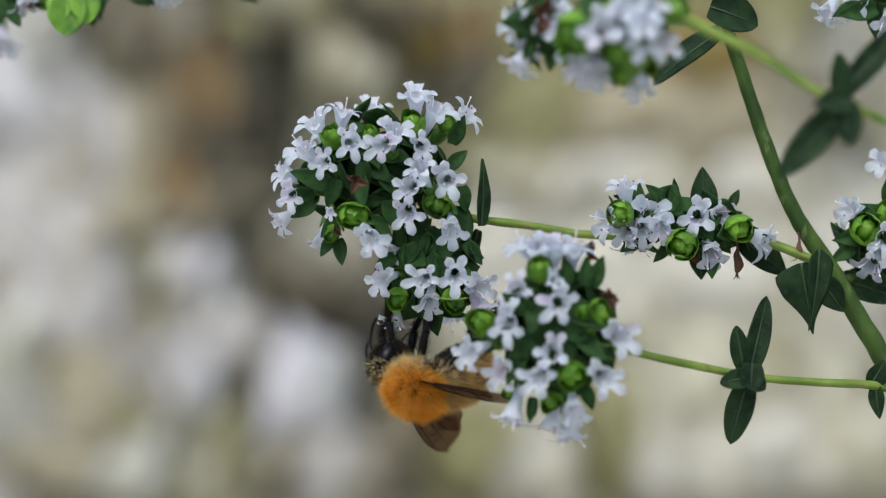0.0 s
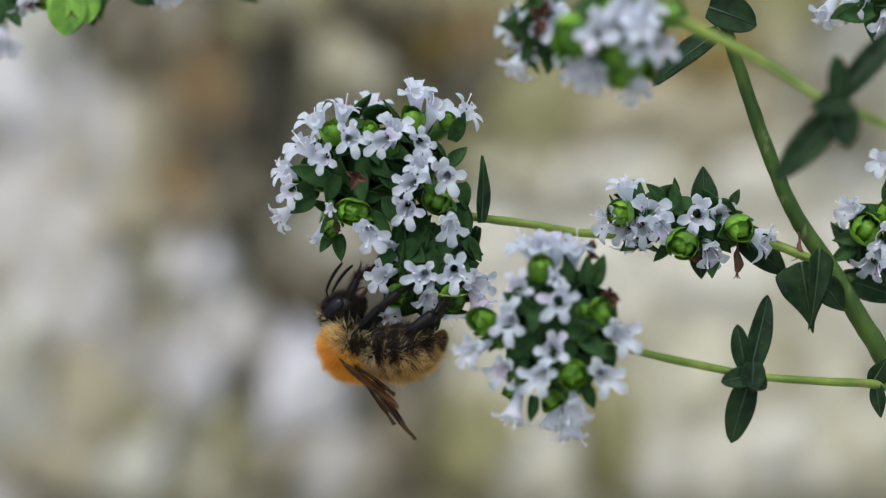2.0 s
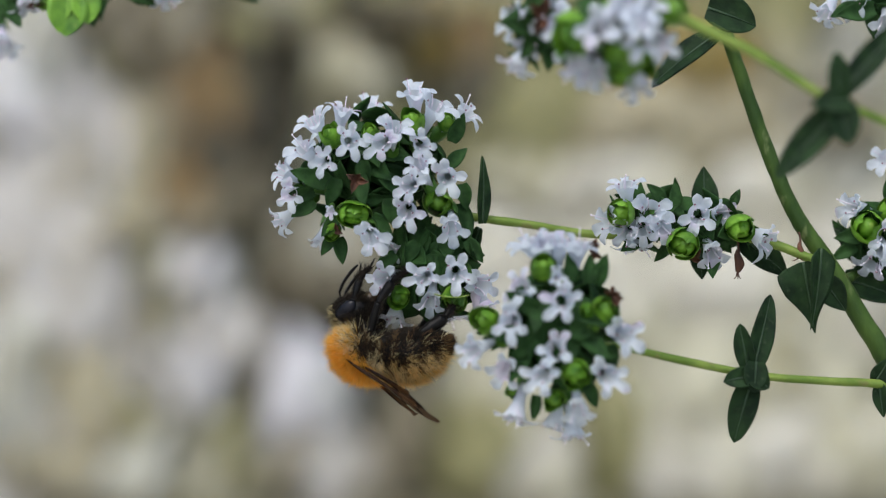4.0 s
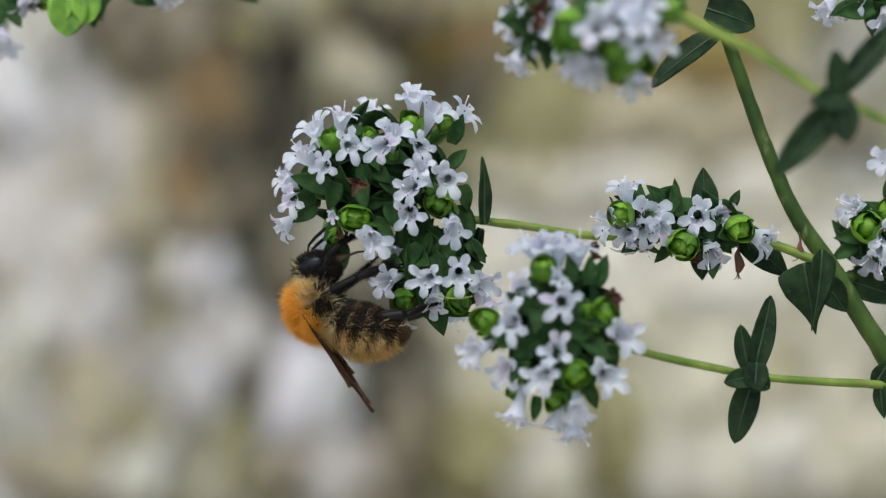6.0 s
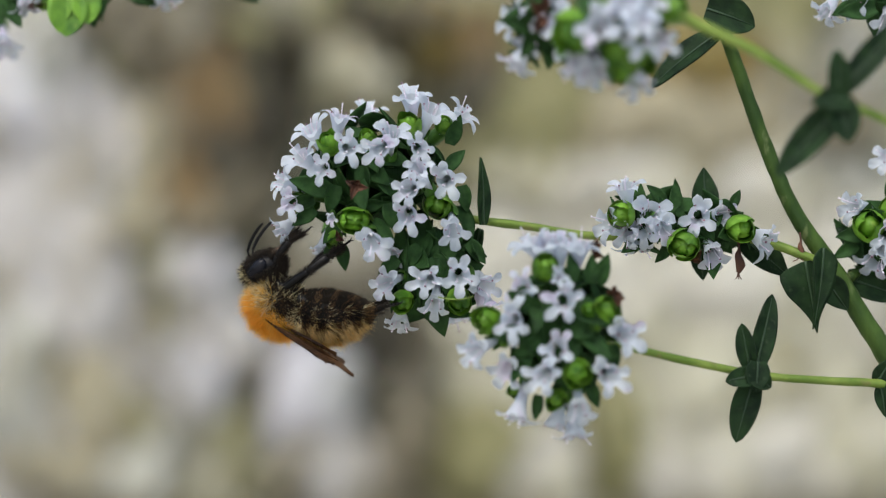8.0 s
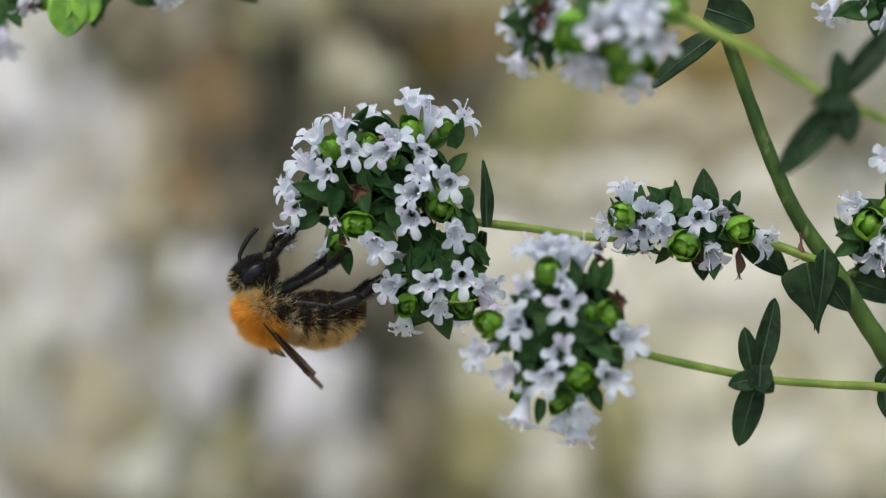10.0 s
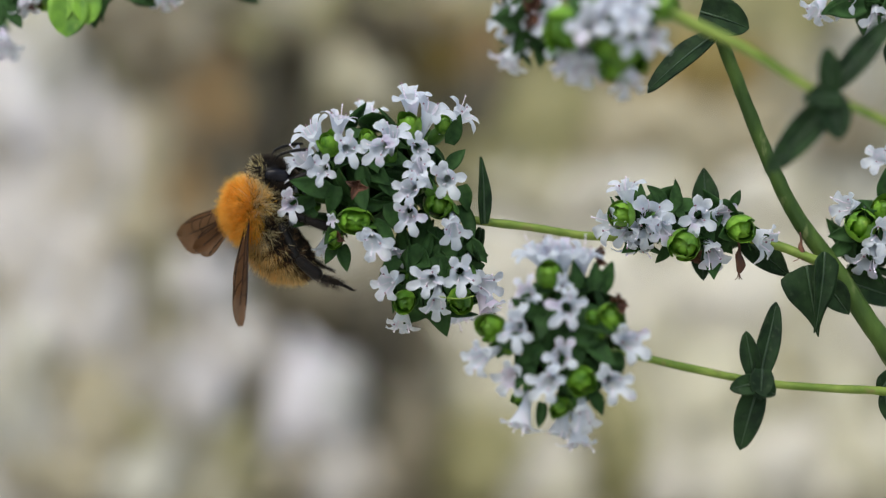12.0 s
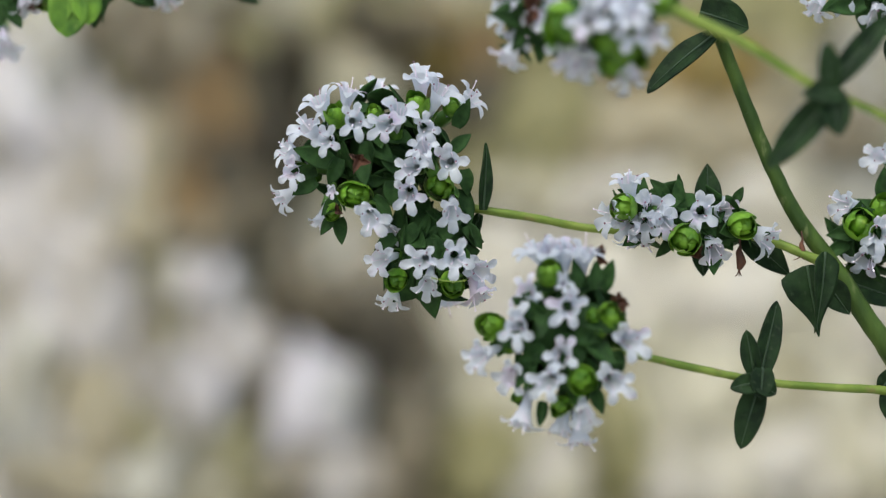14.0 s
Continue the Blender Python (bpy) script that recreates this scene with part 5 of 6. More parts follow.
# ---- what moves ----
def swing(names, pivot, rows):
    """Parts of the plant sway as one about a pivot: seconds, shift right and down in plan units, turn clockwise in degrees."""
    p = at(*pivot)
    for name in names:
        ob = PARTS[name].ob if isinstance(PARTS[name], Head) else PARTS[name]
        rest = ob.matrix_basis.copy()
        base = ob.parent.location
        path = []
        for t, dx, dy, turn in rows:
            m = Matrix.Translation(p - base + Vector((dx * U, 0, -dy * U))) @ Matrix.Rotation(radians(turn), 4, "Y") @ Matrix.Translation(base - p) @ rest
            path.append((t, m))
        walk(ob, path)


def motions():
    swing(["head", "head_leaf_up", "head_leaf_down"], (850, 376, 0), [
        (0, -2.1, 28.0, -1.98), (0.5, -3.7, 24.4, -1.56), (1, -3.5, 22.6, -1.59), (1.5, -3.7, 21.1, -1.94), (2, -2.9, 22.3, -1.64),
        (2.5, -2.1, 20.3, -1.34), (3, -3.0, 21.2, -1.57), (5.5, 2.4, 26.0, -3.58), (6, 2.0, 25.1, -3.98), (6.5, 3.3, 25.8, -5.01),
        (7, 2.6, 24.1, -4.54), (7.5, 2.0, 22.6, -3.81), (8, 0.9, 26.0, -4.77), (10.5, 7.1, 30.8, -5.40), (11, 3.4, 32.1, -5.09),
        (11.5, 9.9, 34.7, -6.30), (12, 2.6, 24.8, -5.40), (12.5, 1.1, 26.6, -5.53), (13, 0.4, 13.0, -2.00), (13.5, -1.2, 9.3, -1.77),
        (14, 0.0, 0.0, 0.00)])
    swing(["twig", "mid_head", "mid_leaf_up", "mid_leaf_low", "mid_leaf_tip"], (1482, 478, 0), [
        (0, -3.3, 0.0, -1.54), (0.5, -3.3, 0.0, -1.27), (1, -3.3, 0.0, -1.27), (1.5, -3.3, 0.0, -1.09), (2, -3.3, 0.0, -1.27),
        (2.5, -2.4, 0.0, -1.27), (3, -2.7, 0.0, -1.09), (5.5, -1.2, 0.0, -1.81), (6, -1.8, 0.0, -1.72), (6.5, -1.8, 0.0, -1.81),
        (7, -0.9, 0.0, -1.72), (7.5, -0.9, 0.0, -1.54), (8, -0.9, 0.0, -1.72), (10.5, 0.0, 0.0, -2.09), (11, -0.3, 0.0, -2.27),
        (11.5, 0.6, 0.0, -2.63), (12, -0.3, 0.0, -1.81), (12.5, -0.3, 0.0, -2.09), (13, -0.3, 0.0, -1.00), (13.5, -0.3, 0.0, -0.73),
        (14, 0.0, 0.0, -0.00)])
    swing(["low_twig", "low_head", "low_leaf_up", "low_leaf_small", "low_leaf_down", "low_leaf_left", "low_leaf_right", "low_leaf_mid", "low_leaf_edge", "low_leaf_edge_up"], (1338, 668, 6), [
        (0, -18.0, -9.0, 0.00), (0.5, -18.0, -11.0, 0.00), (1, -16.0, -10.0, 0.00), (1.5, -15.0, -11.5, 0.00), (2, -16.0, -11.0, 0.00),
        (2.5, -15.0, -10.0, 0.00), (3, -14.0, -12.5, 0.00), (5.5, -8.5, -10.0, 0.00), (6, -10.5, -10.0, 0.00), (6.5, -9.5, -11.0, 0.00),
        (7, -8.0, -10.0, 0.00), (7.5, -9.0, -10.0, 0.00), (8, -8.0, -12.0, 0.00), (10.5, -3.0, -4.5, 0.00), (11, -4.0, -3.5, 0.00),
        (11.5, 4.5, 3.5, 0.00), (12, -1.0, 1.5, 0.00), (12.5, -3.0, 1.0, 0.00), (13, -3.0, -2.0, 0.00), (13.5, -2.5, -2.0, 0.00),
        (14, 0.0, 0.0, 0.00)])
    swing(["node_leaf", "node_leaf_folded", "node_leaf_back", "side_leaf", "side_leaf_up"], (1450, 500, 2), [
        (0, -9.9, -4.5, 0.00), (0.5, -9.9, -6.3, 0.00), (1, -9.9, -6.3, 0.00), (1.5, -9.9, -7.2, 0.00), (2, -9.9, -6.3, 0.00),
        (2.5, -7.2, -6.3, 0.00), (3, -8.1, -6.3, 0.00), (5.5, -3.6, -6.3, 0.00), (6, -5.4, -4.5, 0.00), (6.5, -5.4, -6.3, 0.00),
        (7, -2.7, -6.3, 0.00), (7.5, -2.7, -6.3, 0.00), (8, -2.7, -7.2, 0.00), (10.5, 0.0, -4.5, 0.00), (11, -0.9, -3.6, 0.00),
        (11.5, 1.8, -1.8, 0.00), (12, -0.9, 0.0, 0.00), (12.5, -0.9, 0.0, 0.00), (13, -0.9, 0.0, 0.00), (13.5, -0.9, 0.0, 0.00),
        (14, 0.0, 0.0, 0.00)])
    swing(["main_stem", "top_leaf", "top_leaf_dark"], (1435, 420, 0), [
        (0, -2.8, 0.0, 2.93), (0.5, -2.8, 0.0, 2.80), (1, -2.8, 0.0, 2.55), (1.5, -2.8, 0.0, 2.42), (2, -2.8, 0.0, 2.55),
        (2.5, -2.0, 0.0, 2.42), (3, -2.2, 0.0, 2.29), (5.5, -1.0, 0.0, 2.04), (6, -1.5, 0.0, 1.91), (6.5, -1.5, 0.0, 2.16),
        (7, -0.8, 0.0, 1.78), (7.5, -0.8, 0.0, 1.91), (8, -0.8, 0.0, 1.78), (10.5, 0.0, 0.0, 1.53), (11, -0.2, 0.0, 1.27),
        (11.5, 0.5, 0.0, 0.51), (12, -0.2, 0.0, 0.13), (12.5, -0.2, 0.0, 0.13), (13, -0.2, 0.0, 0.13), (13.5, -0.2, 0.0, 0.25),
        (14, 0.0, 0.0, 0.00)])
    swing(["front_stem", "front_head", "whorl_leaf_low", "whorl_leaf_high", "whorl_leaf_up", "whorl_leaf_down", "whorl_leaf_left"], (1400, 100, 29), [
        (0, 14.4, 10.0, 0.00), (0.5, 13.2, 13.0, 0.00), (1, 10.8, 10.0, 0.00), (1.5, 9.6, 11.0, 0.00), (2, 10.8, 14.0, 0.00),
        (2.5, 13.2, 13.0, 0.00), (3, 10.8, 11.0, 0.00), (5.5, 14.4, 10.0, 0.00), (6, 10.8, 8.0, 0.00), (6.5, 13.2, 5.0, 0.00),
        (7, 13.2, 6.0, 0.00), (7.5, 14.4, 10.0, 0.00), (8, 13.2, 8.0, 0.00), (10.5, 14.4, 10.0, 0.00), (11, 10.8, 6.0, 0.00),
        (11.5, 7.2, 16.0, 0.00), (12, 0.0, 6.0, 0.00), (12.5, 0.0, 6.0, 0.00), (13, 0.0, 6.0, 0.00), (13.5, 1.2, 2.0, 0.00),
        (14, 0.0, 0.0, 0.00)])
    swing(["side_head", "side_stalk"], (1500, 480, -1), [
        (0, 12.0, 9.0, 0.00), (0.5, 11.0, 8.0, 0.00), (1, 12.0, 8.0, 0.00), (1.5, 9.0, 8.0, 0.00), (2, 12.0, 9.0, 0.00),
        (2.5, 15.0, 8.0, 0.00), (3, 14.0, 6.0, 0.00), (5.5, 15.0, 5.0, 0.00), (6, 14.0, 5.0, 0.00), (6.5, 14.0, 3.0, 0.00),
        (7, 15.0, 3.0, 0.00), (7.5, 20.0, 5.0, 0.00), (8, 17.0, 3.0, 0.00), (10.5, 17.0, 0.0, 0.00), (11, 12.0, 2.0, 0.00),
        (11.5, 6.0, 2.0, 0.00), (12, 3.0, 2.0, 0.00), (12.5, 3.0, 2.0, 0.00), (13, 3.0, 2.0, 0.00), (13.5, 3.0, 2.0, 0.00),
        (14, 0.0, 0.0, 0.00)])
    swing(["corner_head", "corner_stem", "corner_leaf"], (1600, 0, -4), [
        (0, 21.6, 10.0, 0.00), (0.5, 19.8, 13.0, 0.00), (1, 16.2, 10.0, 0.00), (1.5, 14.4, 11.0, 0.00), (2, 16.2, 14.0, 0.00),
        (2.5, 19.8, 13.0, 0.00), (3, 16.2, 11.0, 0.00), (5.5, 21.6, 10.0, 0.00), (6, 16.2, 8.0, 0.00), (6.5, 19.8, 5.0, 0.00),
        (7, 19.8, 6.0, 0.00), (7.5, 21.6, 10.0, 0.00), (8, 19.8, 8.0, 0.00), (10.5, 21.6, 10.0, 0.00), (11, 16.2, 6.0, 0.00),
        (11.5, 10.8, 16.0, 0.00), (12, 0.0, 6.0, 0.00), (12.5, 0.0, 6.0, 0.00), (13, 0.0, 6.0, 0.00), (13.5, 1.8, 2.0, 0.00),
        (14, 0.0, 0.0, 0.00)])
    walk(BEE, [
        (0.00, pose(-0.00235, -0.00250, 0.30798, -131.9, -16.6, 179.6)), (0.50, pose(-0.00554, -0.00250, 0.30938, -139.9, -14.4, 162.2)),
        (1.00, pose(-0.00455, -0.00250, 0.30748, -158.1, 0.5, 154.7)), (1.50, pose(-0.00519, -0.00250, 0.30846, -158.5, -22.6, 161.7)),
        (2.00, pose(-0.00786, -0.00250, 0.31135, -173.9, -37.9, 159.4)), (2.50, pose(-0.00800, -0.00250, 0.31103, -172.0, -33.3, 159.0)),
        (3.00, pose(-0.00641, -0.00250, 0.31059, -178.8, -40.9, 162.6)), (3.20, pose(-0.00548, -0.00250, 0.30928, -178.4, -31.9, 160.7)),
        (4.30, pose(-0.00808, -0.00250, 0.31211, -169.7, -48.0, 156.7)), (5.30, pose(-0.01021, -0.00250, 0.31462, -169.2, -58.1, 159.3)),
        (5.50, pose(-0.01039, -0.00250, 0.31502, -173.5, -58.6, 162.9)), (6.00, pose(-0.01107, -0.00250, 0.31479, -161.4, -53.9, 154.3)),
        (6.50, pose(-0.00919, -0.00250, 0.31368, -146.7, -35.9, 108.1)), (7.00, pose(-0.01193, -0.00250, 0.31337, 179.2, -45.4, 168.1)),
        (7.50, pose(-0.01300, -0.00250, 0.31460, -171.0, -42.7, 161.6)), (8.00, pose(-0.01444, -0.00250, 0.31497, 176.3, -36.9, 170.3)),
        (8.20, pose(-0.01486, -0.00250, 0.31541, 173.8, -38.9, 172.2)), (9.30, pose(-0.01538, -0.00250, 0.31485, 169.9, -41.9, 177.7)),
        (10.30, pose(-0.01537, -0.00250, 0.31444, -179.3, -35.6, -161.4)), (10.50, pose(-0.01543, -0.00250, 0.31448, 176.0, -38.5, -155.7)),
        (11.00, pose(-0.01745, -0.00250, 0.31772, -168.7, -49.3, -178.8)), (11.50, pose(-0.01652, -0.00250, 0.31895, -171.9, -59.5, -179.1)),
        (12.00, pose(-0.01668, -0.00250, 0.32342, 115.2, -75.2, -91.8)), (12.50, pose(-0.01855, -0.00250, 0.32682, -102.7, -71.1, 117.9)),
        (12.80, pose(-0.01662, -0.00250, 0.32935, -13.6, -54.2, 10.6)), (13.00, pose(-0.01685, -0.00250, 0.33000, -14.7, -61.5, 12.2)),
        (13.20, pose(-0.01527, -0.00250, 0.33357, -10.8, -49.0, 10.5)), (13.30, pose(-0.01569, -0.00250, 0.33832, -0.1, -51.6, 4.0)),
        (13.50, pose(-0.01737, -0.00250, 0.34328, 2.2, -49.2, 1.5)), (13.70, pose(-0.02257, -0.00250, 0.34174, 0.2, -56.6, 2.5)),
        (13.80, pose(-0.02740, -0.00250, 0.34513, 0.8, -58.2, 1.6)), (14.00, pose(-0.03861, -0.00250, 0.35573, 2.1, -61.2, 0.3))])
    walk(BEE_PARTS["abdomen"], [
        (0.00, pose(-0.00170, 0.00000, -0.00025, 0.0, -51.8, 0.0)), (0.50, pose(-0.00170, 0.00000, -0.00025, 0.0, -44.0, 0.0)),
        (1.00, pose(-0.00170, 0.00000, -0.00025, 0.0, -43.9, 0.0)), (1.50, pose(-0.00170, 0.00000, -0.00025, 0.0, -50.6, 0.0)),
        (2.00, pose(-0.00170, 0.00000, -0.00025, 0.0, -44.2, 0.0)), (2.50, pose(-0.00170, 0.00000, -0.00025, 0.0, -44.5, 0.0)),
        (3.00, pose(-0.00170, 0.00000, -0.00025, 0.0, -59.8, 0.0)), (3.20, pose(-0.00170, 0.00000, -0.00025, 0.0, -54.6, 0.0)),
        (4.30, pose(-0.00170, 0.00000, -0.00025, 0.0, -48.5, 0.0)), (5.30, pose(-0.00170, 0.00000, -0.00025, 0.0, -39.3, 0.0)),
        (5.50, pose(-0.00170, 0.00000, -0.00025, 0.0, -34.7, 0.0)), (6.00, pose(-0.00170, 0.00000, -0.00025, 0.0, -38.5, 0.0)),
        (6.50, pose(-0.00170, 0.00000, -0.00025, 0.0, -41.1, 0.0)), (7.00, pose(-0.00170, 0.00000, -0.00025, 0.0, -38.4, 0.0)),
        (7.50, pose(-0.00170, 0.00000, -0.00025, 0.0, -29.5, 0.0)), (8.00, pose(-0.00170, 0.00000, -0.00025, 0.0, -31.0, 0.0)),
        (8.20, pose(-0.00170, 0.00000, -0.00025, 0.0, -29.9, 0.0)), (9.30, pose(-0.00170, 0.00000, -0.00025, 0.0, -34.3, 0.0)),
        (10.30, pose(-0.00170, 0.00000, -0.00025, 0.0, -39.5, 0.0)), (10.50, pose(-0.00170, 0.00000, -0.00025, 0.0, -42.8, 0.0)),
        (11.00, pose(-0.00170, 0.00000, -0.00025, 0.0, -39.4, 0.0)), (11.50, pose(-0.00170, 0.00000, -0.00025, 0.0, -29.6, 0.0)),
        (12.00, pose(-0.00170, 0.00000, -0.00025, 0.0, -38.4, 0.0)), (12.50, pose(-0.00170, 0.00000, -0.00025, 0.0, -20.0, 0.0)),
        (12.80, pose(-0.00170, 0.00000, -0.00025, 0.0, -46.7, 0.0)), (13.00, pose(-0.00170, 0.00000, -0.00025, 0.0, -24.4, 0.0)),
        (13.20, pose(-0.00170, 0.00000, -0.00025, 0.0, -24.5, 0.0)), (13.30, pose(-0.00170, 0.00000, -0.00025, 0.0, -6.2, 0.0)),
        (13.50, pose(-0.00170, 0.00000, -0.00025, 0.0, -15.4, 0.0)), (13.70, pose(-0.00170, 0.00000, -0.00025, 0.0, -8.5, 0.0)),
        (13.80, pose(-0.00170, 0.00000, -0.00025, 0.0, -11.3, 0.0)), (14.00, pose(-0.00170, 0.00000, -0.00025, 0.0, -6.6, 0.0))])
    walk(BEE_PARTS["head"], [
        (0.00, pose(0.00225, 0.00000, -0.00095, 0.0, 18.0, 0.0)), (0.50, pose(0.00225, 0.00000, -0.00095, 0.0, 18.0, 0.0)),
        (1.00, pose(0.00225, 0.00000, -0.00095, 0.0, 18.0, 0.0)), (1.50, pose(0.00225, 0.00000, -0.00095, 0.0, 18.0, 0.0)),
        (2.00, pose(0.00225, 0.00000, -0.00095, 0.0, 18.0, 0.0)), (2.50, pose(0.00225, 0.00000, -0.00095, 0.0, 18.0, 0.0)),
        (3.00, pose(0.00225, 0.00000, -0.00095, 0.0, 18.0, 0.0)), (3.20, pose(0.00225, 0.00000, -0.00095, 0.0, 18.0, 0.0)),
        (4.30, pose(0.00225, 0.00000, -0.00095, 0.0, 18.0, 0.0)), (5.30, pose(0.00225, 0.00000, -0.00095, 0.0, 18.0, 0.0)),
        (5.50, pose(0.00225, 0.00000, -0.00095, 0.0, 18.0, 0.0)), (6.00, pose(0.00225, 0.00000, -0.00095, 0.0, 18.0, 0.0)),
        (6.50, pose(0.00225, 0.00000, -0.00095, 0.0, 18.0, 0.0)), (7.00, pose(0.00225, 0.00000, -0.00095, 0.0, 18.0, 0.0)),
        (7.50, pose(0.00225, 0.00000, -0.00095, 0.0, 18.0, 0.0)), (8.00, pose(0.00225, 0.00000, -0.00095, 0.0, 18.0, 0.0)),
        (8.20, pose(0.00225, 0.00000, -0.00095, 0.0, 18.0, 0.0)), (9.30, pose(0.00225, 0.00000, -0.00095, 0.0, 18.0, 0.0)),
        (10.30, pose(0.00225, 0.00000, -0.00095, 0.0, 18.0, 0.0)), (10.50, pose(0.00225, 0.00000, -0.00095, 0.0, 18.0, 0.0)),
        (11.00, pose(0.00225, 0.00000, -0.00095, 0.0, 18.0, 0.0)), (11.50, pose(0.00225, 0.00000, -0.00095, 0.0, 18.0, 0.0)),
        (12.00, pose(0.00225, 0.00000, -0.00095, 0.0, 18.0, 0.0)), (12.50, pose(0.00225, 0.00000, -0.00095, 0.0, 18.0, 0.0)),
        (12.80, pose(0.00225, 0.00000, -0.00095, 0.0, 18.0, 0.0)), (13.00, pose(0.00225, 0.00000, -0.00095, 0.0, 18.0, 0.0)),
        (13.20, pose(0.00225, 0.00000, -0.00095, 0.0, 18.0, 0.0)), (13.30, pose(0.00225, 0.00000, -0.00095, 0.0, 18.0, 0.0)),
        (13.50, pose(0.00225, 0.00000, -0.00095, 0.0, 18.0, 0.0)), (13.70, pose(0.00225, 0.00000, -0.00095, 0.0, 18.0, 0.0)),
        (13.80, pose(0.00225, 0.00000, -0.00095, 0.0, 18.0, 0.0)), (14.00, pose(0.00225, 0.00000, -0.00095, 0.0, 18.0, 0.0))])
    walk(BEE_PARTS["wing_right"], [
        (0.00, pose(-0.00030, -0.00180, 0.00105, 25.9, -28.3, -140.1)), (0.50, pose(-0.00030, -0.00180, 0.00105, -1.6, -10.3, -152.1)),
        (1.00, pose(-0.00030, -0.00180, 0.00105, -8.0, -2.0, -161.7)), (1.50, pose(-0.00030, -0.00180, 0.00105, -0.0, 0.2, -172.9)),
        (2.00, pose(-0.00030, -0.00180, 0.00105, 2.0, 4.8, -138.5)), (2.50, pose(-0.00030, -0.00180, 0.00105, 20.5, 5.4, -136.2)),
        (3.00, pose(-0.00030, -0.00180, 0.00105, 55.6, 8.4, -127.0)), (3.20, pose(-0.00030, -0.00180, 0.00105, 35.9, 11.4, -133.0)),
        (4.30, pose(-0.00030, -0.00180, 0.00105, 3.1, 11.3, -145.4)), (5.30, pose(-0.00030, -0.00180, 0.00105, 0.2, 5.1, -158.7)),
        (5.50, pose(-0.00030, -0.00180, 0.00105, -0.1, 4.9, -162.0)), (6.00, pose(-0.00030, -0.00180, 0.00105, -0.7, 1.5, 174.8)),
        (6.50, pose(-0.00030, -0.00180, 0.00105, 38.7, 1.3, -157.0)), (7.00, pose(-0.00030, -0.00180, 0.00105, 5.1, 17.2, -143.8)),
        (7.50, pose(-0.00030, -0.00180, 0.00105, -0.9, 7.0, -168.0)), (8.00, pose(-0.00030, -0.00180, 0.00105, 0.9, 8.4, -154.4)),
        (8.20, pose(-0.00030, -0.00180, 0.00105, 1.5, 10.7, -152.7)), (9.30, pose(-0.00030, -0.00180, 0.00105, 4.0, 13.3, -144.0)),
        (10.30, pose(-0.00030, -0.00180, 0.00105, -14.7, -13.9, -113.2)), (10.50, pose(-0.00030, -0.00180, 0.00105, -13.6, -11.1, -109.3)),
        (11.00, pose(-0.00030, -0.00180, 0.00105, -0.5, -5.4, -155.1)), (11.50, pose(-0.00030, -0.00180, 0.00105, -0.4, -7.3, -157.7)),
        (12.00, pose(-0.00030, -0.00180, 0.00105, -8.0, -18.1, -136.4)), (12.50, pose(-0.00030, -0.00180, 0.00105, -2.2, -13.0, -150.8)),
        (12.567, pose(-0.00030, -0.00180, 0.00105, 3.0, 18.0, -106.4)), (12.633, pose(-0.00030, -0.00180, 0.00105, 24.0, -60.0, -110.5)),
        (12.700, pose(-0.00030, -0.00180, 0.00105, 3.0, 18.0, -106.4)), (12.767, pose(-0.00030, -0.00180, 0.00105, 24.0, -60.0, -110.5)),
        (12.833, pose(-0.00030, -0.00180, 0.00105, 3.0, 18.0, -106.4)), (12.900, pose(-0.00030, -0.00180, 0.00105, 24.0, -60.0, -110.5)),
        (12.967, pose(-0.00030, -0.00180, 0.00105, 3.0, 18.0, -106.4)), (13.033, pose(-0.00030, -0.00180, 0.00105, 24.0, -60.0, -110.5)),
        (13.100, pose(-0.00030, -0.00180, 0.00105, 3.0, 18.0, -106.4)), (13.167, pose(-0.00030, -0.00180, 0.00105, 24.0, -60.0, -110.5)),
        (13.233, pose(-0.00030, -0.00180, 0.00105, 3.0, 18.0, -106.4)), (13.333, pose(-0.00030, -0.00180, 0.00105, 24.0, -60.0, -110.5)),
        (13.400, pose(-0.00030, -0.00180, 0.00105, 3.0, 18.0, -106.4)), (13.467, pose(-0.00030, -0.00180, 0.00105, 24.0, -60.0, -110.5)),
        (13.533, pose(-0.00030, -0.00180, 0.00105, 3.0, 18.0, -106.4)), (13.600, pose(-0.00030, -0.00180, 0.00105, 24.0, -60.0, -110.5)),
        (13.667, pose(-0.00030, -0.00180, 0.00105, 3.0, 18.0, -106.4)), (13.733, pose(-0.00030, -0.00180, 0.00105, 24.0, -60.0, -110.5)),
        (13.800, pose(-0.00030, -0.00180, 0.00105, 3.0, 18.0, -106.4)), (13.867, pose(-0.00030, -0.00180, 0.00105, 24.0, -60.0, -110.5)),
        (13.933, pose(-0.00030, -0.00180, 0.00105, 3.0, 18.0, -106.4)), (14.000, pose(-0.00030, -0.00180, 0.00105, 24.0, -60.0, -110.5)),
        (14.067, pose(-0.00030, -0.00180, 0.00105, 3.0, 18.0, -106.4))])
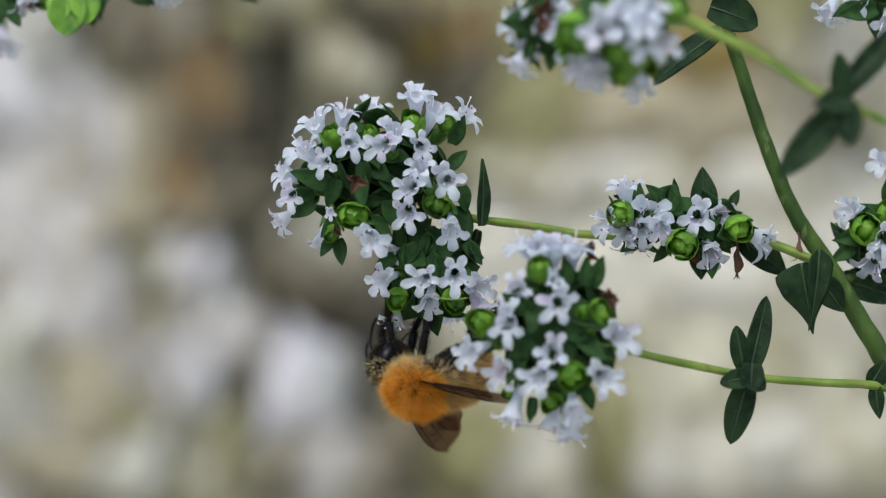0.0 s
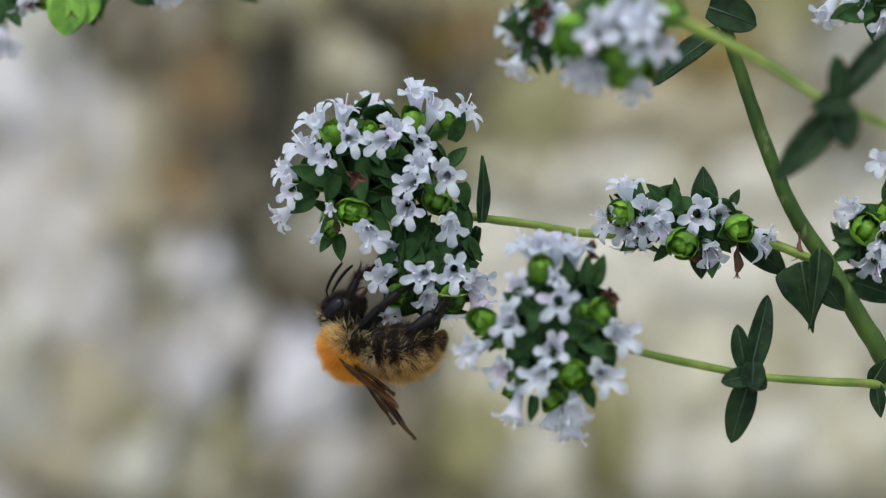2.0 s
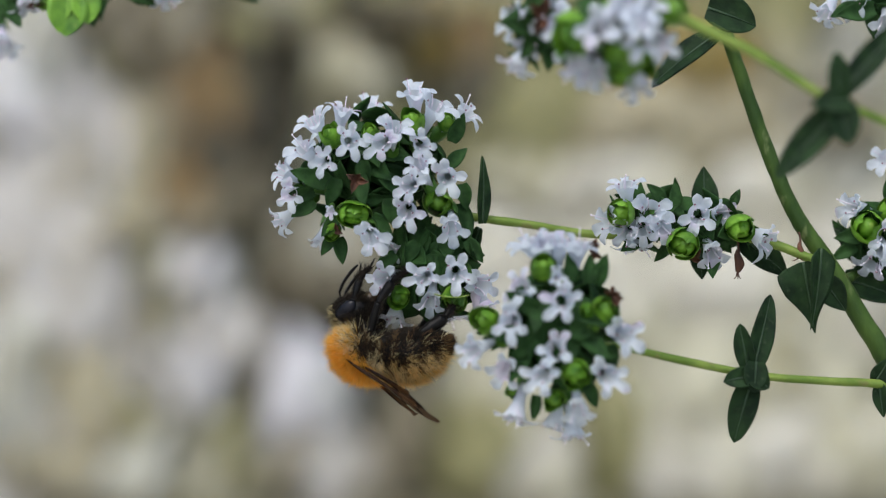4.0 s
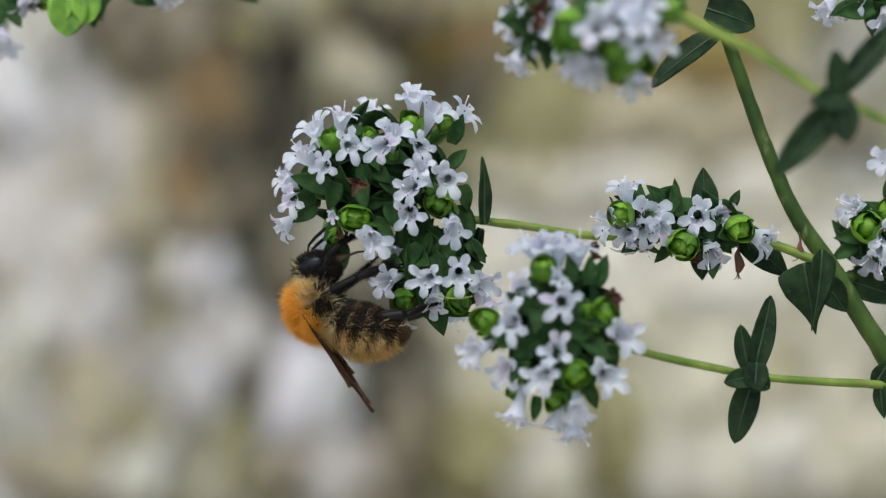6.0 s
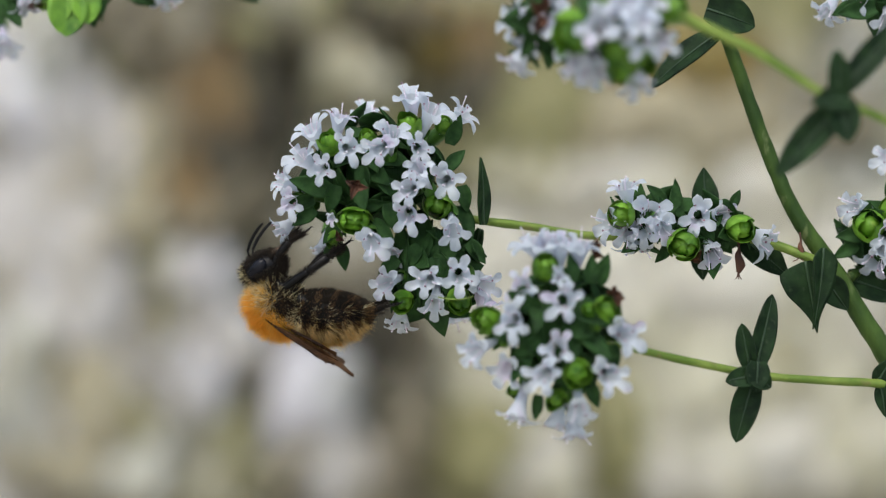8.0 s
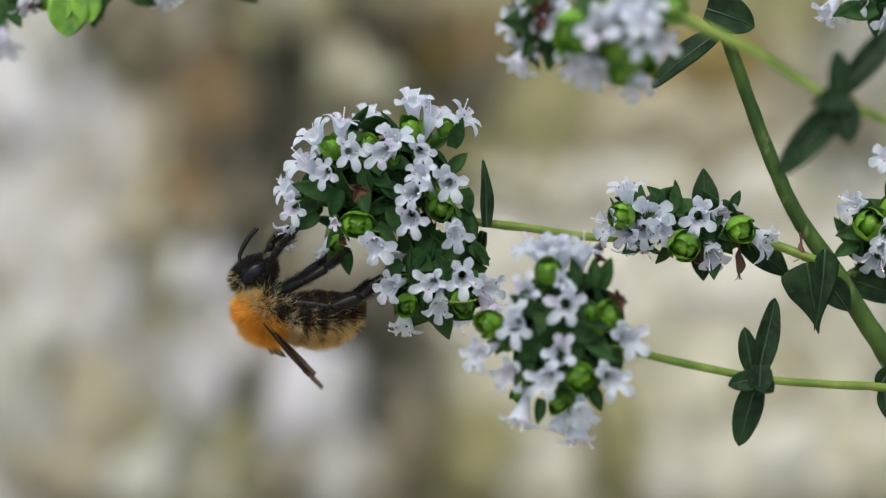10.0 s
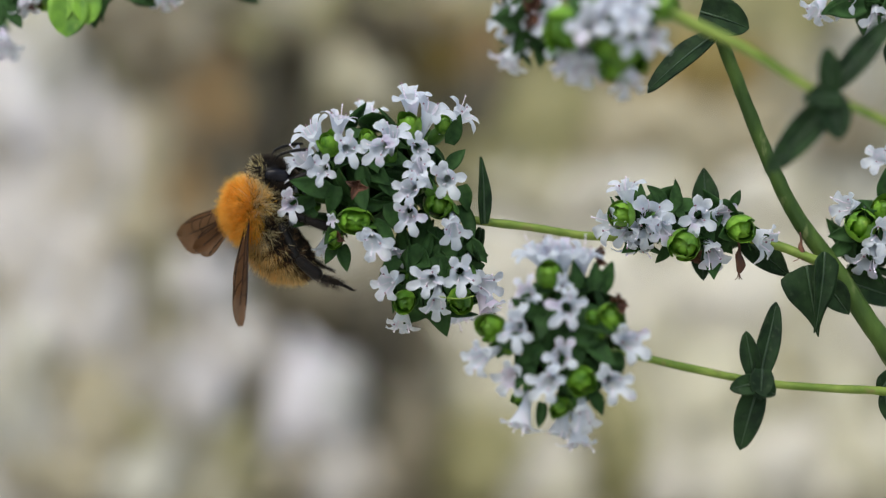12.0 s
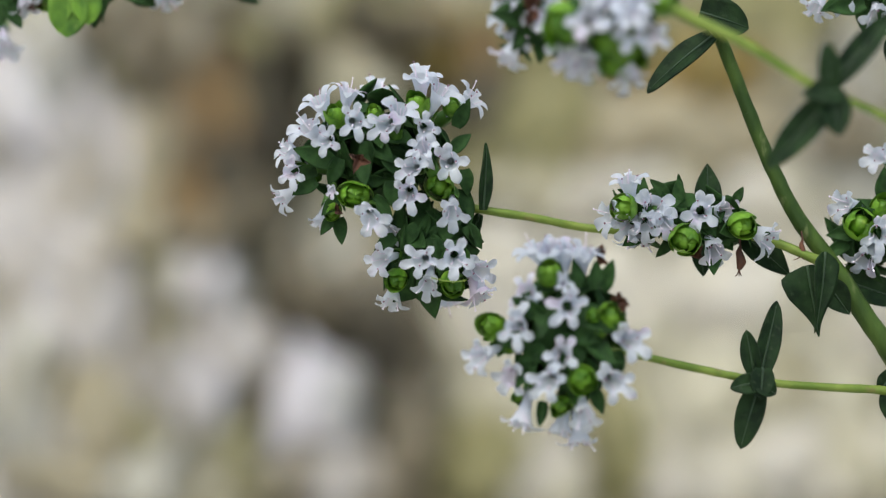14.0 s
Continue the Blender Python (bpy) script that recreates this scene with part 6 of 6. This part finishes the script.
    walk(BEE_PARTS["wing_left"], [
        (0.00, pose(-0.00030, 0.00180, 0.00105, 155.3, 25.4, 113.7)), (0.50, pose(-0.00030, 0.00180, 0.00105, 154.1, -22.4, -179.4)),
        (1.00, pose(-0.00030, 0.00180, 0.00105, 159.3, -3.7, 171.4)), (1.50, pose(-0.00030, 0.00180, 0.00105, 178.7, 11.7, 154.3)),
        (2.00, pose(-0.00030, 0.00180, 0.00105, -171.5, -16.5, 133.0)), (2.50, pose(-0.00030, 0.00180, 0.00105, -178.3, -6.9, 147.1)),
        (3.00, pose(-0.00030, 0.00180, 0.00105, -179.3, 9.5, 165.0)), (3.20, pose(-0.00030, 0.00180, 0.00105, 179.9, 0.2, 140.1)),
        (4.30, pose(-0.00030, 0.00180, 0.00105, -179.4, -1.0, 128.5)), (5.30, pose(-0.00030, 0.00180, 0.00105, -176.1, -6.0, 127.5)),
        (5.50, pose(-0.00030, 0.00180, 0.00105, -176.2, -7.6, 133.9)), (6.00, pose(-0.00030, 0.00180, 0.00105, -179.1, -1.7, 132.7)),
        (6.50, pose(-0.00030, 0.00180, 0.00105, 149.8, 7.4, 163.1)), (7.00, pose(-0.00030, 0.00180, 0.00105, 176.7, 12.1, 145.2)),
        (7.50, pose(-0.00030, 0.00180, 0.00105, 176.0, 4.5, 118.9)), (8.00, pose(-0.00030, 0.00180, 0.00105, -173.7, -7.9, 122.0)),
        (8.20, pose(-0.00030, 0.00180, 0.00105, -173.9, -8.2, 123.6)), (9.30, pose(-0.00030, 0.00180, 0.00105, -148.6, -26.5, 106.9)),
        (10.30, pose(-0.00030, 0.00180, 0.00105, -179.1, -0.4, 96.1)), (10.50, pose(-0.00030, 0.00180, 0.00105, -177.0, -1.8, 101.6)),
        (11.00, pose(-0.00030, 0.00180, 0.00105, -203.1, -12.5, 109.8)), (11.50, pose(-0.00030, 0.00180, 0.00105, -194.7, -19.6, 114.4)),
        (12.00, pose(-0.00030, 0.00180, 0.00105, -166.7, -12.4, 112.9)), (12.50, pose(-0.00030, 0.00180, 0.00105, -186.6, -10.2, 120.8)),
        (12.567, pose(-0.00030, 0.00180, 0.00105, 177.0, 18.0, 106.4)), (12.633, pose(-0.00030, 0.00180, 0.00105, 156.0, -60.0, 110.5)),
        (12.700, pose(-0.00030, 0.00180, 0.00105, 177.0, 18.0, 106.4)), (12.767, pose(-0.00030, 0.00180, 0.00105, 156.0, -60.0, 110.5)),
        (12.833, pose(-0.00030, 0.00180, 0.00105, 177.0, 18.0, 106.4)), (12.900, pose(-0.00030, 0.00180, 0.00105, 156.0, -60.0, 110.5)),
        (12.967, pose(-0.00030, 0.00180, 0.00105, 177.0, 18.0, 106.4)), (13.033, pose(-0.00030, 0.00180, 0.00105, 156.0, -60.0, 110.5)),
        (13.100, pose(-0.00030, 0.00180, 0.00105, 177.0, 18.0, 106.4)), (13.167, pose(-0.00030, 0.00180, 0.00105, 156.0, -60.0, 110.5)),
        (13.233, pose(-0.00030, 0.00180, 0.00105, 177.0, 18.0, 106.4)), (13.333, pose(-0.00030, 0.00180, 0.00105, 156.0, -60.0, 110.5)),
        (13.400, pose(-0.00030, 0.00180, 0.00105, 177.0, 18.0, 106.4)), (13.467, pose(-0.00030, 0.00180, 0.00105, 156.0, -60.0, 110.5)),
        (13.533, pose(-0.00030, 0.00180, 0.00105, 177.0, 18.0, 106.4)), (13.600, pose(-0.00030, 0.00180, 0.00105, 156.0, -60.0, 110.5)),
        (13.667, pose(-0.00030, 0.00180, 0.00105, 177.0, 18.0, 106.4)), (13.733, pose(-0.00030, 0.00180, 0.00105, 156.0, -60.0, 110.5)),
        (13.800, pose(-0.00030, 0.00180, 0.00105, 177.0, 18.0, 106.4)), (13.867, pose(-0.00030, 0.00180, 0.00105, 156.0, -60.0, 110.5)),
        (13.933, pose(-0.00030, 0.00180, 0.00105, 177.0, 18.0, 106.4)), (14.000, pose(-0.00030, 0.00180, 0.00105, 156.0, -60.0, 110.5)),
        (14.067, pose(-0.00030, 0.00180, 0.00105, 177.0, 18.0, 106.4))])
    walk(BEE_PARTS["fore_right"], [
        (0.00, pose(0.00170, -0.00090, -0.00170, -9.2, 39.3, -48.4)), (0.50, pose(0.00170, -0.00090, -0.00170, -56.4, 60.9, -102.4)),
        (1.00, pose(0.00170, -0.00090, -0.00170, -84.9, 69.4, -132.7)), (1.50, pose(0.00170, -0.00090, -0.00170, -94.5, 85.0, -136.3)),
        (2.00, pose(0.00170, -0.00090, -0.00170, 68.0, 68.7, 34.7)), (2.50, pose(0.00170, -0.00090, -0.00170, 113.0, 79.7, 77.2)),
        (3.00, pose(0.00170, -0.00090, -0.00170, 49.6, 48.6, 14.5)), (3.20, pose(0.00170, -0.00090, -0.00170, 50.4, 63.2, 15.6)),
        (4.30, pose(0.00170, -0.00090, -0.00170, 47.2, 53.6, 11.9)), (5.30, pose(0.00170, -0.00090, -0.00170, 62.6, 63.9, 29.6)),
        (5.50, pose(0.00170, -0.00090, -0.00170, 71.2, 65.7, 39.1)), (6.00, pose(0.00170, -0.00090, -0.00170, 51.1, 70.4, 15.5)),
        (6.50, pose(0.00170, -0.00090, -0.00170, 33.7, 48.7, -14.7)), (7.00, pose(0.00170, -0.00090, -0.00170, 70.2, 75.1, 35.3)),
        (7.50, pose(0.00170, -0.00090, -0.00170, 160.5, 76.2, 123.0)), (8.00, pose(0.00170, -0.00090, -0.00170, 112.5, 77.3, 77.7)),
        (8.20, pose(0.00170, -0.00090, -0.00170, 112.3, 73.8, 79.2)), (9.30, pose(0.00170, -0.00090, -0.00170, 98.6, 75.9, 64.5)),
        (10.30, pose(0.00170, -0.00090, -0.00170, -1.1, 76.3, -41.0)), (10.50, pose(0.00170, -0.00090, -0.00170, 19.5, 74.2, -19.0)),
        (11.00, pose(0.00170, -0.00090, -0.00170, -116.0, 69.3, -164.7)), (11.50, pose(0.00170, -0.00090, -0.00170, -144.2, 75.4, 171.8)),
        (12.00, pose(0.00170, -0.00090, -0.00170, 2.4, 70.2, -37.2)), (12.50, pose(0.00170, -0.00090, -0.00170, -73.1, 73.9, -118.4)),
        (12.80, pose(0.00170, -0.00090, -0.00170, 47.8, 53.0, 12.6)), (13.00, pose(0.00170, -0.00090, -0.00170, 110.3, 71.5, 78.4)),
        (13.20, pose(0.00170, -0.00090, -0.00170, 93.6, 71.2, 61.5)), (13.30, pose(0.00170, -0.00090, -0.00170, -136.9, 60.4, 171.4)),
        (13.50, pose(0.00170, -0.00090, -0.00170, -129.8, 58.0, 175.8)), (13.70, pose(0.00170, -0.00090, -0.00170, -131.8, 51.0, 169.4)),
        (13.80, pose(0.00170, -0.00090, -0.00170, -114.1, 47.6, -178.5)), (14.00, pose(0.00170, -0.00090, -0.00170, -122.1, 52.3, 178.4))])
    walk(BEE_PARTS["mid_right"], [
        (0.00, pose(0.00030, -0.00120, -0.00200, 0.9, 53.8, -81.8)), (0.50, pose(0.00030, -0.00120, -0.00200, -31.4, 59.3, -122.4)),
        (1.00, pose(0.00030, -0.00120, -0.00200, -59.3, 64.8, -156.6)), (1.50, pose(0.00030, -0.00120, -0.00200, -6.3, 75.8, -90.2)),
        (2.00, pose(0.00030, -0.00120, -0.00200, -133.0, 75.7, 135.4)), (2.50, pose(0.00030, -0.00120, -0.00200, -112.6, 72.1, 150.7)),
        (3.00, pose(0.00030, -0.00120, -0.00200, 133.4, 76.2, 58.9)), (3.20, pose(0.00030, -0.00120, -0.00200, 135.2, 79.4, 58.4)),
        (4.30, pose(0.00030, -0.00120, -0.00200, 97.8, 70.0, 30.9)), (5.30, pose(0.00030, -0.00120, -0.00200, 119.4, 64.6, 56.5)),
        (5.50, pose(0.00030, -0.00120, -0.00200, 114.2, 62.6, 54.1)), (6.00, pose(0.00030, -0.00120, -0.00200, -157.6, 68.4, 112.0)),
        (6.50, pose(0.00030, -0.00120, -0.00200, 87.6, 56.1, 13.2)), (7.00, pose(0.00030, -0.00120, -0.00200, 93.0, 65.9, 29.9)),
        (7.50, pose(0.00030, -0.00120, -0.00200, 159.8, 78.6, 80.2)), (8.00, pose(0.00030, -0.00120, -0.00200, -125.9, 66.3, 133.9)),
        (8.20, pose(0.00030, -0.00120, -0.00200, -121.6, 63.7, 135.1)), (9.30, pose(0.00030, -0.00120, -0.00200, -128.9, 69.8, 134.5)),
        (10.30, pose(0.00030, -0.00120, -0.00200, -52.4, 63.7, -148.4)), (10.50, pose(0.00030, -0.00120, -0.00200, -48.8, 68.1, -142.1)),
        (11.00, pose(0.00030, -0.00120, -0.00200, -59.0, 49.0, -164.8)), (11.50, pose(0.00030, -0.00120, -0.00200, -79.4, 59.8, 174.2)),
        (12.00, pose(0.00030, -0.00120, -0.00200, -53.7, 64.3, -149.8)), (12.50, pose(0.00030, -0.00120, -0.00200, -80.1, 45.6, 155.8)),
        (12.80, pose(0.00030, -0.00120, -0.00200, -141.9, 69.4, 123.9)), (13.00, pose(0.00030, -0.00120, -0.00200, -128.7, 62.2, 128.0)),
        (13.20, pose(0.00030, -0.00120, -0.00200, -89.1, 46.1, 142.6)), (13.30, pose(0.00030, -0.00120, -0.00200, -68.9, 36.2, 162.0)),
        (13.50, pose(0.00030, -0.00120, -0.00200, -92.7, 52.3, 148.6)), (13.70, pose(0.00030, -0.00120, -0.00200, -76.2, 38.7, 148.8)),
        (13.80, pose(0.00030, -0.00120, -0.00200, -62.2, 37.5, -179.2)), (14.00, pose(0.00030, -0.00120, -0.00200, -75.3, 44.8, 163.0))])
    walk(BEE_PARTS["hind_right"], [
        (0.00, pose(-0.00120, -0.00130, -0.00200, 0.4, 48.1, -134.5)), (0.50, pose(-0.00120, -0.00130, -0.00200, -25.6, 45.9, -169.5)),
        (1.00, pose(-0.00120, -0.00130, -0.00200, -32.7, 52.2, -179.2)), (1.50, pose(-0.00120, -0.00130, -0.00200, -13.1, 71.5, -151.0)),
        (2.00, pose(-0.00120, -0.00130, -0.00200, -60.6, 66.4, 148.2)), (2.50, pose(-0.00120, -0.00130, -0.00200, -58.4, 58.6, 145.9)),
        (3.00, pose(-0.00120, -0.00130, -0.00200, -100.4, 66.2, 102.2)), (3.20, pose(-0.00120, -0.00130, -0.00200, -92.7, 68.0, 112.0)),
        (4.30, pose(-0.00120, -0.00130, -0.00200, -79.1, 66.1, 125.2)), (5.30, pose(-0.00120, -0.00130, -0.00200, -54.9, 56.2, 149.6)),
        (5.50, pose(-0.00120, -0.00130, -0.00200, -52.3, 53.7, 152.0)), (6.00, pose(-0.00120, -0.00130, -0.00200, -49.4, 55.4, 157.2)),
        (6.50, pose(-0.00120, -0.00130, -0.00200, -110.0, 45.4, 94.7)), (7.00, pose(-0.00120, -0.00130, -0.00200, -48.3, 54.4, 158.5)),
        (7.50, pose(-0.00120, -0.00130, -0.00200, -43.4, 44.6, 162.9)), (8.00, pose(-0.00120, -0.00130, -0.00200, -43.3, 29.7, 161.0)),
        (8.20, pose(-0.00120, -0.00130, -0.00200, -43.6, 32.3, 160.5)), (9.30, pose(-0.00120, -0.00130, -0.00200, -45.9, 44.5, 158.7)),
        (10.30, pose(-0.00120, -0.00130, -0.00200, -20.3, 51.5, -161.9)), (10.50, pose(-0.00120, -0.00130, -0.00200, -17.1, 56.1, -157.4)),
        (11.00, pose(-0.00120, -0.00130, -0.00200, -23.1, 46.5, -166.0)), (11.50, pose(-0.00120, -0.00130, -0.00200, -30.7, 45.1, -177.0)),
        (12.00, pose(-0.00120, -0.00130, -0.00200, -21.0, 41.4, -162.9)), (12.50, pose(-0.00120, -0.00130, -0.00200, -34.7, 40.6, 176.7)),
        (12.80, pose(-0.00120, -0.00130, -0.00200, -103.6, 73.8, 107.0)), (13.00, pose(-0.00120, -0.00130, -0.00200, -66.8, 65.9, 140.0)),
        (13.20, pose(-0.00120, -0.00130, -0.00200, -57.4, 64.5, 151.1)), (13.30, pose(-0.00120, -0.00130, -0.00200, -40.6, 19.0, 168.0)),
        (13.50, pose(-0.00120, -0.00130, -0.00200, -38.0, 37.8, 171.2)), (13.70, pose(-0.00120, -0.00130, -0.00200, -40.1, 29.9, 167.4)),
        (13.80, pose(-0.00120, -0.00130, -0.00200, -39.0, 12.3, 173.8)), (14.00, pose(-0.00120, -0.00130, -0.00200, -38.1, 27.2, 171.5))])
    walk(BEE_PARTS["fore_left"], [
        (0.00, pose(0.00170, 0.00090, -0.00170, -74.0, 35.5, -52.8)), (0.50, pose(0.00170, 0.00090, -0.00170, -103.2, 52.9, -82.8)),
        (1.00, pose(0.00170, 0.00090, -0.00170, -126.0, 68.7, -95.0)), (1.50, pose(0.00170, 0.00090, -0.00170, -21.8, 73.6, 16.5)),
        (2.00, pose(0.00170, 0.00090, -0.00170, -7.5, 43.0, 32.5)), (2.50, pose(0.00170, 0.00090, -0.00170, 0.9, 60.6, 40.7)),
        (3.00, pose(0.00170, 0.00090, -0.00170, -22.0, 27.6, 21.4)), (3.20, pose(0.00170, 0.00090, -0.00170, -23.9, 46.1, 15.6)),
        (4.30, pose(0.00170, 0.00090, -0.00170, -22.9, 31.5, 19.6)), (5.30, pose(0.00170, 0.00090, -0.00170, -3.1, 36.9, 37.0)),
        (5.50, pose(0.00170, 0.00090, -0.00170, 4.2, 37.6, 43.6)), (6.00, pose(0.00170, 0.00090, -0.00170, -15.7, 49.1, 23.8)),
        (6.50, pose(0.00170, 0.00090, -0.00170, -44.3, 31.9, -26.4)), (7.00, pose(0.00170, 0.00090, -0.00170, -9.4, 61.1, 29.9)),
        (7.50, pose(0.00170, 0.00090, -0.00170, 24.3, 62.4, 65.9)), (8.00, pose(0.00170, 0.00090, -0.00170, 12.6, 62.5, 53.3)),
        (8.20, pose(0.00170, 0.00090, -0.00170, 19.0, 55.3, 59.8)), (9.30, pose(0.00170, 0.00090, -0.00170, 13.9, 61.4, 54.6)),
        (10.30, pose(0.00170, 0.00090, -0.00170, -67.0, 74.6, -32.0)), (10.50, pose(0.00170, 0.00090, -0.00170, -54.1, 72.3, -18.5)),
        (11.00, pose(0.00170, 0.00090, -0.00170, 89.7, 76.2, 134.9)), (11.50, pose(0.00170, 0.00090, -0.00170, 51.1, 63.3, 96.0)),
        (12.00, pose(0.00170, 0.00090, -0.00170, -32.9, 78.6, 5.1)), (12.50, pose(0.00170, 0.00090, -0.00170, -114.4, 72.6, -81.8)),
        (12.80, pose(0.00170, 0.00090, -0.00170, -5.2, 33.1, 35.3)), (13.00, pose(0.00170, 0.00090, -0.00170, 38.9, 30.4, 76.3)),
        (13.20, pose(0.00170, 0.00090, -0.00170, 35.5, 31.3, 72.8)), (13.30, pose(0.00170, 0.00090, -0.00170, 82.2, 49.4, 138.5)),
        (13.50, pose(0.00170, 0.00090, -0.00170, 88.3, 48.4, 147.5)), (13.70, pose(0.00170, 0.00090, -0.00170, 77.9, 37.0, 138.9)),
        (13.80, pose(0.00170, 0.00090, -0.00170, 103.8, 42.0, 173.6)), (14.00, pose(0.00170, 0.00090, -0.00170, 88.9, 43.0, 152.5))])
    walk(BEE_PARTS["mid_left"], [
        (0.00, pose(0.00030, 0.00120, -0.00200, -130.4, 57.5, -71.9)), (0.50, pose(0.00030, 0.00120, -0.00200, 176.1, 55.7, -98.7)),
        (1.00, pose(0.00030, 0.00120, -0.00200, 138.7, 69.8, -126.6)), (1.50, pose(0.00030, 0.00120, -0.00200, -129.4, 70.3, -59.8)),
        (2.00, pose(0.00030, 0.00120, -0.00200, -5.2, 70.9, 76.7)), (2.50, pose(0.00030, 0.00120, -0.00200, 29.5, 80.4, 115.5)),
        (3.00, pose(0.00030, 0.00120, -0.00200, -31.9, 60.8, 42.9)), (3.20, pose(0.00030, 0.00120, -0.00200, -41.0, 66.8, 32.8)),
        (4.30, pose(0.00030, 0.00120, -0.00200, -38.6, 47.8, 32.2)), (5.30, pose(0.00030, 0.00120, -0.00200, -24.8, 27.8, 53.4)),
        (5.50, pose(0.00030, 0.00120, -0.00200, -24.3, 26.2, 54.4)), (6.00, pose(0.00030, 0.00120, -0.00200, -13.6, 39.5, 66.3)),
        (6.50, pose(0.00030, 0.00120, -0.00200, -35.0, 30.8, -7.8)), (7.00, pose(0.00030, 0.00120, -0.00200, -36.5, 47.1, 35.2)),
        (7.50, pose(0.00030, 0.00120, -0.00200, -24.6, 56.5, 51.8)), (8.00, pose(0.00030, 0.00120, -0.00200, 9.7, 54.6, 94.9)),
        (8.20, pose(0.00030, 0.00120, -0.00200, 13.2, 50.5, 99.4)), (9.30, pose(0.00030, 0.00120, -0.00200, 16.0, 59.0, 102.8)),
        (10.30, pose(0.00030, 0.00120, -0.00200, 103.0, 67.3, -155.5)), (10.50, pose(0.00030, 0.00120, -0.00200, 108.5, 70.3, -153.0)),
        (11.00, pose(0.00030, 0.00120, -0.00200, 75.9, 57.1, -176.3)), (11.50, pose(0.00030, 0.00120, -0.00200, 31.9, 56.0, 123.5)),
        (12.00, pose(0.00030, 0.00120, -0.00200, 58.0, 62.7, 156.1)), (12.50, pose(0.00030, 0.00120, -0.00200, 10.4, 46.5, 95.8)),
        (12.80, pose(0.00030, 0.00120, -0.00200, 11.2, 39.2, 96.6)), (13.00, pose(0.00030, 0.00120, -0.00200, 12.0, 26.3, 96.4)),
        (13.20, pose(0.00030, 0.00120, -0.00200, 24.0, 15.3, 108.1)), (13.30, pose(0.00030, 0.00120, -0.00200, 37.9, 19.5, 129.3)),
        (13.50, pose(0.00030, 0.00120, -0.00200, 25.9, 22.1, 112.5)), (13.70, pose(0.00030, 0.00120, -0.00200, 29.3, 10.2, 112.7)),
        (13.80, pose(0.00030, 0.00120, -0.00200, 55.5, 31.1, 167.6)), (14.00, pose(0.00030, 0.00120, -0.00200, 35.9, 22.3, 126.9))])
    walk(BEE_PARTS["hind_left"], [
        (0.00, pose(-0.00120, 0.00130, -0.00200, 81.4, 64.9, -121.4)), (0.50, pose(-0.00120, 0.00130, -0.00200, 49.4, 63.2, -160.8)),
        (1.00, pose(-0.00120, 0.00130, -0.00200, 46.8, 62.1, -163.8)), (1.50, pose(-0.00120, 0.00130, -0.00200, 91.5, 76.0, -121.2)),
        (2.00, pose(-0.00120, 0.00130, -0.00200, 5.5, 72.7, 141.7)), (2.50, pose(-0.00120, 0.00130, -0.00200, -21.6, 56.3, 106.5)),
        (3.00, pose(-0.00120, 0.00130, -0.00200, -43.4, 40.2, 72.1)), (3.20, pose(-0.00120, 0.00130, -0.00200, -43.9, 49.5, 73.5)),
        (4.30, pose(-0.00120, 0.00130, -0.00200, -37.5, 50.2, 83.5)), (5.30, pose(-0.00120, 0.00130, -0.00200, -13.4, 49.1, 117.2)),
        (5.50, pose(-0.00120, 0.00130, -0.00200, -9.0, 46.4, 123.2)), (6.00, pose(-0.00120, 0.00130, -0.00200, -6.2, 55.6, 126.9)),
        (6.50, pose(-0.00120, 0.00130, -0.00200, -47.9, 39.6, 49.8)), (7.00, pose(-0.00120, 0.00130, -0.00200, 3.1, 53.4, 139.1)),
        (7.50, pose(-0.00120, 0.00130, -0.00200, 13.5, 48.2, 152.8)), (8.00, pose(-0.00120, 0.00130, -0.00200, 3.2, 23.8, 138.8)),
        (8.20, pose(-0.00120, 0.00130, -0.00200, 2.5, 24.8, 138.0)), (9.30, pose(-0.00120, 0.00130, -0.00200, -0.1, 35.1, 134.8)),
        (10.30, pose(-0.00120, 0.00130, -0.00200, 29.6, 54.1, 174.6)), (10.50, pose(-0.00120, 0.00130, -0.00200, 32.1, 56.8, 177.7)),
        (11.00, pose(-0.00120, 0.00130, -0.00200, 39.4, 52.3, -171.1)), (11.50, pose(-0.00120, 0.00130, -0.00200, 20.3, 48.6, 162.0)),
        (12.00, pose(-0.00120, 0.00130, -0.00200, 23.0, 44.9, 165.9)), (12.50, pose(-0.00120, 0.00130, -0.00200, 22.0, 49.3, 164.4)),
        (12.80, pose(-0.00120, 0.00130, -0.00200, -33.2, 45.1, 89.3)), (13.00, pose(-0.00120, 0.00130, -0.00200, -21.3, 43.5, 106.6)),
        (13.20, pose(-0.00120, 0.00130, -0.00200, -12.2, 49.4, 118.9)), (13.30, pose(-0.00120, 0.00130, -0.00200, 9.4, 10.6, 144.7)),
        (13.50, pose(-0.00120, 0.00130, -0.00200, 9.9, 28.5, 147.2)), (13.70, pose(-0.00120, 0.00130, -0.00200, 5.0, 18.1, 140.6)),
        (13.80, pose(-0.00120, 0.00130, -0.00200, 23.6, 4.6, 158.7)), (14.00, pose(-0.00120, 0.00130, -0.00200, 11.6, 15.8, 147.8))])


motions()
